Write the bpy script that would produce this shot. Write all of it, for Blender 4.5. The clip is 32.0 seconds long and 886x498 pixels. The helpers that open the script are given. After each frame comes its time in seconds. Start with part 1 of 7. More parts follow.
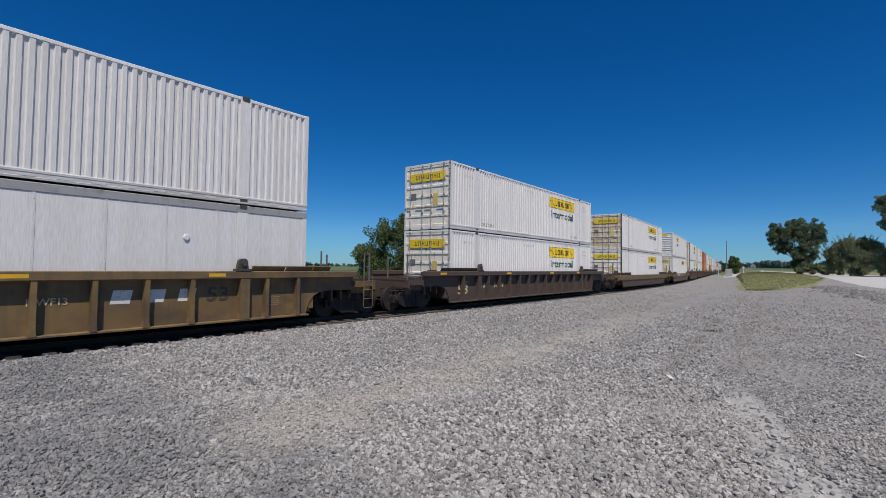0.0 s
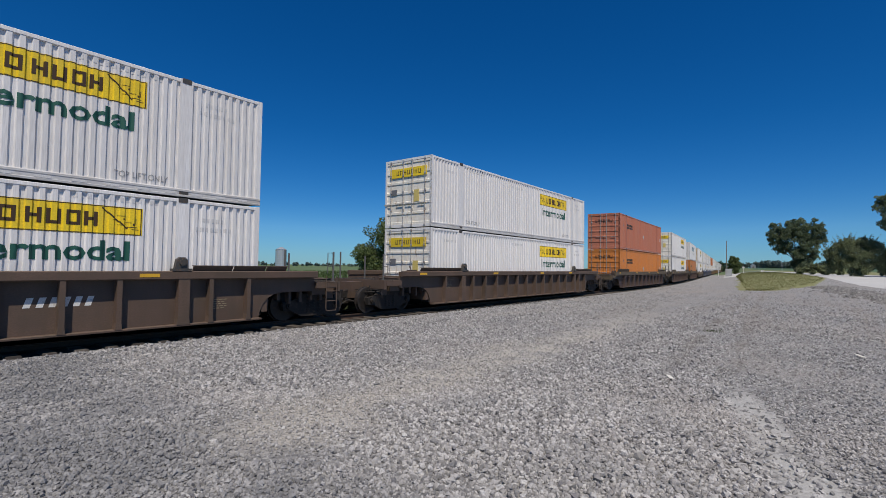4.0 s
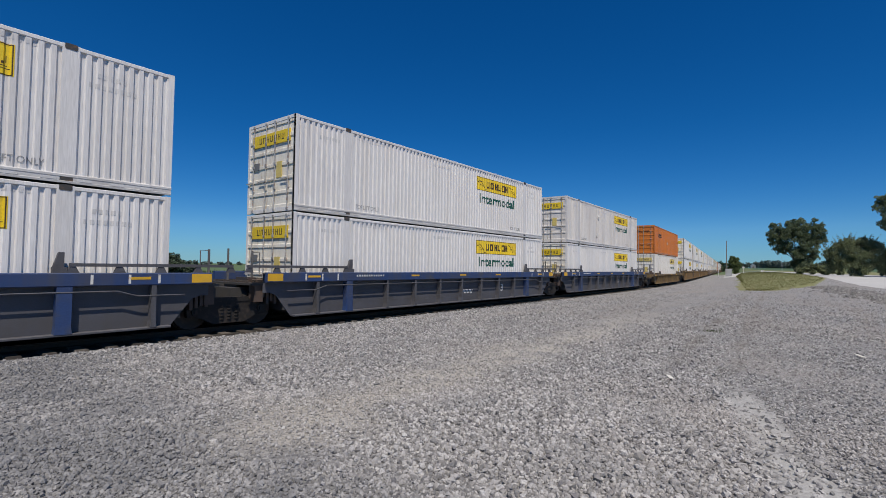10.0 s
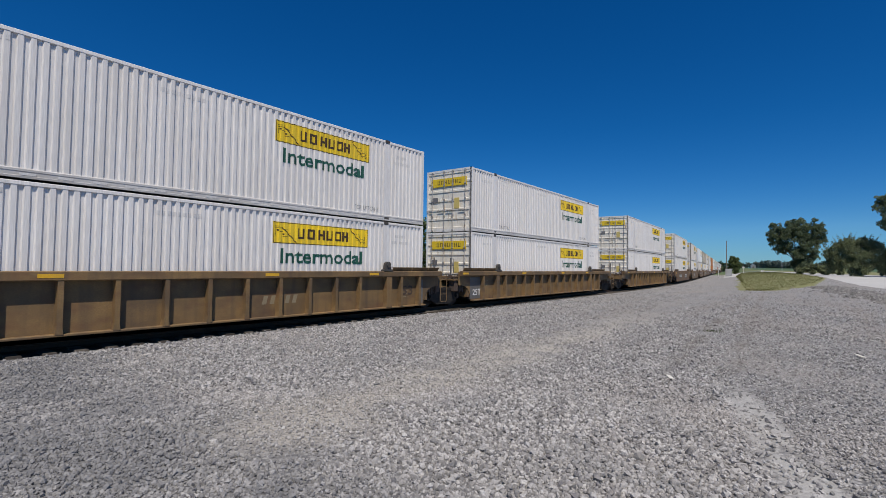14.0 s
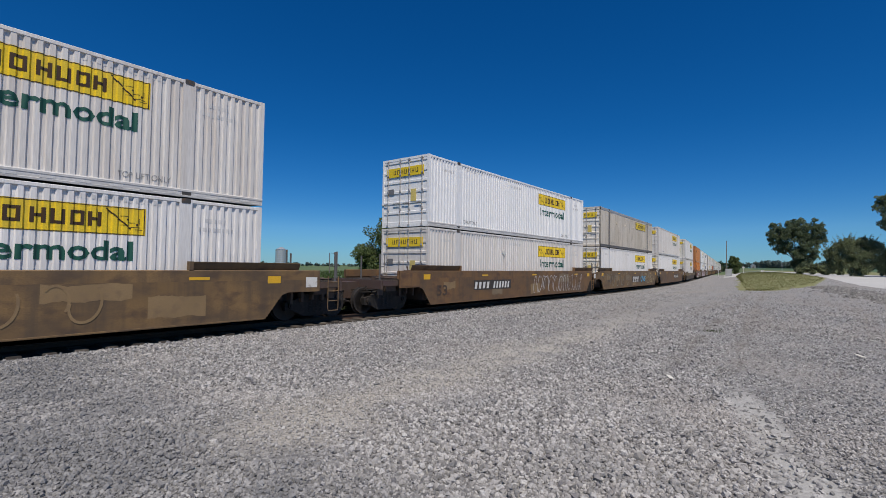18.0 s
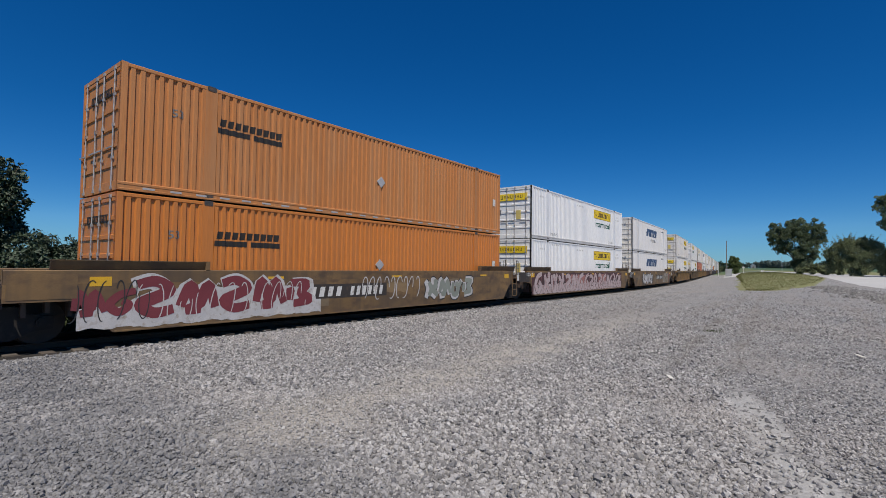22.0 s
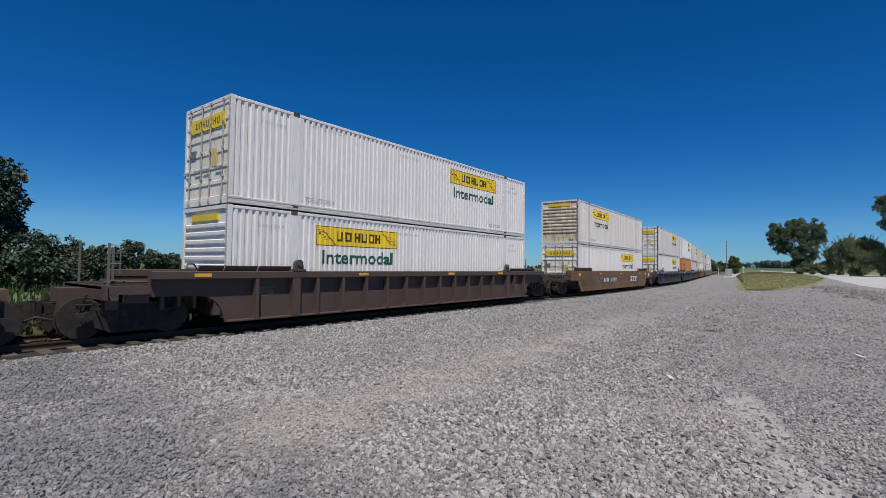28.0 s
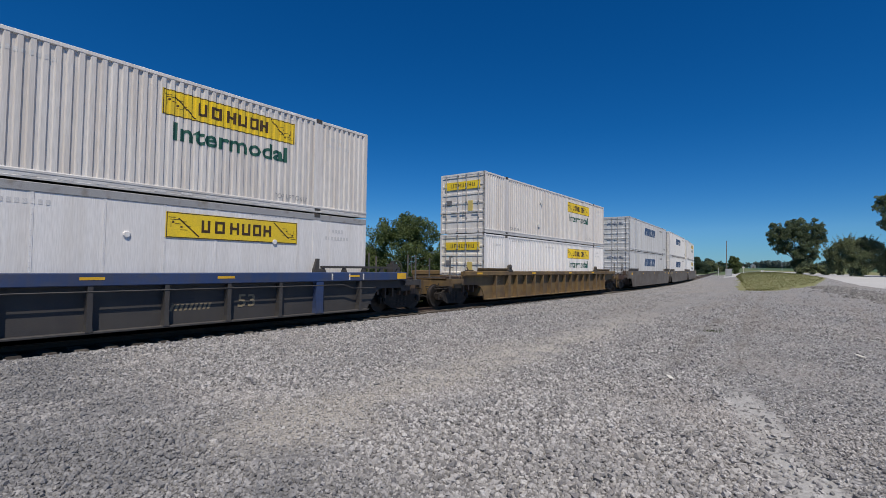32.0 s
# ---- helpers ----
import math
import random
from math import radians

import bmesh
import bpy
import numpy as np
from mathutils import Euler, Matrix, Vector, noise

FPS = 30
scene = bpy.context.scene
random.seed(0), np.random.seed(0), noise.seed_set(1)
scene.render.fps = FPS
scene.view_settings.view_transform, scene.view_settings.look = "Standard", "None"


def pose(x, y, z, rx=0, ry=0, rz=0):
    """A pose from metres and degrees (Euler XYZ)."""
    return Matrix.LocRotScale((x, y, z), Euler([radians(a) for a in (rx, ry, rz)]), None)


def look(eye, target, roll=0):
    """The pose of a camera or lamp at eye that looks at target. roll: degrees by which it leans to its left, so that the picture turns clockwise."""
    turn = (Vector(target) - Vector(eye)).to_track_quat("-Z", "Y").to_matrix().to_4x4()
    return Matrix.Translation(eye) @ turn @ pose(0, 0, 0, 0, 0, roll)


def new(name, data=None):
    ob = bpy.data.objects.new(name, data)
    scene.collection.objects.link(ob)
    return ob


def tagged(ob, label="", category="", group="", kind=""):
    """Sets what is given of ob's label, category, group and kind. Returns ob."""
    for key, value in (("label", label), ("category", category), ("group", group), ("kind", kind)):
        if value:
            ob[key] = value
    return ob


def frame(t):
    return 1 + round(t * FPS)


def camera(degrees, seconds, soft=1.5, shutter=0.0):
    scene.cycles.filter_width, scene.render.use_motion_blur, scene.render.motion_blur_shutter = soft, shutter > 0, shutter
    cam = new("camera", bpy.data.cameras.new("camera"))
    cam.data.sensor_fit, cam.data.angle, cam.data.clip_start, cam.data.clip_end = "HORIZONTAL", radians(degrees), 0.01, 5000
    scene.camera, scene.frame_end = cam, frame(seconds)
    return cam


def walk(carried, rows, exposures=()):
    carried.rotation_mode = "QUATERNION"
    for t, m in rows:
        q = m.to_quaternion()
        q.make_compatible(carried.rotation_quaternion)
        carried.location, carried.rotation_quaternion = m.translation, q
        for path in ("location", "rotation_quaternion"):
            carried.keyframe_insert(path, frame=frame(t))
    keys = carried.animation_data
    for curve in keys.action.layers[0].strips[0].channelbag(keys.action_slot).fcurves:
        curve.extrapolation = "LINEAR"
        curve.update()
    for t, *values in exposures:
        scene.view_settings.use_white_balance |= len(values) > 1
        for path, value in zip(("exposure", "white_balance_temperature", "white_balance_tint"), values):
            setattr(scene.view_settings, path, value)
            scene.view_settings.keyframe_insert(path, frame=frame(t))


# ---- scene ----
# Plan: x runs along the track, y across it towards the far side, z up; the ground is at z = 0.
EYE = Vector((-3.04, -2.11, 1.88))
YAW, PITCH = radians(38.11), radians(2.07)
cam = camera(85.8, 32.0, soft=0.75)
AIM = EYE + Vector((math.cos(PITCH) * math.cos(YAW), math.cos(PITCH) * math.sin(YAW), math.sin(PITCH))) * 20
walk(cam, [(0.0, look(EYE, AIM, 0.78)), (32.0, look(EYE, AIM, 0.78))], exposures=[(0.0, 0.0, 6500, 10), (32.0, 0.0, 6500, 10)])

# ---- light ----
SUN = Vector((-1.0, -1.05, 2.6)).normalized()
world = bpy.data.worlds.new("sky")
scene.world = world
world.use_nodes = True
wn = world.node_tree.nodes
sky = wn.new("ShaderNodeTexSky")
sky.sky_type, sky.sun_disc = "NISHITA", False
sky.sun_elevation = math.asin(SUN.z)
sky.sun_rotation = math.atan2(SUN.x, SUN.y) % (2 * math.pi)
sky.altitude, sky.air_density, sky.dust_density, sky.ozone_density = 200, 1.0, 0.1, 1.0
# the deep blue overhead pales towards the horizon, where the air's own red share grows
wl = world.node_tree.links
split = wn.new("ShaderNodeSeparateColor")
wl.new(sky.outputs[0], split.inputs[0])
share = wn.new("ShaderNodeMath")
share.operation = "DIVIDE"
wl.new(split.outputs[0], share.inputs[0])
wl.new(split.outputs[2], share.inputs[1])
pale = wn.new("ShaderNodeMapRange")
pale.inputs["From Min"].default_value, pale.inputs["From Max"].default_value = 0.40, 0.75
wl.new(share.outputs[0], pale.inputs["Value"])
tint = wn.new("ShaderNodeMix")
tint.data_type = "RGBA"
tint.inputs[6].default_value, tint.inputs[7].default_value = (0.30, 0.87, 1.62, 1), (0.56, 1.12, 1.90, 1)
wl.new(pale.outputs[0], tint.inputs[0])
deep = wn.new("ShaderNodeMix")
deep.data_type, deep.blend_type = "RGBA", "MULTIPLY"
deep.inputs[0].default_value = 1.0
wl.new(sky.outputs[0], deep.inputs[6])
wl.new(tint.outputs[2], deep.inputs[7])
rich = wn.new("ShaderNodeHueSaturation")
rich.inputs["Saturation"].default_value = 1.06
world.node_tree.links.new(deep.outputs[2], rich.inputs["Color"])
world.node_tree.links.new(rich.outputs[0], wn["Background"].inputs[0])
wn["Background"].inputs[1].default_value = 0.046
lamp = bpy.data.lights.new("sun", "SUN")
lamp.energy, lamp.angle, lamp.color = 4.6, radians(0.53), (1.0, 0.93, 0.82)
sun = new("sun", lamp)
sun.matrix_world = look(SUN * 50, (0, 0, 0))

# ---- the land's rise and the track's bend, shaped to fit the camera's view ----
NEAR = 10.04                    # near face of the containers where the track is straight
CENTRE = NEAR + 1.295           # centre line of the track
# the track bends only so that its far end fits the camera's view
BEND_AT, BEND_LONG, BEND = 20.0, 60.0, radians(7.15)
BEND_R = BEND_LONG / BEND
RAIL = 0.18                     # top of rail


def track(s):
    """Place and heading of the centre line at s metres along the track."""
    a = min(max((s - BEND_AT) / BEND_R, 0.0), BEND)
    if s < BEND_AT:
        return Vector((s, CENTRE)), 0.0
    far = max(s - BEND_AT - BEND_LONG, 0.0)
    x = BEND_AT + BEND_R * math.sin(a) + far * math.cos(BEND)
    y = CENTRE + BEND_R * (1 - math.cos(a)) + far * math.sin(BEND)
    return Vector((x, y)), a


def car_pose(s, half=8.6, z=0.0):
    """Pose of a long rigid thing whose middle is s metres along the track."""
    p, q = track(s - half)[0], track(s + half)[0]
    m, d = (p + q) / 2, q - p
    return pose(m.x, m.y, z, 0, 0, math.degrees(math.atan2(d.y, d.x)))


def smooth(a, b, x):
    k = min(max((x - a) / (b - a), 0.0), 1.0)
    return k * k * (3 - 2 * k)


def side_y(x):
    """y of the track's centre line at x."""
    a = min(max((x - BEND_AT) / BEND_R, 0.0), BEND)
    y = CENTRE + BEND_R * (1 - math.cos(a))
    return y + max(x - BEND_AT - BEND_R * math.sin(BEND), 0.0) * math.tan(BEND)


def height(x, y):
    rise = 1.15 * smooth(45, 140, x) + 0.0065 * min(max(x - 140, 0.0), 600)
    rise *= smooth(4.5, 14, side_y(x) - y)
    near = smooth(90, 10, abs(x) + abs(y))
    return rise + near * smooth(1.6, 4, abs(side_y(x) - y)) * 0.035 * noise.noise((x * 0.35, y * 0.35, 2.0))


# ---- materials ----
def material(name, base, rough=0.6, metal=0.0, spots=None, amount=0.5, scale=6.0, fine=60.0, bump=0.1, stretch=(1, 1, 1), vary=0.0, island=False, spread=0.12, grime=None, grime_amount=0.0, streaks=0.0):
    """Paint or bare surface with two scales of variation, spots of a second colour, and a shift of value from thing to thing."""
    m = bpy.data.materials.new(name)
    m.use_nodes = True
    n, l = m.node_tree.nodes, m.node_tree.links
    bsdf = n["Principled BSDF"]
    bsdf.inputs["Roughness"].default_value, bsdf.inputs["Metallic"].default_value = rough, metal
    where = n.new("ShaderNodeTexCoord")
    place = n.new("ShaderNodeMapping")
    place.inputs["Scale"].default_value = stretch
    l.new(where.outputs["Object"], place.inputs["Vector"])
    shift = n.new("ShaderNodeVectorMath")
    shift.operation = "ADD"
    info = n.new("ShaderNodeObjectInfo")
    wide = n.new("ShaderNodeVectorMath")
    wide.operation = "SCALE"
    wide.inputs["Scale"].default_value = 37.0
    l.new(info.outputs["Location"], wide.inputs[0])
    one = n.new("ShaderNodeCombineXYZ")
    gain = n.new("ShaderNodeMath")
    gain.operation = "MULTIPLY"
    gain.inputs[1].default_value = 91.0
    l.new(info.outputs["Random"], gain.inputs[0])
    l.new(gain.outputs[0], one.inputs[0])
    l.new(gain.outputs[0], one.inputs[2])
    l.new(place.outputs[0], shift.inputs[0])
    l.new(one.outputs[0], shift.inputs[1])

    def tex(s, detail=4.0):
        t = n.new("ShaderNodeTexNoise")
        t.inputs["Scale"].default_value, t.inputs["Detail"].default_value = s, detail
        l.new(shift.outputs[0], t.inputs["Vector"])
        return t

    def ramp(source, lo, hi):
        r = n.new("ShaderNodeMapRange")
        r.inputs["From Min"].default_value, r.inputs["From Max"].default_value = lo, hi
        l.new(source, r.inputs["Value"])
        return r.outputs[0]

    def mix(fac, a, b, kind="MIX"):
        x = n.new("ShaderNodeMix")
        x.data_type, x.blend_type = "RGBA", kind
        if isinstance(fac, float):
            x.inputs[0].default_value = fac
        else:
            l.new(fac, x.inputs[0])
        for slot, v in ((6, a), (7, b)):
            if isinstance(v, tuple):
                x.inputs[slot].default_value = (*v, 1)
            else:
                l.new(v, x.inputs[slot])
        return x.outputs[2]

    big, small = tex(scale * 0.25), tex(fine)
    col = mix(ramp(big.outputs[0], 0.3, 0.7), tuple(c * (1 - spread) for c in base), tuple(min(c * (1 + spread), 1) for c in base))
    col = mix(ramp(small.outputs[0], 0.35, 0.7), col, tuple(c * 0.82 for c in base))
    if spots:
        s = tex(scale, 6.0)
        col = mix(ramp(s.outputs[0], 0.62 - 0.22 * amount, 0.80 - 0.18 * amount), col, spots)
    if grime:
        g = tex(scale * 0.45, 8.0)
        gr = n.new("ShaderNodeMath")
        gr.operation = "MULTIPLY"
        gr.inputs[1].default_value = grime_amount
        l.new(ramp(g.outputs[0], 0.42, 0.66), gr.inputs[0])
        col = mix(gr.outputs[0], col, grime)
    if streaks:
        drip = n.new("ShaderNodeMapping")
        drip.inputs["Scale"].default_value = (5.0, 1.0, 0.22)
        l.new(shift.outputs[0], drip.inputs["Vector"])
        d = n.new("ShaderNodeTexNoise")
        d.inputs["Scale"].default_value, d.inputs["Detail"].default_value = 1.6, 6.0
        l.new(drip.outputs[0], d.inputs["Vector"])
        dm = n.new("ShaderNodeMath")
        dm.operation = "MULTIPLY"
        dm.inputs[1].default_value = streaks
        l.new(ramp(d.outputs[0], 0.48, 0.70), dm.inputs[0])
        col = mix(dm.outputs[0], col, grime or tuple(c * 0.4 for c in base))
    if vary or island:
        hue = n.new("ShaderNodeHueSaturation")
        r = n.new("ShaderNodeMapRange")
        if island:
            geo = n.new("ShaderNodeNewGeometry")
            l.new(geo.outputs["Random Per Island"], r.inputs["Value"])
        else:
            l.new(info.outputs["Random"], r.inputs["Value"])
        r.inputs["To Min"].default_value, r.inputs["To Max"].default_value = 1 - vary, 1 + vary
        l.new(r.outputs[0], hue.inputs["Value"])
        l.new(col, hue.inputs["Color"])
        col = hue.outputs[0]
    l.new(col, bsdf.inputs["Base Color"])
    if bump:
        b = n.new("ShaderNodeBump")
        b.inputs["Strength"].default_value, b.inputs["Distance"].default_value = bump, 0.01
        l.new(small.outputs[0], b.inputs["Height"])
        l.new(b.outputs[0], bsdf.inputs["Normal"])
    rr = n.new("ShaderNodeMapRange")
    rr.inputs["To Min"].default_value, rr.inputs["To Max"].default_value = max(rough - 0.12, 0), min(rough + 0.15, 1)
    l.new(big.outputs[0], rr.inputs["Value"])
    l.new(rr.outputs[0], bsdf.inputs["Roughness"])
    return m


STREAK = (1.6, 1.6, 0.12)
WHITE = material("white_paint", (0.775, 0.755, 0.74), 0.45, scale=5, fine=30, stretch=STREAK, vary=0.05, bump=0.03, spread=0.03, grime=(0.50, 0.45, 0.39), grime_amount=0.22, streaks=0.16)
WARM = material("aged_white_paint", (0.72, 0.69, 0.66), 0.5, scale=5, fine=30, stretch=STREAK, vary=0.05, bump=0.03, spread=0.06, grime=(0.42, 0.35, 0.29), grime_amount=0.32, streaks=0.22)
DIRTY = material("weathered_white_paint", (0.78, 0.75, 0.70), 0.55, spots=(0.22, 0.16, 0.11), amount=0.12, scale=9, fine=30, stretch=(1.6, 1.6, 0.35), bump=0.04, spread=0.04, grime=(0.48, 0.38, 0.27), grime_amount=0.28)
BRIGHT = material("fresh_white_paint", (0.82, 0.815, 0.815), 0.4, scale=5, fine=30, stretch=STREAK, bump=0.02, spread=0.03, grime=(0.6, 0.6, 0.6), grime_amount=0.15)
TANBOX = material("dusty_tan_panel", (0.66, 0.585, 0.48), 0.55, spots=(0.33, 0.27, 0.2), amount=0.3, scale=2, fine=30, stretch=(1.2, 1.2, 0.3), bump=0.03, grime=(0.34, 0.28, 0.2), grime_amount=0.4)
GREYBOX = material("grey_white_paint", (0.60, 0.60, 0.60), 0.5, scale=5, fine=30, stretch=STREAK, bump=0.03, grime=(0.35, 0.33, 0.3), grime_amount=0.4)
ORANGE = material("orange_paint", (0.60, 0.205, 0.04), 0.45, scale=5, fine=30, stretch=STREAK, bump=0.03, spread=0.07, grime=(0.42, 0.17, 0.06), grime_amount=0.3)
DEEP_ORANGE = material("deep_orange_paint", (0.60, 0.18, 0.022), 0.45, scale=5, fine=30, stretch=STREAK, bump=0.03, grime=(0.42, 0.12, 0.05), grime_amount=0.3)
FADED_ORANGE = material("faded_red_orange_paint", (0.45, 0.15, 0.085), 0.6, scale=5, fine=30, stretch=STREAK, bump=0.03, spread=0.1, grime=(0.42, 0.2, 0.13), grime_amount=0.4)
TAN_ORANGE = material("faded_tan_orange_paint", (0.53, 0.205, 0.058), 0.6, scale=5, fine=30, stretch=STREAK, bump=0.03, spread=0.1, grime=(0.42, 0.24, 0.12), grime_amount=0.4)
YELLOW = material("yellow_logo_sheet", (0.82, 0.58, 0.02), 0.45, scale=3, fine=30, vary=0.10, bump=0.02, grime=(0.45, 0.32, 0.08), grime_amount=0.25)
POSTTAN = material("tan_orange_post_paint", (0.50, 0.29, 0.10), 0.5, scale=4, fine=30, bump=0.03, spread=0.1, grime=(0.33, 0.19, 0.09), grime_amount=0.4)
PALE_YELLOW = material("faded_yellow_logo_sheet", (0.66, 0.52, 0.16), 0.5, scale=3, fine=30, bump=0.02, grime=(0.4, 0.32, 0.15), grime_amount=0.35)
INK = material("black_lettering", (0.03, 0.025, 0.02), 0.5, bump=0.0)
UMBER = material("dark_umber_logo_ink", (0.06, 0.032, 0.012), 0.5, bump=0.0)
GREEN = material("dark_green_lettering", (0.012, 0.085, 0.06), 0.5, bump=0.0)
NAVY = material("navy_lettering", (0.03, 0.068, 0.15), 0.5, bump=0.0, spots=(0.12, 0.18, 0.3), amount=0.4, scale=3)
FADENAVY = material("faded_blue_lettering", (0.12, 0.22, 0.29), 0.5, bump=0.0, spots=(0.42, 0.48, 0.50), amount=0.5, scale=4)
GREYINK = material("grey_stencil", (0.16, 0.16, 0.17), 0.6, bump=0.0)
DULLINK = material("dull_grey_stencil", (0.30, 0.30, 0.30), 0.6, bump=0.0)
PALEINK = material("worn_pale_stencil", (0.60, 0.59, 0.585), 0.6, bump=0.0)
FADEINK = material("faint_grey_stencil", (0.42, 0.42, 0.43), 0.6, bump=0.0)
STEEL = material("dark_steel_casting", (0.07, 0.065, 0.06), 0.55, 0.2, spots=(0.16, 0.09, 0.05), amount=0.4, scale=14)
ROD = material("grey_lock_rod", (0.50, 0.48, 0.46), 0.45, 0.4, spots=(0.22, 0.12, 0.07), amount=0.5, scale=12)
GREYROOF = material("grey_roof_paint", (0.55, 0.55, 0.56), 0.6, scale=2, grime=(0.3, 0.28, 0.25), grime_amount=0.5)
DARKTRIM = material("dark_grey_trim", (0.13, 0.125, 0.12), 0.55, scale=8, spots=(0.22, 0.15, 0.1), amount=0.3)


def hull(name, base, rust, amount=0.45, grime=(0.075, 0.053, 0.036), ga=0.68):
    return material(name, base, 0.65, spots=rust, amount=amount, scale=3.2, fine=45, bump=0.12, stretch=(0.55, 1, 1.0), spread=0.22, grime=grime, grime_amount=ga, streaks=0.55)


HULL = dict(
    tan=hull("tan_railcar_paint", (0.224, 0.138, 0.056), (0.16, 0.085, 0.04)),
    yellowtan=hull("yellow_tan_railcar_paint", (0.197, 0.127, 0.049), (0.13, 0.08, 0.042), 0.55),
    rust=hull("rusty_orange_railcar_paint", (0.188, 0.100, 0.040), (0.10, 0.052, 0.03), 0.5, ga=0.5),
    dirty=hull("dirty_olive_tan_railcar_paint", (0.216, 0.129, 0.053), (0.095, 0.058, 0.033), 0.6),
    brown=hull("brown_railcar_paint", (0.109, 0.069, 0.049), (0.09, 0.06, 0.045)),
    maroon=hull("dark_maroon_railcar_paint", (0.078, 0.046, 0.041), (0.06, 0.045, 0.04), 0.4),
    rose=hull("grey_brown_railcar_paint", (0.077, 0.052, 0.044), (0.06, 0.045, 0.04), 0.4),
    olive=hull("olive_brown_railcar_paint", (0.118, 0.085, 0.049), (0.09, 0.065, 0.045)),
    # brown lower plate, darkened further by shade put into its colour
    shade=hull("shaded_brown_lower_plate", (0.105, 0.064, 0.040), (0.08, 0.05, 0.036)),
    blue=hull("blue_railcar_paint", (0.020, 0.051, 0.156), (0.05, 0.06, 0.09), 0.35, grime=(0.06, 0.06, 0.07), ga=0.4),
    slate=hull("slate_grey_railcar_paint", (0.046, 0.043, 0.044), (0.045, 0.04, 0.038), 0.4, grime=(0.06, 0.055, 0.05)),
    haze=hull("blue_grey_railcar_paint", (0.085, 0.085, 0.099), (0.06, 0.055, 0.055), 0.4, grime=(0.07, 0.065, 0.065)),
    ash=hull("ash_grey_railcar_paint", (0.154, 0.138, 0.121), (0.12, 0.09, 0.07), 0.4),
)
PLATE = material("yellow_warning_plate", (0.75, 0.42, 0.02), 0.5, scale=6, grime=(0.4, 0.25, 0.06), grime_amount=0.3)
STENCIL = material("white_stencil", (0.70, 0.68, 0.64), 0.6, bump=0.0, spots=(0.3, 0.25, 0.2), amount=0.25, scale=9)
DARKSTENCIL = material("dark_brown_stencil", (0.07, 0.045, 0.03), 0.6, bump=0.0)
DIMSTENCIL = material("dulled_stencil", (0.26, 0.21, 0.13), 0.6, bump=0.0)
CREAM = material("cream_stencil", (0.55, 0.45, 0.25), 0.6, bump=0.0)
TRUCK = material("greasy_black_brown_cast_steel", (0.018, 0.0145, 0.012), 0.75, 0.1, spots=(0.042, 0.03, 0.023), amount=0.45, scale=9, bump=0.2)
WHEEL = material("worn_wheel_steel", (0.03, 0.025, 0.022), 0.6, 0.2, spots=(0.055, 0.036, 0.026), amount=0.4, scale=9)
SPRAY_W = material("white_spray_paint", (0.55, 0.53, 0.52), 0.7, scale=8, spread=0.15, spots=(0.32, 0.27, 0.22), amount=0.35)
SPRAY_M = material("maroon_spray_paint", (0.19, 0.035, 0.045), 0.7, scale=8, spread=0.2)
SPRAY_D = material("dark_maroon_spray_paint", (0.085, 0.032, 0.034), 0.7, scale=6, spread=0.3, spots=(0.035, 0.028, 0.03), amount=0.5)
SPRAY_G = material("grey_green_spray_paint", (0.25, 0.27, 0.23), 0.7, scale=8, spread=0.2)
SPRAY_R = material("rose_spray_paint", (0.36, 0.15, 0.13), 0.7, scale=8, spread=0.2)
SPRAY_B = material("light_blue_spray_paint", (0.12, 0.34, 0.50), 0.7, scale=8, spread=0.2)
SPRAY_K = material("black_spray_paint", (0.03, 0.03, 0.032), 0.7, scale=8)

# the shade beneath the train is put into this near-black ballast colour
SHADEBED = material("shade_darkened_ballast", (0.024, 0.021, 0.018), 0.85, scale=3, fine=30, bump=0.6, spots=(0.05, 0.045, 0.04), amount=0.3)
GUIDE = material("dark_brown_guide_steel", (0.09, 0.06, 0.045), 0.7, scale=6, fine=40, spots=(0.05, 0.04, 0.035), amount=0.5)
SPRAY_P = material("pale_pink_spray_paint", (0.50, 0.40, 0.39), 0.7, scale=5, spread=0.15, spots=(0.40, 0.25, 0.24), amount=0.35)
BUFF = material("tan_cover_paint", (0.265, 0.175, 0.085), 0.7, scale=5, spread=0.2, spots=(0.2, 0.13, 0.07), amount=0.5)
BUFF_G = material("grey_tan_cover_paint", (0.205, 0.15, 0.09), 0.7, scale=5, spread=0.2, spots=(0.16, 0.11, 0.07), amount=0.5)
BOARD = material("black_brown_name_board", (0.045, 0.036, 0.03), 0.6, scale=6, spots=(0.09, 0.06, 0.04), amount=0.4)
RUSTDOOR = material("rust_streaked_door_paint", (0.68, 0.60, 0.47), 0.6, spots=(0.26, 0.15, 0.07), amount=0.42, scale=5, fine=30, stretch=(1.4, 1.4, 0.4), bump=0.05, grime=(0.36, 0.25, 0.13), grime_amount=0.5)
GRATE = material("dark_deck_grating", (0.05, 0.04, 0.034), 0.7, scale=8, spots=(0.10, 0.07, 0.05), amount=0.4)
GREYRAIL = material("grey_rail_paint", (0.33, 0.33, 0.335), 0.55, scale=4, spots=(0.2, 0.18, 0.16), amount=0.3)
RAILWHITE = material("grimy_white_rail_paint", (0.60, 0.585, 0.57), 0.5, scale=4, fine=30, stretch=(0.5, 1, 1), bump=0.04, spread=0.1, grime=(0.33, 0.30, 0.27), grime_amount=0.45)
TAPE = material("dull_reflective_tape", (0.64, 0.625, 0.61), 0.5, scale=8)
DOORPAINT = material("yellowed_door_paint", (0.82, 0.78, 0.70), 0.5, spots=(0.40, 0.28, 0.16), amount=0.22, scale=5, fine=30, stretch=(1.4, 1.4, 0.4), bump=0.04, grime=(0.52, 0.43, 0.31), grime_amount=0.25)


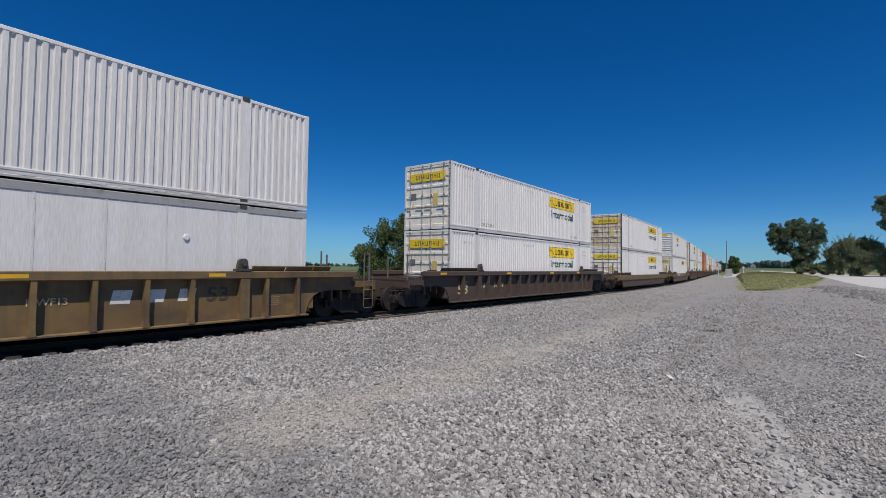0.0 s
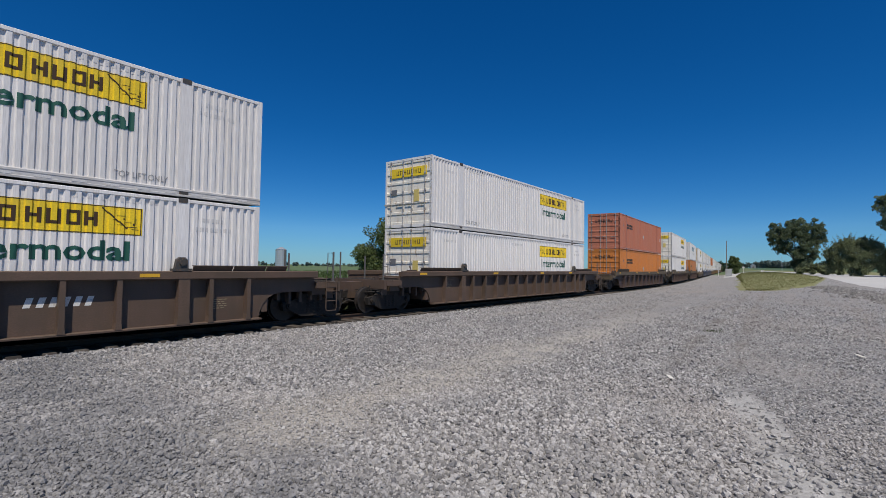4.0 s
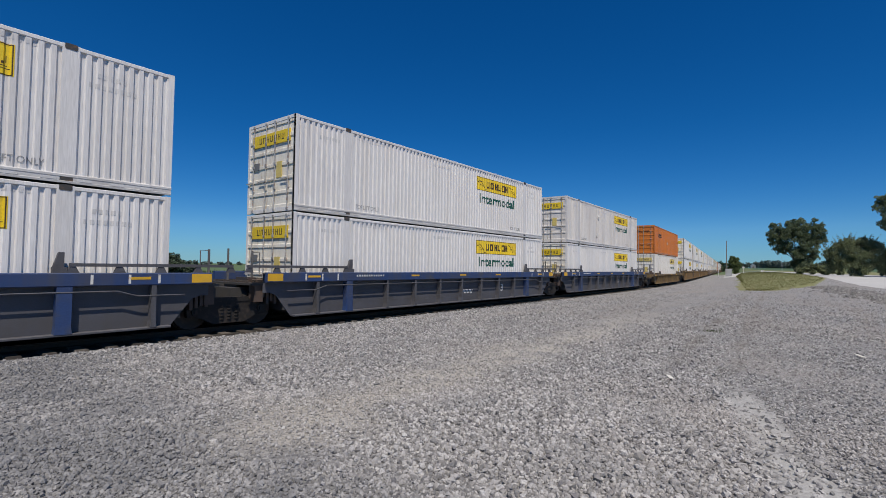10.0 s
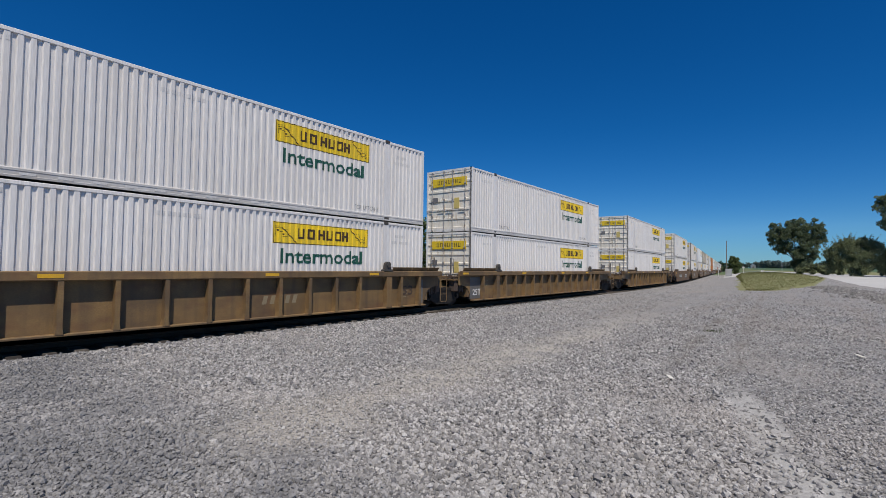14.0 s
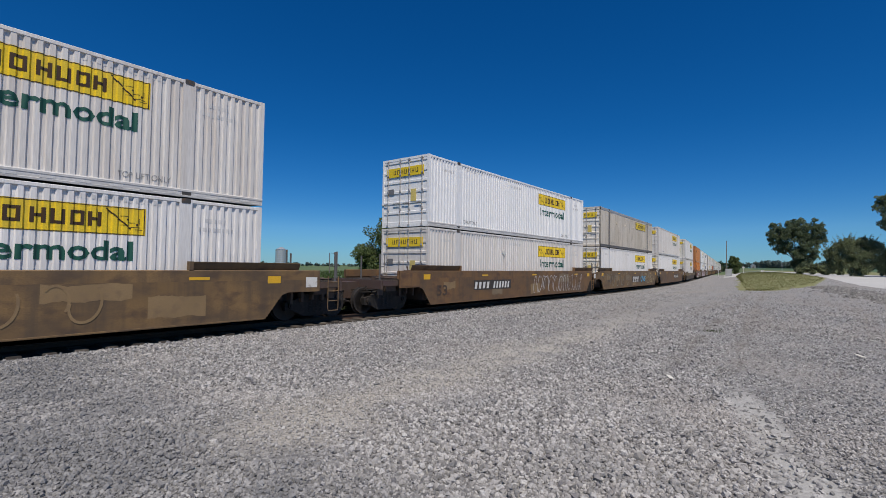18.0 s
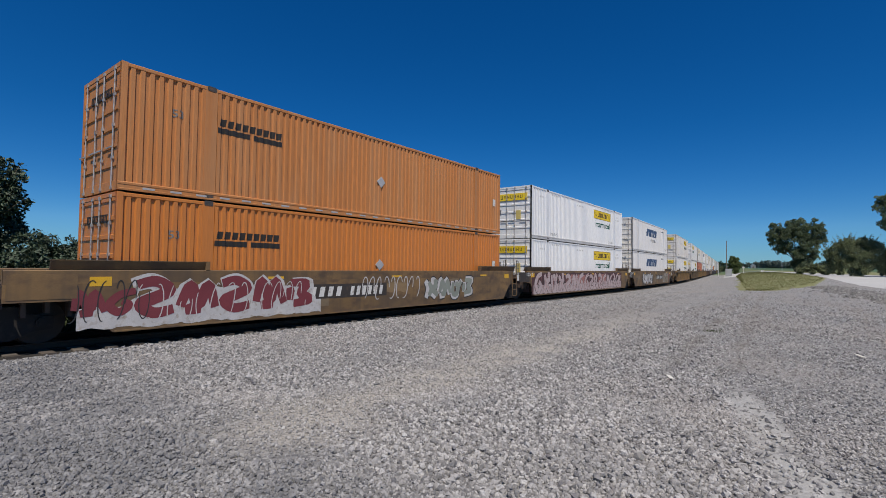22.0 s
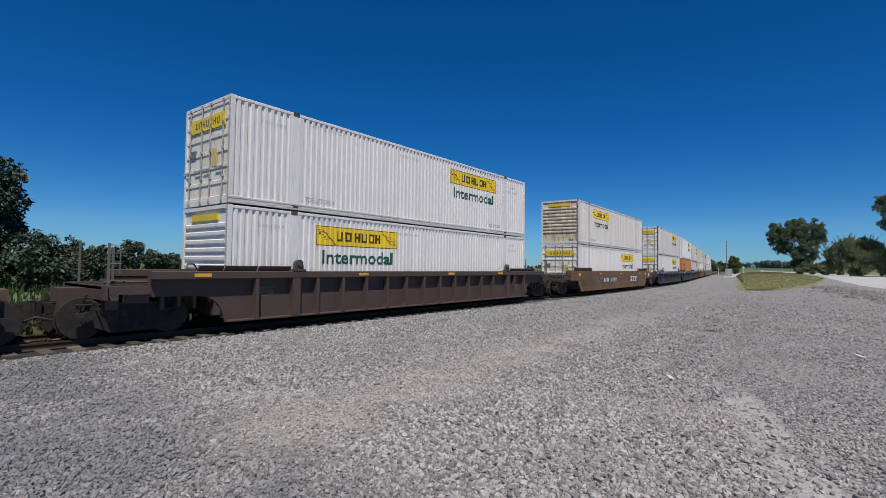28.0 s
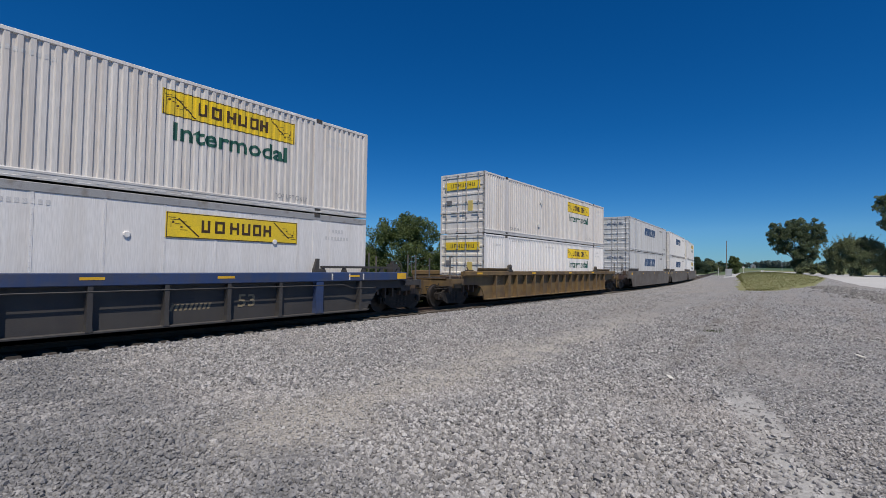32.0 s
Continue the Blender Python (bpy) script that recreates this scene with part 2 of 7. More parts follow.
# ---- mesh helpers ----
class Form:
    """Vertices and faces of one mesh."""

    def __init__(self):
        self.v, self.f = [], []

    def box(self, x0, x1, y0, y1, z0, z1):
        k = len(self.v)
        self.v += [(x, y, z) for x in (x0, x1) for y in (y0, y1) for z in (z0, z1)]
        self.f += [tuple(k + i for i in q) for q in ((0, 1, 3, 2), (4, 6, 7, 5), (0, 4, 5, 1), (2, 3, 7, 6), (0, 2, 6, 4), (1, 5, 7, 3))]
        return self

    def bevelled(self, x0, x1, y0, y1, z0, z1, c=0.015):
        """A box whose long edges along x are chamfered."""
        return self.prism([(y0 + c, z0), (y1 - c, z0), (y1, z0 + c), (y1, z1 - c), (y1 - c, z1), (y0 + c, z1), (y0, z1 - c), (y0, z0 + c)], x0, x1, "x")

    def prism(self, outline, a, b, axis="y"):
        """An outline pushed from a to b along an axis: (x, z) along y, (y, z) along x, (x, y) along z."""
        k, n = len(self.v), len(outline)
        put = {"y": lambda p, d: (p[0], d, p[1]), "x": lambda p, d: (d, p[0], p[1]), "z": lambda p, d: (p[0], p[1], d)}[axis]
        self.v += [put(p, a) for p in outline] + [put(p, b) for p in outline]
        self.f += [tuple(k + i for i in range(n)), tuple(k + n + i for i in reversed(range(n)))]
        self.f += [(k + i, k + n + i, k + n + (i + 1) % n, k + (i + 1) % n) for i in range(n)]
        return self

    def tube(self, path, radii, n=8, caps=True):
        """Rings of n corners along a path of points."""
        k = len(self.v)
        path = [Vector(p) for p in path]
        if isinstance(radii, (int, float)):
            radii = [radii] * len(path)
        for i, p in enumerate(path):
            d = (path[min(i + 1, len(path) - 1)] - path[max(i - 1, 0)]).normalized()
            s = d.cross(Vector((0.31, 0.17, 0.93)) if abs(d.z) < 0.9 else Vector((1, 0, 0))).normalized()
            t = d.cross(s)
            self.v += [tuple(p + (s * math.cos(a) + t * math.sin(a)) * radii[i]) for a in (2 * math.pi * j / n for j in range(n))]
        for i in range(len(path) - 1):
            for j in range(n):
                a, b = k + i * n + j, k + i * n + (j + 1) % n
                self.f.append((a, b, b + n, a + n))
        if caps:
            self.f += [tuple(k + j for j in reversed(range(n))), tuple(k + (len(path) - 1) * n + j for j in range(n))]
        return self

    def sheet(self, cols, z0, z1):
        """An upright folded sheet through the plan points (x, y)."""
        k = len(self.v)
        for x, y in cols:
            self.v += [(x, y, z0), (x, y, z1)]
        self.f += [(k + 2 * i, k + 2 * i + 2, k + 2 * i + 3, k + 2 * i + 1) for i in range(len(cols) - 1)]
        return self

    def mesh(self, name, smooth_faces=False):
        me = bpy.data.meshes.new(name)
        me.from_pydata(self.v, [], self.f)
        bm = bmesh.new()
        bm.from_mesh(me)
        bmesh.ops.recalc_face_normals(bm, faces=bm.faces)
        bm.to_mesh(me)
        bm.free()
        if smooth_faces:
            me.polygons.foreach_set("use_smooth", [True] * len(me.polygons))
        return me


STORE = {}


def shaped(key, make, mat, smooth_faces=False):
    """The mesh of that key and material, made once."""
    if (key, mat.name) not in STORE:
        if key not in STORE:
            made = make()
            STORE[key] = made if isinstance(made, bpy.types.Mesh) else made.mesh(str(key[0]) if isinstance(key, tuple) else key, smooth_faces)
        me = STORE[key].copy()
        me.materials.clear()
        me.materials.append(mat)
        STORE[(key, mat.name)] = me
    return STORE[(key, mat.name)]


def part(name, me, parent, label="", at=None):
    ob = new(name, me)
    ob.parent = parent
    if at is not None:
        ob.matrix_basis = at
    if label:
        ob["label"] = label
    if name in ("stencil_block", "car_number"):
        ob["kind"] = "stuff"
    return ob


def thing(name, label, category, group="", kind="", m=None, data=None):
    ob = new(name, data)
    if data is None:
        ob.empty_display_size = 0.3
    if m is not None:
        ob.matrix_basis = m
    return tagged(ob, label, category, group, kind)


def whole(name, me, mat, label, category, group="", kind="", m=None):
    me.materials.clear()
    me.materials.append(mat)
    return thing(name, label, category, group, kind, m, me)


def lettering(text, width, tall, bold=0.012):
    """Flat lettering in the x, z plane, its lower left corner at the origin, scaled to that width and height."""
    cu = bpy.data.curves.new("lettering", "FONT")
    cu.body, cu.size, cu.offset, cu.resolution_u = text, 1.0, bold, 2
    ob = bpy.data.objects.new("lettering", cu)
    scene.collection.objects.link(ob)
    bpy.context.view_layer.update()
    me = bpy.data.meshes.new_from_object(ob.evaluated_get(bpy.context.evaluated_depsgraph_get()))
    bpy.data.objects.remove(ob)
    co = np.empty(len(me.vertices) * 3)
    me.vertices.foreach_get("co", co)
    co = co.reshape(-1, 3)
    lo, hi = co.min(0), co.max(0)
    out = np.zeros_like(co)
    out[:, 0] = (co[:, 0] - lo[0]) / (hi[0] - lo[0]) * width
    out[:, 2] = (co[:, 1] - lo[1]) / (hi[1] - lo[1]) * tall
    me.vertices.foreach_set("co", out.ravel())
    me.update()
    return me


# ---- containers ----
LONG, WIDE, TALL = 16.15, 2.59, 2.896
HALF, FACE = LONG / 2, WIDE / 2
# fold of the side sheet: pitch, flat crest, slope, depth
FOLDS = dict(fine=(0.2, 0.086, 0.024, 0.038), broad=(0.283, 0.13, 0.045, 0.050), rib=(0.46, 0.40, 0.012, 0.030), flat=(1.22, 1.20, 0.004, 0.004))


def folds(kind, x):
    """Depth of the side sheet behind its crests at x."""
    pitch, crest, slope, depth = FOLDS[kind]
    k = (x + HALF) % pitch
    if k < crest:
        return 0.0
    k -= crest
    if k < slope:
        return depth * k / slope
    if k > pitch - crest - slope:
        return depth * (pitch - crest - k) / slope
    return depth


def breaks(kind, a, b):
    pitch, crest, slope, depth = FOLDS[kind]
    xs = {a, b}
    for i in range(int((a + HALF) / pitch) - 1, int((b + HALF) / pitch) + 2):
        for o in (0, crest, crest + slope, pitch - slope):
            x = -HALF + i * pitch + o
            if a < x < b:
                xs.add(round(x, 5))
    return sorted(xs)


def skin(kind, a, b, z0, z1, off=0.0, side=-1, form=None):
    """A strip of the folded side sheet, or of paint upon it."""
    form = form or Form()
    return form.sheet([(x, side * (FACE - 0.006 - folds(kind, x) + off)) for x in breaks(kind, a, b)], z0, z1)


def painted(kind, text, a, width, z0, tall, bold=0.012):
    """Lettering that follows the folds of the side."""
    me = lettering(text, width, tall, bold)
    bm = bmesh.new()
    bm.from_mesh(me)
    bmesh.ops.translate(bm, vec=(a, 0, z0), verts=bm.verts)
    for x in breaks(kind, a, a + width)[1:-1]:
        bmesh.ops.bisect_plane(bm, geom=bm.verts[:] + bm.edges[:] + bm.faces[:], plane_co=(x, 0, 0), plane_no=(1, 0, 0))
    for v in bm.verts:
        v.co.y = -(FACE - 0.006 - folds(kind, v.co.x) + 0.0085)
    bm.to_mesh(me)
    bm.free()
    return me


def slanted(kind, spans, z0, z1, lean, off=0.006):
    """Plain slanted bars of paint, cut into narrow steps that follow the folds."""
    form = Form()
    for a, b in spans:
        steps = 14
        for i in range(steps):
            lo, hi = z0 + (z1 - z0) * i / steps, z0 + (z1 - z0) * (i + 1) / steps
            d = lean * (i + 0.5) / steps
            skin(kind, a + d, b + d, lo, hi, off, form=form)
    return form


def hollow(kind, spans, z0, z1, w, off):
    """Plain hollow shapes of paint."""
    form = Form()
    for i, (a, b) in enumerate(spans):
        skin(kind, a, a + w, z0, z1, off, form=form)
        skin(kind, b - w, b, z0, z1, off, form=form)
        for lo in ((z0, z1 - w) if i % 3 == 1 else ((z0 + z1 - w) / 2,) if i % 3 == 2 else (z0,)):
            skin(kind, a + w, b - w, lo, lo + w, off, form=form)
    return form


def door_leaf(side):
    """One door leaf: a sheet pressed into level fields between proud ribs."""
    y0, y1 = (-1.2, -0.01) if side < 0 else (0.01, 1.2)
    front, n = [], 6
    for i in range(n + 1):
        z = 0.17 + i * (TALL - 0.32) / n
        front += [(-HALF + 0.032, z - 0.06), (-HALF + 0.008, z - 0.045), (-HALF + 0.008, z + 0.045), (-HALF + 0.032, z + 0.06)]
    front = front[1:-1]
    return Form().prism(front + [(-HALF + 0.07, front[-1][1]), (-HALF + 0.07, front[0][1])], y0, y1)


def rod(y):
    f = Form().tube([(-HALF - 0.012, y, 0.05), (-HALF - 0.012, y, TALL - 0.05)], 0.018, 6)
    for z in (0.07, 0.75, 1.5, 2.2, TALL - 0.09):
        f.box(-HALF - 0.03, -HALF + 0.01, y - 0.045, y + 0.045, z - 0.035, z + 0.035)
    f.box(-HALF - 0.04, -HALF - 0.02, y - 0.02, y + 0.36, 0.98, 1.01)
    return f


def end_frame():
    f = Form()
    for y0, y1 in ((-FACE, -FACE + 0.1), (FACE - 0.1, FACE)):
        f.box(-HALF, -HALF + 0.09, y0, y1, 0.0, TALL)
    f.box(-HALF, -HALF + 0.08, -FACE + 0.1, FACE - 0.1, 0.0, 0.13)
    f.box(-HALF, -HALF + 0.08, -FACE + 0.1, FACE - 0.1, TALL - 0.1, TALL)
    return f


def louvred_end():
    """A front wall with bold level ribs."""
    f = Form().box(-HALF + 0.05, -HALF + 0.08, -1.2, 1.2, 0.13, TALL - 0.1)
    for i in range(8):
        z = 0.72 + i * 0.225
        f.prism([(-HALF + 0.051, z), (-HALF + 0.004, z + 0.03), (-HALF + 0.004, z + 0.11), (-HALF + 0.051, z + 0.14)], -1.15, 1.15, "y")
    f.box(-HALF + 0.01, -HALF + 0.05, -0.95, -0.7, 0.28, 0.55)
    return f


def plain_end():
    return Form().box(HALF - 0.08, HALF - 0.02, -FACE + 0.02, FACE - 0.02, 0.02, TALL - 0.02)


def roof_sheet():
    cols = []
    n = 54
    for i in range(n):
        x = -HALF + 0.06 + (LONG - 0.12) * i / n
        w = (LONG - 0.12) / n
        cols += [(x, TALL - 0.012), (x + w * 0.45, TALL - 0.012), (x + w * 0.55, TALL - 0.03), (x + w * 0.9, TALL - 0.03)]
    k = Form()
    for x, z in cols:
        k.v += [(x, -FACE + 0.03, z), (x, FACE - 0.03, z)]
    k.f += [(2 * i, 2 * i + 1, 2 * i + 3, 2 * i + 2) for i in range(len(cols) - 1)]
    return k


def rail(z0, z1, out=0.002):
    f = Form()
    f.bevelled(-HALF, HALF, -FACE - out, -FACE + 0.07, z0, z1, 0.012)
    return f


def low_rail():
    """A bottom rail with a proud lip above and below its web."""
    y = -FACE
    return Form().prism([(y + 0.07, 0.0), (y - 0.014, 0.0), (y - 0.018, 0.04), (y - 0.010, 0.048), (y - 0.010, 0.125), (y - 0.018, 0.133), (y - 0.018, 0.175), (y - 0.004, 0.195), (y + 0.07, 0.195)], -HALF, HALF, "x")


def lift_post(x):
    return Form().box(x - 0.15, x + 0.15, -FACE - 0.004, -FACE + 0.05, 0.004, TALL - 0.004)


def casting(x, z0, z1):
    return Form().prism([(x - 0.11, z0 + 0.02), (x - 0.09, z0), (x + 0.09, z0), (x + 0.11, z0 + 0.02), (x + 0.11, z1 - 0.02), (x + 0.09, z1), (x - 0.09, z1), (x - 0.11, z1 - 0.02)], -FACE - 0.012, -FACE + 0.1)


def tape():
    f = Form()
    for i in range(26):
        x = -HALF + 0.5 + i * 0.6
        f.box(x, x + 0.26, -FACE - 0.0185, -FACE, 0.055, 0.10)
    return f


def seams():
    f = Form()
    for i in range(1, 13):
        x = -HALF + i * 1.22
        f.box(x - 0.03, x + 0.03, -FACE - 0.002, -FACE, 0.17, TALL - 0.1)
        for j in range(24):
            f.box(x - 0.012, x + 0.012, -FACE - 0.006, -FACE, 0.25 + j * 0.105, 0.275 + j * 0.105)
    return f


def placard(x, z):
    """A diamond plate on a bracket."""
    f = Form().prism([(x - 0.17, z), (x, z - 0.17), (x + 0.17, z), (x, z + 0.17)], -FACE - 0.022, -FACE - 0.006)
    return f.box(x - 0.13, x + 0.13, -FACE - 0.008, -FACE + 0.005, z - 0.09, z + 0.09)


def container(spec, m, tier):
    """spec: kind of side, paint, logo, flipped, extras."""
    kind, paint, logo, flip = spec["side"], spec["paint"], spec["logo"], spec.get("flip", False)
    ob = thing("shipping_container", spec["label"] + (", upper tier" if tier else ", lower tier"), "shipping container", "containers on the train", m=m)
    near = shaped(("side_wall", kind, "near"), lambda: skin(kind, -HALF + 0.08, HALF - 0.08, 0.12, TALL - 0.06), paint)
    part("side_wall", near, ob)
    part("side_wall", shaped(("side_wall", kind, "far"), lambda: skin(kind, -HALF + 0.08, HALF - 0.08, 0.12, TALL - 0.06, side=1), paint), ob)
    part("roof", shaped(("roof",), roof_sheet, GREYROOF), ob, "grey ribbed roof")
    part("floor", shaped(("floor",), lambda: Form().box(-HALF + 0.05, HALF - 0.05, -FACE + 0.05, FACE - 0.05, 0.02, 0.12), STEEL), ob)
    trim = DARKTRIM if spec.get("darktrim") else paint
    part("top_rail", shaped(("top_rail", kind == "flat"), lambda: rail(TALL - (0.20 if kind == "flat" else 0.10), TALL - 0.012, 0.009 if kind == "flat" else 0.002), GREYRAIL if kind == "flat" else trim), ob)
    part("bottom_rail", shaped(("bottom_rail",), lambda: low_rail(), RAILWHITE if paint in (WHITE, WARM, BRIGHT, DIRTY) else trim), ob)
    part("corner_post", shaped(("corner_post", 1), lambda: Form().box(-HALF, -HALF + 0.13, -FACE - 0.006, -FACE + 0.09, 0.003, TALL - 0.003), paint), ob)
    part("corner_post", shaped(("corner_post", 2), lambda: Form().box(HALF - 0.13, HALF, -FACE - 0.006, -FACE + 0.09, 0.003, TALL - 0.003), paint), ob)
    for x in (-6.05, 6.05):
        part("lift_post", shaped(("lift_post", x), lambda: lift_post(x), trim if spec.get("darktrim") else spec.get("post", paint)), ob)
        for z0, z1 in ((0.0, 0.14), (TALL - 0.11, TALL + 0.011)):
            part("lift_casting", shaped(("casting", x, z0), lambda: casting(x, z0, z1), STEEL), ob, "dark steel lift casting")
    if kind in ("fine", "broad"):
        part("reflective_tape", shaped(("tape",), tape, GREYINK if kind == "broad" else TAPE if paint in (WHITE, WARM, BRIGHT, DIRTY) else FADEINK), ob)["kind"] = "stuff"
    if spec.get("placards"):
        for i, (x, z) in enumerate(((-HALF + 5.9, 2.05), (-HALF + 5.6, 0.75))):
            part("placard", shaped(("side_placard", i), lambda: placard(x, z), STENCIL), ob, "white diamond placard")
    if kind == "flat":
        part("seam_strip", shaped(("seams",), seams, paint), ob)["kind"] = "stuff"
        for i, x in enumerate((-6.6, -4.1, -1.6, 0.9, 4.6)):
            part("cap_disc", shaped(("cap_disc", i), lambda: Form().tube([(x, -FACE - 0.03, 1.95), (x, -FACE - 0.02, 1.95), (x, -FACE + 0.01, 1.95)], [0.06, 0.075, 0.075], 10), paint), ob)
    part("end_frame", shaped(("end_frame",), end_frame, paint), ob)
    part("front_wall", shaped(("plain_end",), plain_end, paint), ob)
    if flip:
        part("louvred_wall", shaped(("louvred_end",), louvred_end, spec.get("door", paint)), ob)
        if logo == "yellow":
            part("logo_panel", shaped(("end_logo_small",), lambda: Form().box(-HALF - 0.002, -HALF + 0.05, -0.75, 0.75, 2.5, 2.68), YELLOW), ob, "yellow logo panel")
    else:
        dm = spec.get("door", DOORPAINT if paint is WHITE else paint)
        for s in (-1, 1):
            d = part("door", shaped(("door", s), lambda: door_leaf(s), dm), ob)
            for y in ((-0.95, -0.25) if s < 0 else (0.25, 0.95)):
                part("lock_rod", shaped(("rod", y), lambda: rod(y), ROD), d)
        if logo == "yellow":
            part("logo_panel", shaped(("end_logo",), lambda: Form().box(-HALF - 0.004, -HALF + 0.02, -1.02, 1.02, 2.12, 2.5), spec.get("sheet", YELLOW)), ob, "yellow logo panel")
            part("logo_mark", shaped(("end_logo_bars",), lambda: end_bars(), INK), ob, "plain dark bars of a logo")
            part("notice", shaped(("notice",), lambda: Form().box(-HALF - 0.004, -HALF + 0.02, -0.62, -0.34, 1.05, 1.55), PALE_YELLOW), ob, "yellow notice sheet")
            part("notice", shaped(("notice2",), lambda: Form().box(-HALF - 0.004, -HALF + 0.02, 0.62, 0.98, 1.4, 1.62), GREYINK), ob, "dark notice plate")
        else:
            part("logo_mark", shaped(("end_logo_plain",), lambda: end_bars(), INK if logo == "orange" else NAVY), ob, "plain dark bars of a logo")
    x0 = (-HALF + 2.8) if flip else (-HALF + 9.65)
    x0 += spec.get("shift", 0.0)
    pitch = FOLDS[kind][0]
    x0 = -HALF + round((x0 + HALF) / pitch) * pitch + 0.01
    lift = 0.014 if kind == "flat" else 0.0
    if logo == "yellow":
        small = spec.get("small")
        ln = 2.06 if small == "half" else 3.64
        part("logo_panel", shaped(("logo_panel", kind, x0, ln), lambda: skin(kind, x0, x0 + ln, 1.93, 2.55, 0.004 + lift), spec.get("sheet", YELLOW)), ob, "yellow logo panel")
        part("logo_border", shaped(("logo_border", kind, x0, ln), lambda: logo_border(kind, x0, ln), UMBER), ob)
        if small == "half":
            spans = [(x0 + 0.05 + i * 0.30, x0 + 0.25 + i * 0.30) for i in range(4)]
        else:
            spans = [(x0 + a, x0 + b) for a, b in ((0.84, 1.06), (1.18, 1.44), (1.58, 1.83), (1.91, 2.15), (2.23, 2.47), (2.54, 2.78))]
        part("logo_mark", shaped(("logo_mark", kind, x0, ln), lambda: hollow(kind, spans, 2.09, 2.40, 0.066, 0.008 + lift), UMBER), ob, "plain dark shapes of a logo")
        if small != "none":
            if small == "half":
                part("lettering", shaped(("word_half", kind, x0), lambda: painted(kind, "modal", x0, 1.7, 1.38, 0.42, 0.03), GREEN), ob, "dark green word modal")
            else:
                part("lettering", shaped(("word", kind, x0), lambda: painted(kind, "Intermodal", x0 + 0.26, 3.14, 1.35, 0.44, 0.028), spec.get("word", GREEN)), ob, "dark green word Intermodal")
        for i, x in enumerate((-HALF + 2.4, HALF - 3.5)):
            part("stencil", shaped(("top_lift", kind, i), lambda: painted(kind, "TOP LIFT ONLY", x, 1.12, 0.29, 0.14, 0.0), DULLINK), ob, "grey stencil TOP LIFT ONLY")
        part("stencil_block", shaped(("small_bars", kind), lambda: small_bars(kind), PALEINK), ob, "faint grey bars of small stencils")["kind"] = "stuff"
    elif logo == "navy":
        part("logo_mark", shaped(("navy_bars", kind), lambda: slanted(kind, [(-HALF + a, -HALF + b) for a, b in ((5.5, 6.35), (6.5, 7.75), (7.9, 8.3), (8.45, 9.2), (9.3, 10.1))], 1.60, 2.32, 0.27), spec.get("ink", NAVY)), ob, "plain slanted navy bars of a logo")
        if spec.get("word2"):
            part("lettering", shaped(("word2", kind), lambda: painted(kind, "INTERMODAL", -HALF + 7.25, 2.9, 1.08, 0.27, 0.0), GREYINK), ob, "grey word INTERMODAL")
        part("stencil", shaped(("fifty_three_ft", kind), lambda: painted(kind, "53ft", HALF - 1.2, 0.55, 0.42, 0.26, 0.004), GREYINK), ob, "grey stencil 53ft")
        part("stencil_block", shaped(("navy_small", kind), lambda: slanted(kind, [(HALF - 3.6 + i * 0.17, HALF - 3.49 + i * 0.17) for i in range(10)], 2.36, 2.50, 0.0), GREYINK), ob)
    elif logo == "orange":
        xs = -HALF + 2.25 + spec.get("shift", 0.0)
        part("logo_mark", shaped(("orange_bars", kind, xs), lambda: slanted(kind, [(xs + i * 0.205, xs + i * 0.205 + 0.15) for i in range(9)], 1.96, 2.15, 0.03), INK), ob, "plain dark bars of a logo")
        part("logo_mark", shaped(("orange_line", kind, xs), lambda: slanted(kind, [(xs - 0.05, xs + 0.85), (xs + 0.95, xs + 1.85)], 1.77, 1.91, 0.0), INK), ob)
        part("stencil", shaped(("fifty_three", kind), lambda: painted(kind, "53", -HALF + 1.1, 0.26, 1.9, 0.2, 0.004), GREYINK), ob, "grey stencil 53")
        part("placard", shaped(("placard", kind), lambda: Form().prism([(-0.18, 1.35), (0.02, 1.15), (0.22, 1.35), (0.02, 1.55)], -FACE - 0.004, -FACE + 0.02), FADEINK), ob, "grey diamond placard holder")
        part("notice", shaped(("box_notice", kind), lambda: Form().box(HALF - 0.62, HALF - 0.42, -FACE - 0.004, -FACE + 0.02, 1.3, 1.62), STENCIL), ob)
    return ob


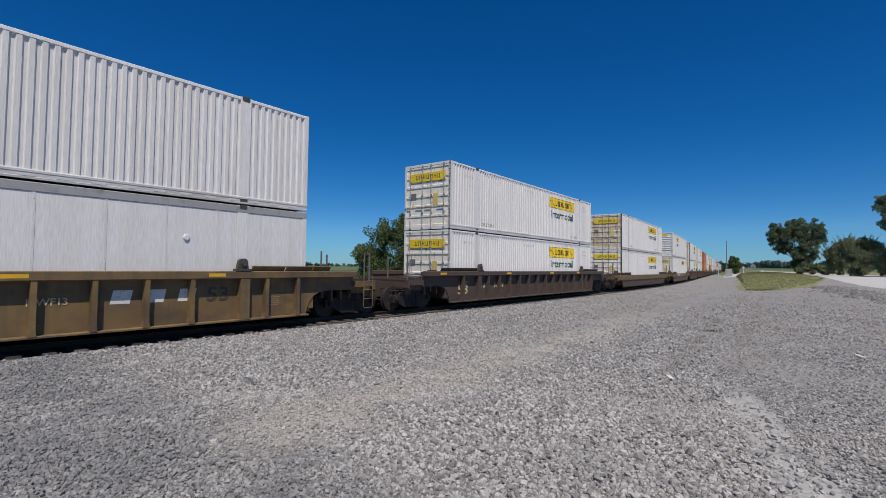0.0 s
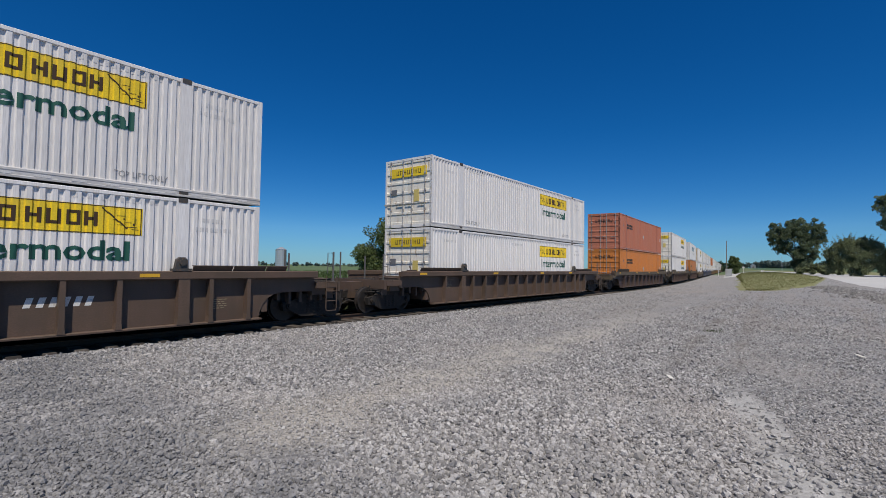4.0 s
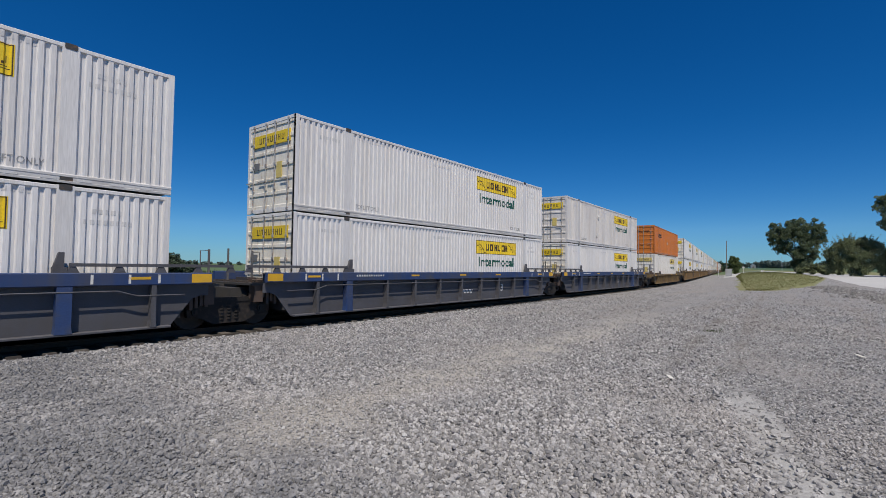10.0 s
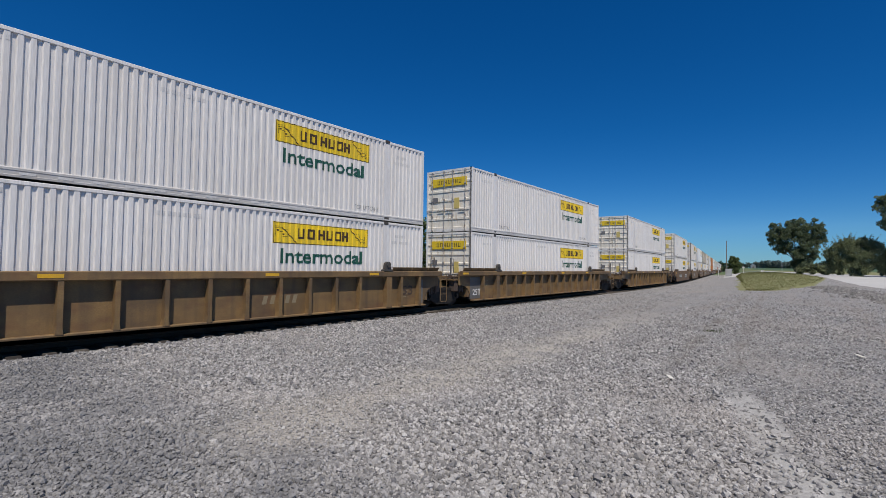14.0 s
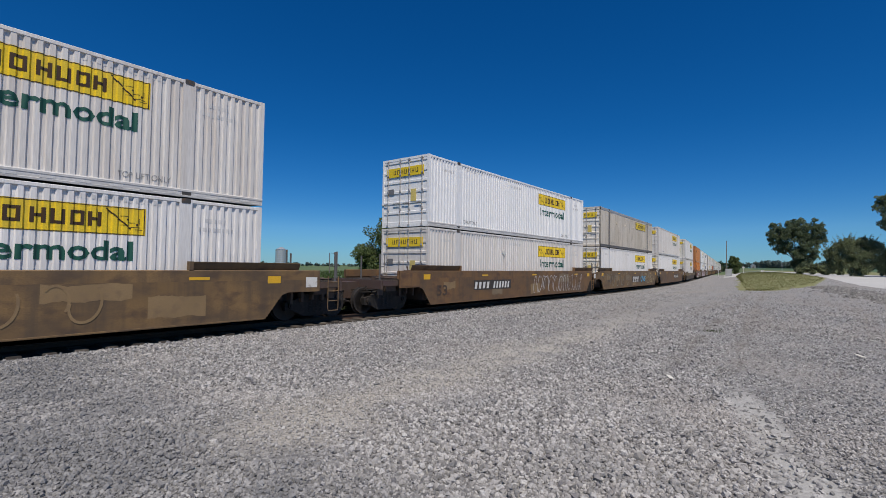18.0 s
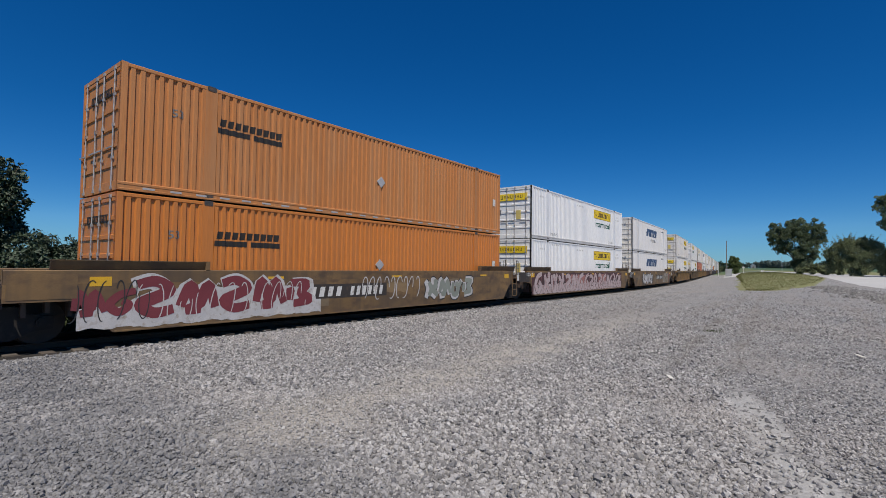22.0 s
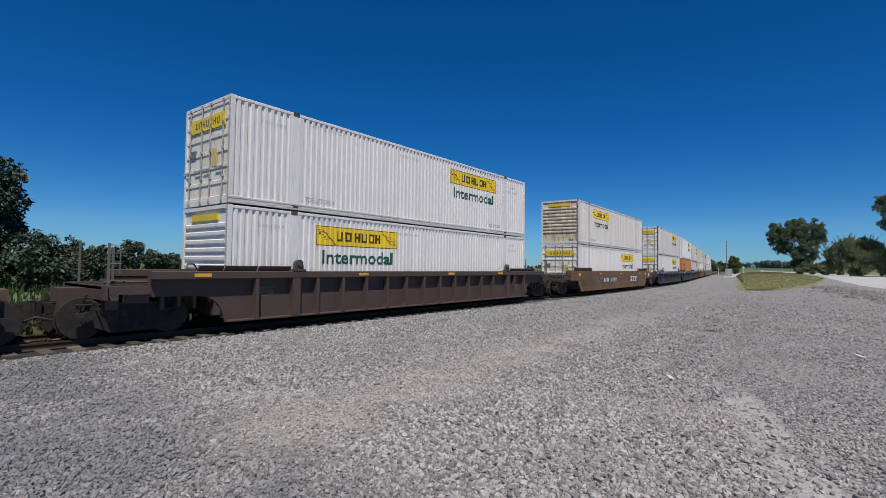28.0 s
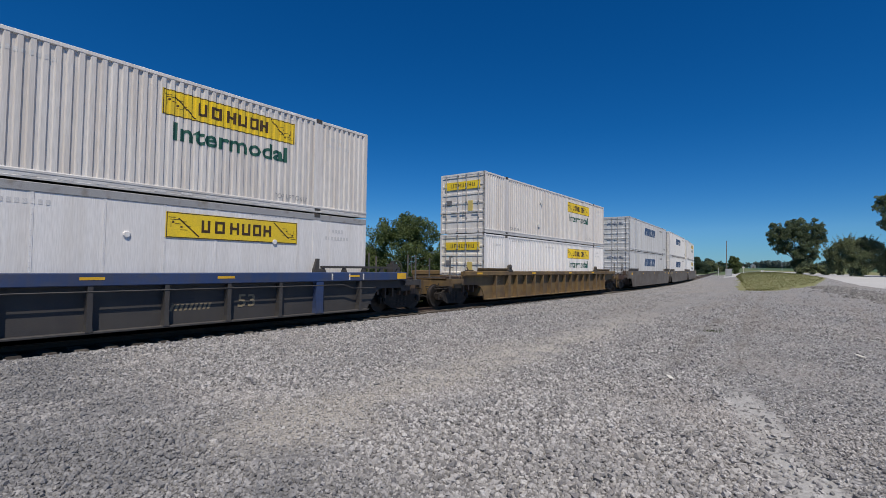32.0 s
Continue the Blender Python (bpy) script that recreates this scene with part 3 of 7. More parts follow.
def logo_border(kind, x0, ln):
    f = Form()
    lift = 0.014 if kind == "flat" else 0.0
    for z in (1.935, 2.525):
        skin(kind, x0 + 0.02, x0 + ln - 0.02, z, z + 0.018, 0.0065 + lift, form=f)
    skin(kind, x0 + 0.02, x0 + 0.04, 1.95, 2.53, 0.0065 + lift, form=f)
    skin(kind, x0 + ln - 0.04, x0 + ln - 0.02, 1.95, 2.53, 0.0065 + lift, form=f)
    if ln > 3:
        # scrolled ornaments in two opposite corners, each with its slanting flourish
        for turned in (False, True):
            place = (lambda u, v: (x0 + ln - u, 4.48 - v)) if turned else (lambda u, v: (x0 + u, v))
            for i in range(26):
                a, z = place(0.30 + i * 0.019, 2.40 - i * 0.0165)
                skin(kind, a - 0.017, a + 0.017, z - 0.014, z + 0.014, 0.0065 + lift, form=f)
            for u, v, w, h in ((0.14, 2.42, 0.16, 0.014), (0.20, 2.37, 0.20, 0.014), (0.17, 2.31, 0.05, 0.05), (0.28, 2.27, 0.12, 0.014), (0.36, 2.20, 0.05, 0.04), (0.44, 2.33, 0.10, 0.012), (0.42, 2.13, 0.16, 0.012), (0.54, 2.22, 0.08, 0.012), (0.12, 2.24, 0.012, 0.14)):
                a, z = place(u, v)
                skin(kind, a - w / 2, a + w / 2, z - h / 2, z + h / 2, 0.0067 + lift, form=f)
    return f


def small_bars(kind):
    f = Form()
    rows = [(-HALF + 0.9, 7, 2.35), (-HALF + 2.5, 12, 2.62), (HALF - 1.55, 5, 2.35), (HALF - 1.7, 8, 2.12), (-1.5, 9, 2.45), (HALF - 4.2, 14, 2.66)]
    for a, n, z in rows:
        for i in range(n):
            skin(kind, a + i * 0.12, a + i * 0.12 + 0.07, z, z + 0.1, 0.005, form=f)
    return f


def end_bars():
    """Plain open shapes of a logo across the doors."""
    f = Form()
    x0, x1 = -HALF - 0.006, -HALF + 0.02
    for i in range(7):
        y = -0.72 + i * 0.205
        f.box(x0, x1, y, y + 0.03, 2.22, 2.41)
        f.box(x0, x1, y + 0.1, y + 0.13, 2.22, 2.41)
        z = (2.22, 2.30, 2.385)[i % 3]
        f.box(x0, x1, y + 0.03, y + 0.1, z, z + 0.025)
    return f


# ---- well cars ----
FLOOR = 0.55                    # the lower container stands this high above the ground
OUT = 1.53                     # half width over the side sills
# style: sill top, sill bottom, pitch of the ribs (0: smooth side)
STYLES = dict(ribbed=(1.68, 1.48, 1.0), low=(1.36, 1.20, 1.0), thin=(1.64, 1.34, 1.5), banded=(1.64, 1.36, 1.5), smooth=(1.70, 1.40, 0), tapered=(1.36, 0.95, 0))


def reach(end):
    """How far sill, platform and coupler go beyond the container, and where the truck stands."""
    return dict(free=(1.85, 2.75, 3.7, 2.05), joint=(0.95, 1.25, 1.65, 1.65))[end]


def side_outline(style, left, right):
    top, bot, pitch = STYLES[style]
    a, b = reach(left)[0], reach(right)[0]
    under = 1.07
    if style in ("ribbed", "low"):
        arch = [(0.02, 0.37), (0.06, 0.56), (0.15, 0.76), (0.29, 0.92), (0.50, 1.03), (0.80, under)]
        return [(-HALF - a, under)] + [(-HALF - u, v) for u, v in reversed(arch)] + [(HALF + u, v) for u, v in arch] + [(HALF + b, under), (HALF + b, top - 0.02), (-HALF - a, top - 0.02)]
    return [(-HALF - a, under), (-HALF - 0.75, under), (-HALF - 0.55, 1.0), (-HALF - 0.05, 0.37), (HALF + 0.05, 0.37), (HALF + 0.55, 1.0), (HALF + 0.75, under), (HALF + b, under), (HALF + b, top - 0.02), (-HALF - a, top - 0.02)]


def taper_plate(left, right):
    """The lower side plate of a tapered car: it falls inwards."""
    f = Form()
    rows = [(-HALF - 1.2, 1.05), (-HALF - 0.75, 1.0), (-HALF - 0.05, 0.42), (HALF + 0.05, 0.42), (HALF + 0.75, 1.0), (HALF + 1.2, 1.05)]
    for x, z in rows:
        t = (0.95 - z) / 0.58 * 0.3
        for d in (0.0, 0.05):
            f.v += [(x, -OUT + 0.02 + d, 1.06), (x, -OUT + 0.05 + d + 0.20 * max(t, 0), z)]
    for i in range(len(rows) - 1):
        k = 4 * i
        f.f += [(k, k + 4, k + 5, k + 1), (k + 2, k + 3, k + 7, k + 6), (k + 1, k + 5, k + 7, k + 3), (k, k + 2, k + 6, k + 4)]
    f.f += [(0, 1, 3, 2), (4 * len(rows) - 4, 4 * len(rows) - 2, 4 * len(rows) - 1, 4 * len(rows) - 3)]
    return f


def stretch_of(left, right):
    return HALF + reach(left)[0], HALF + reach(right)[0]


def sill(style, left, right, side):
    top, bot, pitch = STYLES[style]
    a, b = stretch_of(left, right)
    f = Form()
    y0, y1 = sorted((side * OUT, side * (OUT - 0.13)))
    return f.bevelled(-a, b, y0, y1, bot, top, 0.02)


def rib(width, depth, bot):
    """A pressed post: wider at its foot."""
    return Form().prism([(-width / 2, bot), (width / 2, bot), (width / 2, 0.55), (width / 2 + 0.02, 0.40), (-width / 2 - 0.02, 0.40), (-width / 2, 0.55)], -OUT + 0.012, -OUT + 0.012 + depth)


def guard(top, s):
    """A raised plate along the sill at a car's end, leaning outwards at its top."""
    a, b = sorted((s * (HALF - 1.95), s * (HALF + 1.15)))
    f = Form().prism([(-OUT + 0.10, top - 0.005), (-OUT + 0.125, top - 0.005), (-OUT + 0.03, top + 0.2), (-OUT + 0.0, top + 0.2)], a, b, "x")
    f.box(a, b, -OUT + 0.0, -OUT + 0.13, top + 0.196, top + 0.21)
    c = s * (HALF - 1.95)
    f.box(c - 0.05, c + 0.05, -OUT + 0.0, -OUT + 0.14, top, top + 0.215)
    return f


def low_guard(top, s, u, v):
    """One length of the low leaning strip on the sill between the lift post and the car's end."""
    a, b = sorted((s * (HALF + u), s * (HALF + v)))
    y = -OUT
    return Form().prism([(y + 0.09, top - 0.004), (y + 0.12, top - 0.004), (y + 0.05, top + 0.125), (y + 0.12, top + 0.128), (y + 0.12, top + 0.14), (y + 0.005, top + 0.14), (y + 0.005, top + 0.125)], a, b, "x")


def open_guard(top, s):
    """A low open railing on the sill at a car's end, with a post at its inner end."""
    a, b = sorted((s * (HALF - 1.95), s * (HALF + 1.5)))
    f = Form().box(a, b, -OUT + 0.02, -OUT + 0.12, top + 0.13, top + 0.2)
    for i in range(5):
        x = a + 0.05 + (b - a - 0.1) * i / 4
        f.prism([(x - 0.12, top), (x + 0.12, top), (x + 0.05, top + 0.135), (x - 0.05, top + 0.135)], -OUT + 0.03, -OUT + 0.09)
    c = s * (HALF - 2.1)
    f.box(c - 0.13, c + 0.1, -OUT + 0.02, -OUT + 0.15, top, top + 0.12)
    f.prism([(c - 0.12, top + 0.12), (c + 0.06, top + 0.12), (c + 0.06, top + 0.42), (c - 0.03, top + 0.42)], -OUT + 0.05, -OUT + 0.14)
    return f


def guide(top, x):
    """A dark cast lug with a rounded eye that guides the container's lift post."""
    f = Form().prism([(x - 0.17, top), (x + 0.17, top), (x + 0.15, top + 0.10), (x + 0.13, top + 0.27), (x + 0.07, top + 0.33), (x - 0.05, top + 0.33), (x - 0.12, top + 0.27), (x - 0.15, top + 0.10)], -OUT + 0.02, -OUT + 0.13)
    f.tube([(x + 0.01, -OUT - 0.015, top + 0.2), (x + 0.01, -OUT + 0.02, top + 0.2)], 0.075, 10)
    f.box(x - 0.22, x + 0.22, -OUT - 0.008, -OUT + 0.15, top - 0.004, top + 0.06)
    return f


def rigging(end, s):
    """Levers, pipes, cross beams and brackets under and on the end deck."""
    sill_to, deck_to, knuckle, truck_at = reach(end)
    rng = random.Random(7 if s > 0 else 8)
    f = Form()
    x = lambda v: s * (HALF + v)
    f.tube([(x(0.4), -1.12, 1.22), (x(deck_to - 0.3), -1.12, 1.22), (x(deck_to - 0.1), -1.0, 1.05)], 0.03, 6)
    f.tube([(x(0.4), -0.86, 1.12), (x(deck_to - 0.2), -0.9, 1.16)], 0.024, 6)
    f.tube([(x(0.3), -0.75, 1.44), (x(deck_to - 0.15), -0.75, 1.44)], 0.022, 6)
    f.tube([(x(0.3), -1.15, 1.5), (x(deck_to * 0.7), -1.15, 1.42), (x(deck_to - 0.1), -1.1, 1.42)], 0.028, 6)
    for i in range(7):
        d = 0.35 + (deck_to - 0.5) * i / 6
        w, h = rng.uniform(0.05, 0.16), rng.uniform(0.06, 0.22)
        y = rng.uniform(-1.28, -0.5)
        f.box(x(d) - w, x(d) + w, y - 0.07, y + 0.07, 1.34, 1.34 + h)
        z = rng.uniform(0.8, 1.1)
        f.box(x(d) - 0.04, x(d) + 0.04, -1.2, -1.0, z - 0.12, 1.28)
    f.box(*sorted((x(deck_to - 0.35), x(deck_to - 0.1))), -1.25, -0.95, 0.82, 1.28)
    return f


def platform(end, s):
    sill_to, deck_to, knuckle, truck_at = reach(end)
    x = lambda v: s * (HALF + v)
    f = Form()
    f.box(*sorted((x(0.12), x(deck_to))), -1.3, 1.3, 1.28, 1.34)
    f.box(*sorted((x(0.05), x(knuckle - 0.45))), -0.33, 0.33, 0.70, 1.28)
    f.box(*sorted((x(0.12), x(0.3))), -1.31, 1.31, 0.55, 1.45)
    if end == "free":
        f.box(*sorted((x(truck_at - 0.25), x(truck_at + 0.25))), -1.30, 1.30, 0.95, 1.28)
        f.box(*sorted((x(deck_to - 0.08), x(deck_to))), -1.47, 1.47, 1.05, 1.36)
        f.box(*sorted((x(1.85), x(deck_to - 0.1))), -1.47, -1.38, 1.16, 1.34)
        f.box(*sorted((x(1.85), x(deck_to - 0.1))), 1.38, 1.47, 1.16, 1.34)
    else:
        f.box(*sorted((x(0.9), x(1.5))), -0.6, 0.6, 0.72, 1.2)
    return f


def coupler(s):
    x0 = s * (HALF + 3.2)
    f = Form()
    f.box(*sorted((x0, x0 + s * 0.35)), -0.11, 0.11, 0.72, 0.95)
    f.prism([(x0 + s * 0.30, -0.17), (x0 + s * 0.5, -0.20), (x0 + s * 0.56, -0.02), (x0 + s * 0.45, 0.03), (x0 + s * 0.5, 0.2), (x0 + s * 0.3, 0.18)], 0.68, 1.0, "z")
    f.tube([(x0 + s * 0.2, -0.28, 0.9), (x0 + s * 0.3, -0.30, 0.6), (x0 + s * 0.52, -0.28, 0.48)], 0.022, 6)
    return f


def hoses(s):
    x0 = s * (HALF + 2.75)
    f = Form()
    f.tube([(x0, -0.55, 1.1), (x0 + s * 0.18, -0.6, 0.8), (x0 + s * 0.45, -0.45, 0.58), (x0 + s * 0.8, -0.4, 0.62)], 0.025, 6)
    f.tube([(x0 - s * 0.05, -1.2, 0.95), (x0 + s * 0.25, -0.9, 0.93), (x0 + s * 0.5, -0.5, 0.93)], 0.018, 6)
    return f


def ladder(x, tall=0.55):
    """A side step of bent rod."""
    f = Form()
    f.tube([(x - 0.2, -OUT - 0.02, 1.36 + tall * 0.3), (x - 0.2, -OUT - 0.02, 0.52), (x - 0.17, -OUT - 0.02, 0.46), (x + 0.17, -OUT - 0.02, 0.46), (x + 0.2, -OUT - 0.02, 0.52), (x + 0.2, -OUT - 0.02, 1.36 + tall * 0.3)], 0.016, 6)
    for z in (0.76, 1.06, 1.34):
        f.tube([(x - 0.2, -OUT - 0.02, z), (x + 0.2, -OUT - 0.02, z)], 0.014, 6)
    return f


def handrail(x, y, tall, wide=0.0):
    f = Form().box(x - 0.022, x + 0.022, y - 0.022, y + 0.022, 1.3, 1.34 + tall)
    f.box(x - 0.06, x + 0.06, y - 0.05, y + 0.05, 1.335, 1.36)
    if wide:
        f.tube([(x, y, 1.3 + tall), (x + wide, y, 1.3 + tall), (x + wide, y, 1.42 + tall * 0.2)], 0.014, 6)
        f.tube([(x, y, 1.36 + tall * 0.5), (x + wide, y, 1.36 + tall * 0.5)], 0.014, 6)
    return f


def grating(end, s):
    """A walkway of cross bars on the end deck."""
    deck_to = reach(end)[1]
    f = Form()
    n = int((deck_to - 0.5) / 0.09)
    for i in range(n):
        x = s * (HALF + 0.45 + i * 0.09)
        f.box(x - 0.018, x + 0.018, -1.2, 1.2, 1.338, 1.372)
    for y in (-1.2, -0.4, 0.4, 1.2):
        f.box(*sorted((s * (HALF + 0.42), s * (HALF + deck_to - 0.06))), y - 0.015, y + 0.015, 1.336, 1.38)
    return f


def valve(s):
    """A brake valve with its two pots and pipes."""
    x = s * (HALF + 0.85)
    f = Form().box(x - 0.14, x + 0.14, -1.2, -0.92, 1.42, 1.72)
    f.tube([(x - 0.3, -1.06, 1.56), (x - 0.14, -1.06, 1.56)], 0.10, 10)
    f.tube([(x + 0.14, -1.06, 1.56), (x + 0.32, -1.06, 1.56)], 0.10, 10)
    f.tube([(x, -1.0, 1.72), (x + 0.05, -0.9, 1.85), (x + 0.3, -0.7, 1.85), (x + 0.6, -0.6, 1.45)], 0.02, 6)
    f.box(x - 0.05, x + 0.05, -1.1, -1.0, 1.34, 1.43)
    return f


def lever(s):
    """The uncoupling rod that crosses the car's end."""
    x = s * (HALF + 2.8)
    f = Form().tube([(x, -1.42, 0.75), (x + s * 0.04, -1.40, 1.0), (x + s * 0.04, -1.1, 1.02), (x + s * 0.3, -0.2, 1.0), (x + s * 0.55, -0.1, 0.98)], 0.018, 6)
    f.tube([(x + s * 0.1, -0.9, 1.15), (x + s * 0.22, -0.85, 0.72), (x + s * 0.55, -0.6, 0.6), (x + s * 0.9, -0.5, 0.7)], 0.028, 6)
    f.tube([(x + s * 0.05, 0.7, 1.1), (x + s * 0.2, 0.6, 0.7), (x + s * 0.7, 0.4, 0.62)], 0.025, 6)
    return f


def brake_stand(s):
    """A brake gear box on a post."""
    x = s * (HALF + 2.2)
    f = Form().box(x - 0.05, x + 0.05, -0.5, -0.4, 1.34, 2.05)
    f.box(x - 0.14, x + 0.14, -0.62, -0.30, 1.55, 1.95)
    return f


def brake_wheel(s):
    x = s * (HALF + 2.2) + 0.22
    ring = [(x, -0.46 + 0.27 * math.cos(a), 1.80 + 0.27 * math.sin(a)) for a in (2 * math.pi * i / 18 for i in range(19))]
    f = Form().tube(ring, 0.017, 6, False)
    for i in range(5):
        a = 2 * math.pi * i / 5
        f.tube([(x, -0.46, 1.80), (x, -0.46 + 0.27 * math.cos(a), 1.80 + 0.27 * math.sin(a))], 0.013, 5)
    f.tube([(x - 0.1, -0.46, 1.8), (x + 0.02, -0.46, 1.8)], 0.045, 8)
    return f


def brake_cylinder(s, z, y):
    """The reservoir and brake cylinder on a car's end deck."""
    x = s * (HALF + 1.2)
    f = Form().tube([(x - 0.55, y, z), (x - 0.50, y, z), (x + 0.1, y, z), (x + 0.14, y, z), (x + 0.14, y, z), (x + 0.5, y, z + 0.02), (x + 0.5, y, z + 0.02), (x + 0.62, y, z + 0.02)], [0.12, 0.19, 0.19, 0.15, 0.10, 0.10, 0.17, 0.15], 14)
    for d in (-0.35, -0.02):
        f.box(x + d - 0.05, x + d + 0.05, y - 0.14, y + 0.14, 1.33, z - 0.1)
    return f


def side_frame(y):
    """A cast truck side frame with its spring window."""
    s = 1 if y > 0 else -1
    f = Form()
    f.prism([(-1.08, 0.50), (-0.75, 0.46), (-0.42, 0.30), (0.42, 0.30), (0.75, 0.46), (1.08, 0.50), (1.10, 0.74), (0.72, 0.80), (0.48, 0.98), (-0.48, 0.98), (-0.72, 0.80), (-1.10, 0.74)], y - 0.07, y + 0.07)
    f.box(-0.56, 0.56, y - 0.09, y + 0.09, 0.86, 0.97)
    for x in (-0.89, 0.89):
        f.tube([(x, y - 0.1 * s, 0.635), (x, y + 0.13 * s, 0.635)], 0.105, 10)
        f.tube([(x, y + 0.13 * s, 0.635), (x, y + 0.16 * s, 0.635)], 0.06, 8)
    for x in (-0.2, 0.0, 0.2):
        for i in range(5):
            f.tube([(x, y + 0.02 * s, 0.40 + i * 0.085), (x, y + 0.02 * s, 0.44 + i * 0.085)], 0.085, 8)
    return f


def wheelset():
    """Two dished wheels on their axle, each with flange, tread, rim, plate and hub."""
    f = Form().tube([(0, -1.06, 0), (0, 1.06, 0)], 0.075, 10)
    for y in (-0.75, 0.75):
        s = 1 if y > 0 else -1
        prof = [(-0.075, 0.40), (-0.075, 0.485), (-0.045, 0.485), (-0.04, 0.458), (0.062, 0.452), (0.062, 0.375), (0.02, 0.36), (-0.012, 0.30), (-0.005, 0.20), (0.055, 0.155), (0.085, 0.15), (0.085, 0.08)]
        f.tube([(0, y + d * s, 0) for d, r in prof], [r for d, r in prof], 26)
        f.tube([(0, s * 1.03, 0), (0, s * 1.08, 0)], 0.10, 10)
        for i in range(3):
            a = 2 * math.pi * i / 3
            f.box(0.055 * math.cos(a) - 0.018, 0.055 * math.cos(a) + 0.018, *sorted((s * 1.08, s * 1.10)), 0.055 * math.sin(a) - 0.018, 0.055 * math.sin(a) + 0.018)
    return f


def truck_beam():
    f = Form().box(-0.2, 0.2, -0.95, 0.95, 0.58, 0.86)
    for x in (-1.0, 1.0):
        f.tube([(x * 0.42, -0.9, 0.5), (x * 0.42, 0.9, 0.5)], 0.05, 6)
        for y in (-0.75, 0.75):
            f.prism([(x * 0.38, 0.42), (x * 0.44, 0.40), (x * 0.46, 0.66), (x * 0.52, 0.80), (x * 0.38, 0.82)], y - 0.05, y + 0.05)
        f.tube([(x * 0.3, -0.5, 0.95), (x * 0.45, -0.6, 0.6), (x * 0.2, -0.7, 0.42)], 0.03, 6)
    f.tube([(-0.5, -0.82, 0.46), (0.5, -0.82, 0.40)], 0.025, 6)
    return f


WHEELS = []


def truck(car, x, centre_s):
    t = part("truck", shaped(("truck_beam",), truck_beam, TRUCK), car, "greasy dark cast steel truck", at=pose(x, 0, 0))
    for y in (-1.0, 1.0):
        part("side_frame", shaped(("side_frame", y), lambda: side_frame(y), TRUCK), t)
    for d in (-0.89, 0.89):
        w = part("wheelset", shaped(("wheelset",), wheelset, WHEEL), t, "worn steel wheelset", at=pose(d, 0, RAIL + 0.455))
        WHEELS.append((w, d, centre_s + x + d))


def curve_through(points, steps=5):
    """A smooth path through a few points."""
    out = []
    n = len(points)
    for i in range(n - 1):
        a, b = points[max(i - 1, 0)], points[i]
        c, d = points[i + 1], points[min(i + 2, n - 1)]
        for k in range(steps):
            t = k / steps
            out.append(tuple(0.5 * (2 * b[j] + (c[j] - a[j]) * t + (2 * a[j] - 5 * b[j] + 4 * c[j] - d[j]) * t * t + (3 * b[j] - a[j] - 3 * c[j] + d[j]) * t ** 3) for j in (0, 1)))
    return out + [points[-1]]


def ribbon(f, path, thick, y, ends=0.75, top=1.64):
    """A flat band of paint along a path, a little narrower at its ends."""
    k, n = len(f.v), len(path)
    for i, (px, pz) in enumerate(path):
        a, b = path[max(i - 1, 0)], path[min(i + 1, n - 1)]
        dx, dz = b[0] - a[0], b[1] - a[1]
        m = math.hypot(dx, dz) or 1
        w = thick * (ends + (1 - ends) * math.sin(math.pi * i / (n - 1)))
        ox, oz = -dz / m * w, dx / m * w
        f.v += [(px - ox, y - 0.00003 * i, min(max(pz - oz, 0.42), top)), (px + ox, y - 0.00003 * i, min(max(pz + oz, 0.42), top))]
    f.f += [(k + 2 * i, k + 2 * i + 2, k + 2 * i + 3, k + 2 * i + 1) for i in range(n - 1)]


# loops, hooks and zigzags in a unit square, the strokes of sprayed shapes
FLOURISH = [
    [[(0.05, 0.9), (0.5, 1.0), (0.85, 0.72), (0.5, 0.5), (0.12, 0.3), (0.45, 0.02), (0.95, 0.12)]],
    [[(0.1, 0.1), (0.1, 0.7), (0.4, 1.0), (0.65, 0.7), (0.45, 0.4), (0.7, 0.05), (1.0, 0.3)]],
    [[(0.0, 0.2), (0.25, 0.95), (0.5, 0.2), (0.75, 0.95), (1.0, 0.1)], [(0.15, 0.05), (0.6, 0.08)]],
    [[(0.95, 1.0), (0.4, 0.85), (0.08, 0.4), (0.45, 0.05), (0.8, 0.35), (0.5, 0.55)]],
    [[(0.1, 0.0), (0.35, 0.55), (0.15, 1.0)], [(0.35, 0.5), (0.95, 0.75)], [(0.4, 0.4), (0.9, 0.0)], [(0.6, 1.0), (0.95, 0.95)]],
    [[(0.1, 0.95), (0.2, 0.1), (0.6, 0.05), (0.7, 0.6), (0.95, 1.0)], [(0.45, 0.6), (0.48, 1.0)]],
    [[(0.2, 0.95), (0.85, 0.9), (0.55, 0.5), (0.9, 0.2), (0.2, 0.05)], [(0.1, 0.2), (0.15, 0.75)]],
]


def scrawl(seed, x0, x1, z0, z1, count, y, grow=0.0):
    """A row of thick sprayed flourishes."""
    rng = random.Random(seed)
    f = Form()
    w, h = (x1 - x0) / count, z1 - z0
    last = None
    for i in range(count):
        kind = rng.choice([q for q in range(len(FLOURISH)) if q != last])
        last = kind
        tilt, up = rng.uniform(-0.12, 0.12), rng.uniform(0.84, 1.0)
        for q, stroke in enumerate(FLOURISH[kind]):
            pts = [(x0 + w * (i + 0.06 + 0.88 * u) + tilt * (v - 0.5) * h, z0 + h * (0.1 + 0.8 * v * up)) for u, v in stroke]
            ribbon(f, curve_through(pts) if len(pts) > 2 else curve_through([pts[0], tuple((a + b) / 2 + 0.02 for a, b in zip(*pts)), pts[1]]), min(0.15 * h, 0.15 * w) + grow / 2, y - 0.0004 * q)
    return f


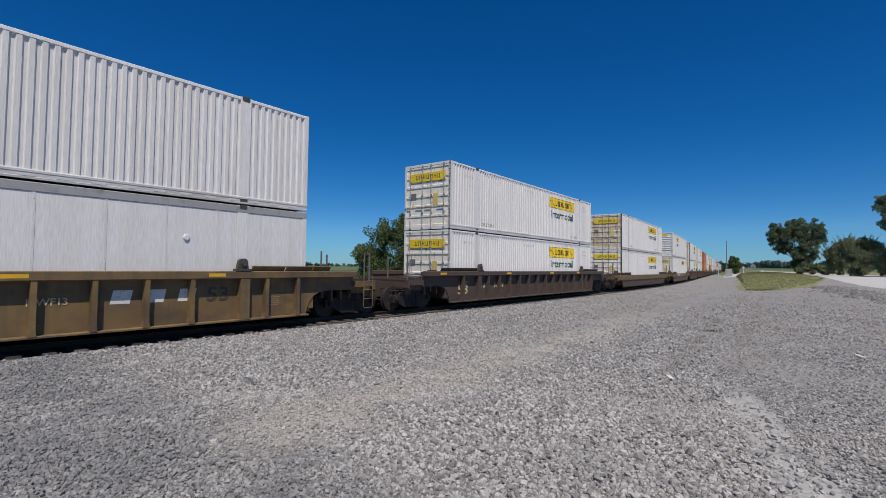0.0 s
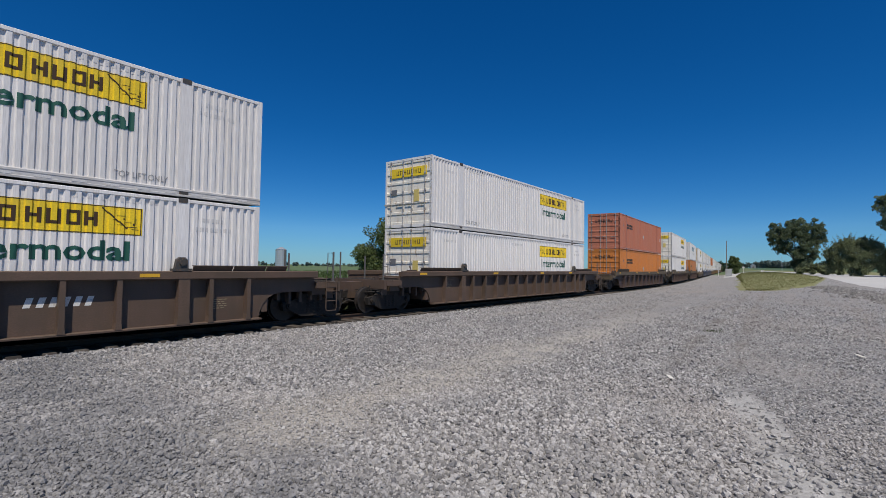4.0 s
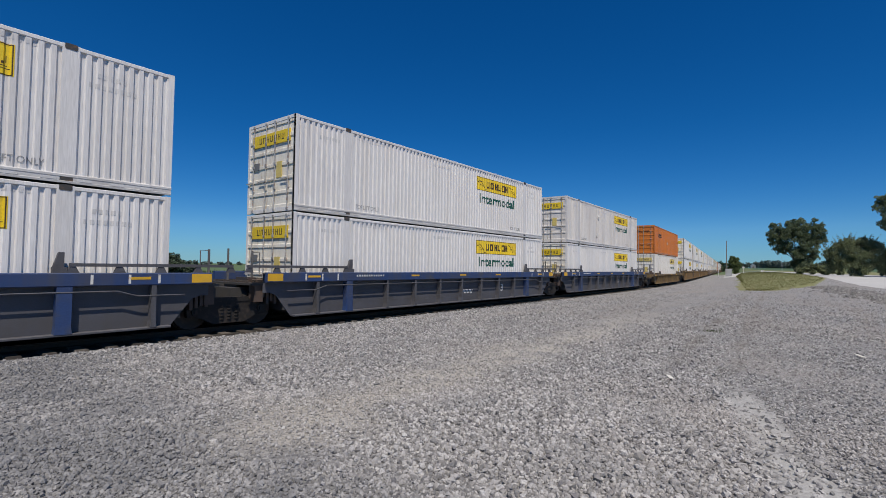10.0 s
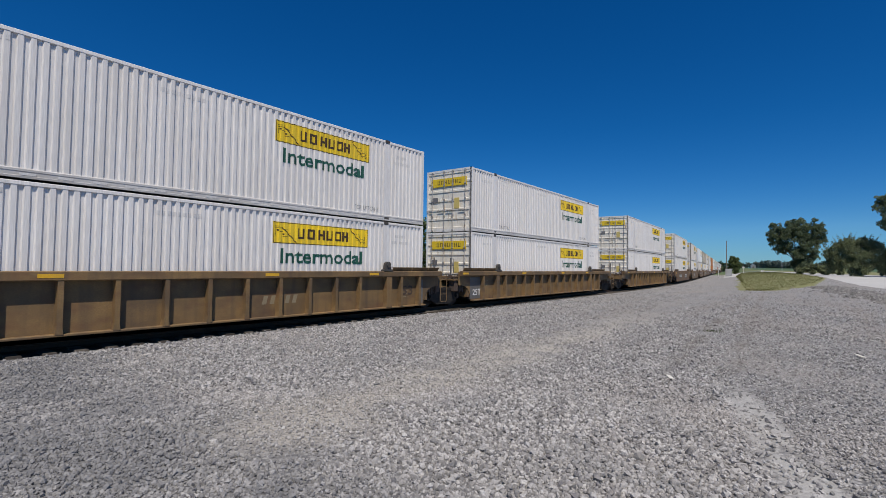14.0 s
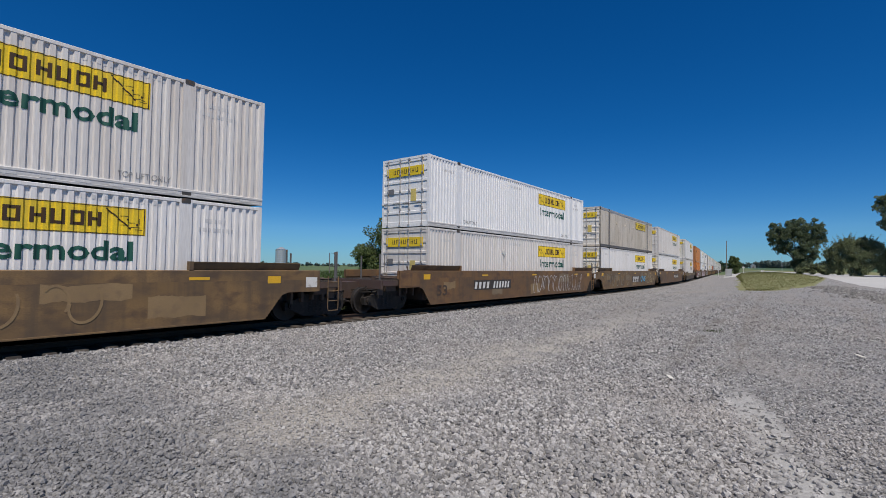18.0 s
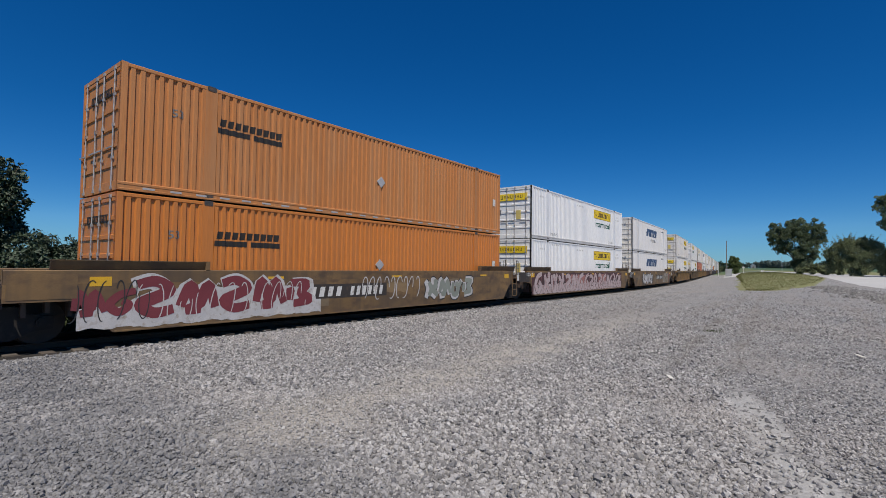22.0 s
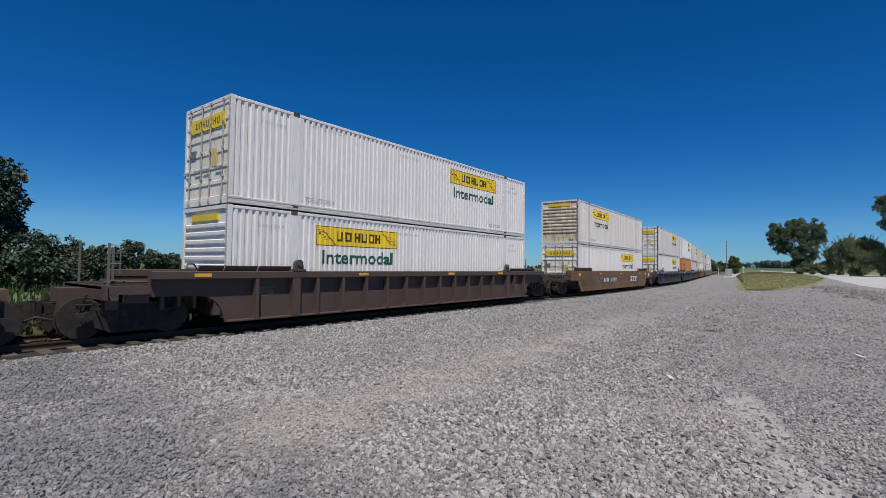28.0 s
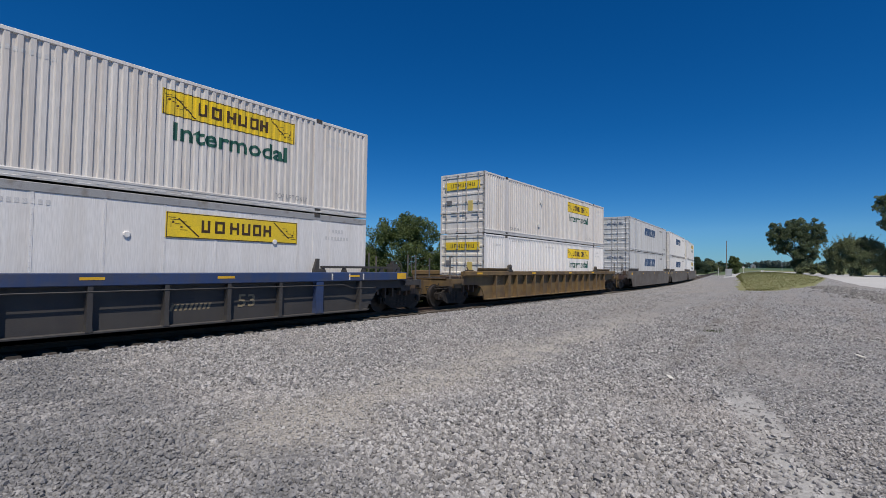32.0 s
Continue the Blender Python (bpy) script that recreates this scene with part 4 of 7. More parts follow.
def strokes(seed, x0, x1, z0, z1, count, y, thick=0.022):
    """Curled lines of spray paint."""
    rng = random.Random(seed)
    f = Form()
    w = (x1 - x0) / count
    for i in range(count):
        cx, cz = x0 + w * (i + 0.5), (z0 + z1) / 2
        a0, turn = rng.uniform(0, 6.28), rng.choice((-1, 1)) * rng.uniform(2.2, 5.2)
        path = [(cx + w * 0.55 * (0.5 + 0.5 * k / 14) * math.cos(a0 + turn * k / 14), cz + (z1 - z0) * 0.48 * math.sin(a0 + turn * k / 14 + 0.4)) for k in range(15)]
        ribbon(f, path, thick, y - 0.0002 * (i % 5))
    return f


def patch(seed, x0, x1, z0, z1, y):
    """A rolled-on patch of paint with an uneven edge."""
    rng = random.Random(seed)
    n = max(int((x1 - x0) / 0.07), 6)
    lo = [(x0 + (x1 - x0) * i / n, z0 + rng.uniform(-0.012, 0.012) + 0.02 * math.sin(i * 0.7 + seed)) for i in range(n + 1)]
    hi = [(x, z1 + rng.uniform(-0.015, 0.015) + 0.025 * math.sin(x * 5 + seed)) for x, z in lo]
    f = Form()
    f.v = [(x, y, min(max(z, 0.42), 1.66)) for x, z in lo] + [(x, y, min(max(z, 0.42), 1.66)) for x, z in hi]
    f.f = [(i, i + 1, n + 2 + i, n + 1 + i) for i in range(n)]
    return f


def flat_text(text, x, z, width, tall, y, bold=0.015):
    me = lettering(text, width, tall, bold)
    co = np.empty(len(me.vertices) * 3)
    me.vertices.foreach_get("co", co)
    co = co.reshape(-1, 3)
    co += np.array((x, y, z))
    me.vertices.foreach_set("co", co.ravel())
    me.update()
    return me


def bars(x0, x1, z0, z1, count, y, lean=0.06):
    """Plain bars in place of a number or a name."""
    f = Form()
    w = (x1 - x0) / count
    for i in range(count):
        a = x0 + i * w
        f.prism([(a, z0), (a + w * 0.55, z0), (a + w * 0.55 + lean, z1), (a + lean, z1)], y, y + 0.004)
    return f


def striped(x0, x1, z0, z1, y):
    """Three slanted blocks of level stripes under a full top bar."""
    f = Form()
    w, lean = (x1 - x0) / 3, 0.16
    for i in range(3):
        for lo, hi, a, b in ((0.80, 1.0, 0.0, 0.92), (0.60, 0.72, 0.10, 0.84), (0.42, 0.53, 0.16, 0.78), (0.24, 0.35, 0.16, 0.78), (0.0, 0.16, 0.06, 0.86)):
            p, q = x0 + w * (i + a), x0 + w * (i + b)
            f.prism([(p + lean * lo, z0 + (z1 - z0) * lo), (q + lean * lo, z0 + (z1 - z0) * lo), (q + lean * hi, z0 + (z1 - z0) * hi), (p + lean * hi, z0 + (z1 - z0) * hi)], y, y + 0.004)
    return f


def lines_block(x, z, y):
    """Rows of writing too small to read."""
    f = Form()
    rng = random.Random(3)
    for i in range(5):
        a = x
        while a < x + 0.42:
            w = rng.uniform(0.04, 0.12)
            f.box(a, a + w, y - 0.004, y, z + i * 0.055, z + i * 0.055 + 0.02)
            a += w + 0.03
    return f


def well_car(spec, s):
    style, paint, left, right = spec["style"], HULL[spec["paint"]], spec["ends"][0], spec["ends"][1]
    lower = HULL[spec.get("lower", spec["paint"])]
    top, bot, pitch = STYLES[style]
    ends = (left, right)
    car = thing("well_car", spec["label"], "railcar", "well cars of the train", m=car_pose(s))
    part("side_sill", shaped(("sill", style, ends, -1), lambda: sill(style, left, right, -1), paint), car)
    part("side_sill", shaped(("sill", style, ends, 1), lambda: sill(style, left, right, 1), paint), car)
    outline = side_outline(style, left, right)
    depth = -OUT + (0.195 if pitch else 0.0005)
    if style == "tapered":
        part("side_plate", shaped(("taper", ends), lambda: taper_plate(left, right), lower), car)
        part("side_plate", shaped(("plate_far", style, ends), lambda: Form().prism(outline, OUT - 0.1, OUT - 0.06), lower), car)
    else:
        part("side_plate", shaped(("plate", style, ends), lambda: Form().prism(outline, depth, depth + 0.03), lower), car)
        part("side_plate", shaped(("plate_far", style, ends), lambda: Form().prism(outline, OUT - 0.1, OUT - 0.06), lower), car)
    part("bottom_flange", shaped(("flange", style), lambda: Form().bevelled(-HALF - 0.02, HALF + 0.02, -OUT + (0.02 if pitch else 0.12 if style == "tapered" else -0.004), -OUT + 0.24, 0.36, 0.41, 0.01), lower), car)
    if pitch:
        x, k = -HALF + 0.78, 0
        while x < HALF:
            big = abs(abs(x) - 6.05) < pitch * 0.51 and style not in ("low", "thin")
            at = math.copysign(6.05, x) if big else x
            part("rib", shaped(("rib", style, big), lambda: rib(0.26 if big else 0.1, 0.185, bot + 0.01), paint if big and style == "banded" else lower), car, at=pose(at, 0, 0))
            x += pitch
        if style in ("thin", "banded"):
            part("side_pipe", shaped(("side_pipe", style), lambda: Form().tube([(-HALF - 0.3, -OUT + 0.02, 1.12), (-HALF + 0.7, -OUT + 0.02, 1.12), (-HALF + 1.1, -OUT + 0.02, 1.24), (HALF - 1.1, -OUT + 0.02, 1.24), (HALF - 0.7, -OUT + 0.02, 1.12), (HALF + 0.3, -OUT + 0.02, 1.12)], 0.018, 6), lower), car)
    part("well_floor", shaped(("well_floor",), lambda: Form().box(-HALF - 0.1, HALF + 0.1, -1.31, 1.31, 0.46, FLOOR - 0.004), TRUCK), car)
    for e, sgn in ((left, -1), (right, 1)):
        part("end_deck", shaped(("deck", e, sgn), lambda: platform(e, sgn), HULL["slate"] if style == "banded" else HULL["maroon"] if style == "smooth" else paint), car)
        if style == "banded":
            part("guard_rail", shaped(("open_guard", sgn), lambda: open_guard(top, sgn), lower), car, "dark open guard railing")
        elif style in ("ribbed", "low"):
            part("container_guide", shaped(("guide", style, sgn), lambda: guide(top, sgn * 5.98), STEEL), car, "dark cast container guide")
            for u, v in ((-1.82, -0.82), (-0.78, 0.12), (0.16, 0.78)):
                part("guard_strip", shaped(("low_guard", style, sgn, u), lambda: low_guard(top, sgn, u, v), paint), car)
        else:
            part("guard_strip", shaped(("guard", style, sgn), lambda: guard(top, sgn), lower if style == "tapered" else paint), car)
        part("deck_grating", shaped(("grating", sgn, e), lambda: grating(e, sgn), GRATE), car, "dark walkway grating")["kind"] = "stuff"
        if e == "free":
            part("uncoupling_lever", shaped(("lever", sgn), lambda: lever(sgn), TRUCK), car)
            if sgn < 0:
                part("brake_valve", shaped(("valve", sgn), lambda: valve(sgn), GUIDE), car, "dark brake valve")
        part("brake_rigging", shaped(("rigging", sgn, e), lambda: rigging(e, sgn), GUIDE), car, "dark brown pipes and levers")["kind"] = "stuff"
        if sgn > 0 and style in ("ribbed", "smooth"):
            part("side_step", shaped(("ladder", sgn, e), lambda: ladder(sgn * (HALF + (2.35 if e == "free" else 1.05))), paint), car)
        for k, (dx, y, tall) in enumerate(((2.62, -1.28, 0.95), (2.5, 1.2, 1.05), (2.05, 0.3, 0.9)) if e == "free" else ((1.1, -1.0, 0.9), (0.8, 0.9, 1.0))):
            part("handrail", shaped(("handrail", sgn, e, k), lambda: handrail(sgn * (HALF + dx), y, tall, -0.22 * sgn if k == 0 else 0.0), DARKTRIM if spec.get("darkrail", True) else paint), car)
        if e == "free":
            part("coupler", shaped(("coupler", sgn), lambda: coupler(sgn), TRUCK), car)
            part("air_hose", shaped(("hoses", sgn), lambda: hoses(sgn), TRUCK), car)
            truck(car, sgn * (HALF + reach(e)[3]), s)
        elif sgn > 0:
            truck(car, HALF + reach(e)[3], s)
    if right == "free":
        if spec.get("tank"):
            part("brake_cylinder", shaped(("brake_cylinder", style == "smooth"), lambda: brake_cylinder(1, 1.98 if style == "smooth" else 1.56, -0.95 if style == "smooth" else -0.6), paint), car)
        if spec.get("tank") or style == "banded":
            part("brake_stand", shaped(("brake_stand",), lambda: brake_stand(1), lower), car)
            part("brake_wheel", shaped(("brake_wheel",), lambda: brake_wheel(1), lower), car)
    # paint on the side
    y = (-OUT + 0.1945 if pitch else -OUT - 0.0006)
    if style == "smooth":
        part("warning_plate", shaped(("plate_a",), lambda: Form().box(-HALF - 0.5, -HALF - 0.1, y - 0.002, y + 0.01, 1.36, 1.56), PLATE), car, "yellow warning plate")
        for i, x in enumerate((-HALF + 3.6, 0.4, HALF - 2.0)):
            part("warning_plate", shaped(("plate_b", i), lambda: Form().box(x, x + 0.5, y - 0.002, y + 0.01, 1.46, 1.53), PLATE), car)
        part("warning_plate", shaped(("plate_c",), lambda: Form().box(HALF + 0.1, HALF + 0.5, y - 0.002, y + 0.01, 1.34, 1.54), PLATE), car, "yellow warning plate")
        part("stencil", shaped(("bars_c",), lambda: Form().box(HALF + 1.35, HALF + 1.75, y - 0.002, y + 0.01, 1.2, 1.5).box(HALF + 1.4, HALF + 1.7, y - 0.003, y + 0.01, 1.27, 1.43), STENCIL), car)
        part("corner_sheet", shaped(("corner_sheet",), lambda: Form().box(-HALF - 1.8, -HALF - 0.7, y - 0.006, y + 0.01, 1.12, 1.62), BOARD if any(k[0] == "125 T" for k in spec["marks"]) else lower), car)
    if style == "banded":
        part("warning_plate", shaped(("plate_d", left), lambda: Form().box(-HALF - reach(left)[0] + 0.02, -HALF - reach(left)[0] + 0.5, -OUT - 0.004, -OUT + 0.02, 1.40, 1.61), PLATE), car, "yellow warning plate")
        part("warning_plate", shaped(("plate_e", right), lambda: Form().box(HALF + reach(right)[0] - 0.5, HALF + reach(right)[0] - 0.02, -OUT - 0.004, -OUT + 0.02, 1.40, 1.61), PLATE), car, "yellow warning plate")
        for i, x in enumerate((-HALF + 0.4, -HALF + 5.0, 0.0, HALF - 5.2, HALF - 0.9)):
            part("warning_plate", shaped(("plate_f", i), lambda: Form().box(x, x + 0.45, -OUT - 0.004, -OUT + 0.02, 1.49, 1.55), PLATE), car)
        part("stencil_block", shaped(("band_bars",), lambda: bars(-HALF + 2.3, -HALF + 3.6, 1.5, 1.56, 12, -OUT - 0.003, 0.0), STENCIL), car)
        for i, x in enumerate((-HALF + 0.3, -HALF + 0.9, -HALF + 1.5, HALF - 1.6, HALF - 0.9, HALF - 0.3)):
            part("stencil", shaped(("mark", i), lambda: Form().box(x, x + 0.05, -OUT - 0.004, -OUT + 0.02, 1.40, 1.60), STENCIL), car)
    if style in ("ribbed", "thin", "low"):
        for i, x in enumerate((-HALF - 0.9, -HALF + 4.4, 1.2, HALF - 3.0)):
            part("warning_plate", shaped(("plate_g", i, style), lambda: Form().box(x, x + 0.42, -OUT - 0.004, -OUT + 0.02, top - 0.14, top - 0.06), PLATE), car)
    if style not in ("banded", "smooth", "tapered"):
        for i, (x, z) in enumerate(((HALF - 1.35, 0.72), (-HALF + 0.9, 1.0))):
            part("stencil_block", shaped(("lines_block", style, i), lambda: lines_block(x, z, y), DIMSTENCIL), car, "small rows of white stencil")["kind"] = "stuff"
    for mark in spec.get("marks", ()):
        what, x, z, w, h, mat = mark[:6]
        yy = y - 0.0022
        if what == "stripes":
            me = shaped(("stripes", x, z, w, h), lambda: striped(x - HALF, x - HALF + w, z, z + h, yy), mat)
            part("car_number", me, car, "plain striped bars of a mark")
        elif what == "bars":
            me = shaped(("bars", x, z, w, h, mark[6]), lambda: bars(x - HALF, x - HALF + w, z, z + h, mark[6], yy), mat)
            part("car_number", me, car, "plain bars of a car number")
        elif what == "board":
            part("number_board", shaped(("board", x, z, w, h), lambda: Form().box(x - HALF, x - HALF + w, y - 0.002, y + 0.01, z, z + h), mat), car, "dark number board")
        elif what == "shape":
            me = shaped(("shape", x, z, w, h, mark[6], mark[8], mark[9], style), lambda: scrawl(mark[6], x - HALF, x - HALF + w, z, z + h, mark[7], yy - 0.001 - 0.4 * mark[8], mark[9]), mat)
            part("graffiti", me, car, "sprayed graffiti shapes")["kind"] = "stuff"
            if mark[8] == 0.0:
                edge = shaped(("edge", x, z, w, h, mark[6], mark[9], style), lambda: scrawl(mark[6], x - HALF, x - HALF + w, z, z + h, mark[7], yy + 0.0003, mark[9] + 0.10), SPRAY_K)
                part("graffiti", edge, car, "black sprayed outlines")["kind"] = "stuff"
        elif what == "patch":
            part("cover_patch", shaped(("patch", x, z, w, h, mark[6]), lambda: patch(mark[6], x - HALF, x - HALF + w, z, z + h, yy + 0.0012 - (mark[7] if len(mark) > 7 else 0.0)), mat), car, "uneven patch of cover paint")
        elif what == "lines":
            me = shaped(("lines", x, z, w, h, mark[6], style), lambda: strokes(mark[6], x - HALF, x - HALF + w, z, z + h, mark[7], yy - 0.0045, mark[8]), mat)
            part("graffiti", me, car, "sprayed graffiti lines")["kind"] = "stuff"
        else:
            me = shaped(("text", what, x, z, w, h, style), lambda: flat_text(what, x - HALF, z, w, h, yy - 0.007), mat)
            part("stencil", me, car, "painted " + what)
    return car


# ---- the train ----
def box_spec(label, side="fine", paint=None, logo="yellow", **more):
    return dict(label=label, side=side, paint=paint or WHITE, logo=logo, **more)


W1 = box_spec("white corrugated shipping container with yellow logo panel")
W2 = box_spec("off-white corrugated shipping container with yellow logo panel", paint=WARM, placards=True)
W3 = box_spec("weathered white corrugated shipping container with faded yellow logo panel", paint=DIRTY, sheet=PALE_YELLOW)
W4 = box_spec("bright white corrugated shipping container with yellow logo panel", paint=BRIGHT)
W5 = box_spec("white corrugated shipping container with rust-streaked doors", door=RUSTDOOR)
PLAIN = box_spec("plain white corrugated shipping container without logo", logo="none")
FLAT = box_spec("smooth white riveted shipping container with yellow logo panel", side="flat", small="none")
FLATPLAIN = box_spec("smooth white riveted shipping container without logo", side="flat", logo="none")
HALFLOGO = box_spec("white corrugated shipping container with half a logo panel", small="half", flip=True, shift=1.5)
FLIP = box_spec("white corrugated shipping container with louvred end wall", flip=True)
FLIPD = box_spec("off-white corrugated shipping container with rust-stained louvred end", flip=True, paint=WARM, door=RUSTDOOR)
FADE = box_spec("white corrugated shipping container with faded yellow panel", sheet=PALE_YELLOW, small="none")
TANB = box_spec("dusty tan smooth-sided shipping container with dark trim", side="flat", paint=TANBOX, small="none", darktrim=True, door=DIRTY)
SW = box_spec("white broad-corrugated shipping container with navy logo bars", side="broad", logo="navy", word2=True, door=DIRTY)
SW2 = box_spec("white broad-corrugated shipping container with navy logo", side="broad", logo="navy", door=DIRTY)
SWG = box_spec("grey-white broad-corrugated shipping container with navy logo bars", side="broad", logo="navy", paint=GREYBOX, door=GREYBOX)
OR = box_spec("orange corrugated shipping container with dark logo bars", paint=ORANGE, logo="orange")
ORD = box_spec("deep orange corrugated shipping container with dark logo bars", paint=DEEP_ORANGE, logo="orange")
ORF = box_spec("faded red-orange corrugated shipping container with dark logo", paint=FADED_ORANGE, logo="orange")
ORT = box_spec("faded tan-orange corrugated shipping container with dark logo", paint=TAN_ORANGE, logo="orange")
ORR = box_spec("orange ribbed shipping container with dark logo bars", side="rib", paint=ORANGE, logo="orange", shift=0.6, post=POSTTAN)
LOOKS = dict(yellowtan="yellow-tan", tan="tan", rust="rusty orange-brown", dirty="dirty olive-tan", brown="brown", maroon="dark maroon", rose="grey-brown", olive="olive-brown", blue="blue and slate-grey", ash="ash-grey")


def car_spec(style, paint, ends="ff", lower=None, marks=(), **more):
    kinds = dict(ribbed="ribbed sides", low="low ribbed sides", thin="thin-ribbed sides", banded="blue sill band", smooth="smooth sides", tapered="tapered lower sides")
    grim = " and graffiti" if any(m[0] in ("shape", "lines") for m in marks) else ""
    d = dict(style=style, paint=paint, ends=tuple({"f": "free", "j": "joint"}[c] for c in ends), marks=marks, label=f"{LOOKS[paint]} well car with {kinds[style]}{grim}" + ("" if grim else ", on the track"))
    if lower:
        d["lower"] = lower
    d.update(more)
    return d


def fifty(mat, x=0.0):
    return ("53", x, 0.68, 0.75, 0.42, mat)


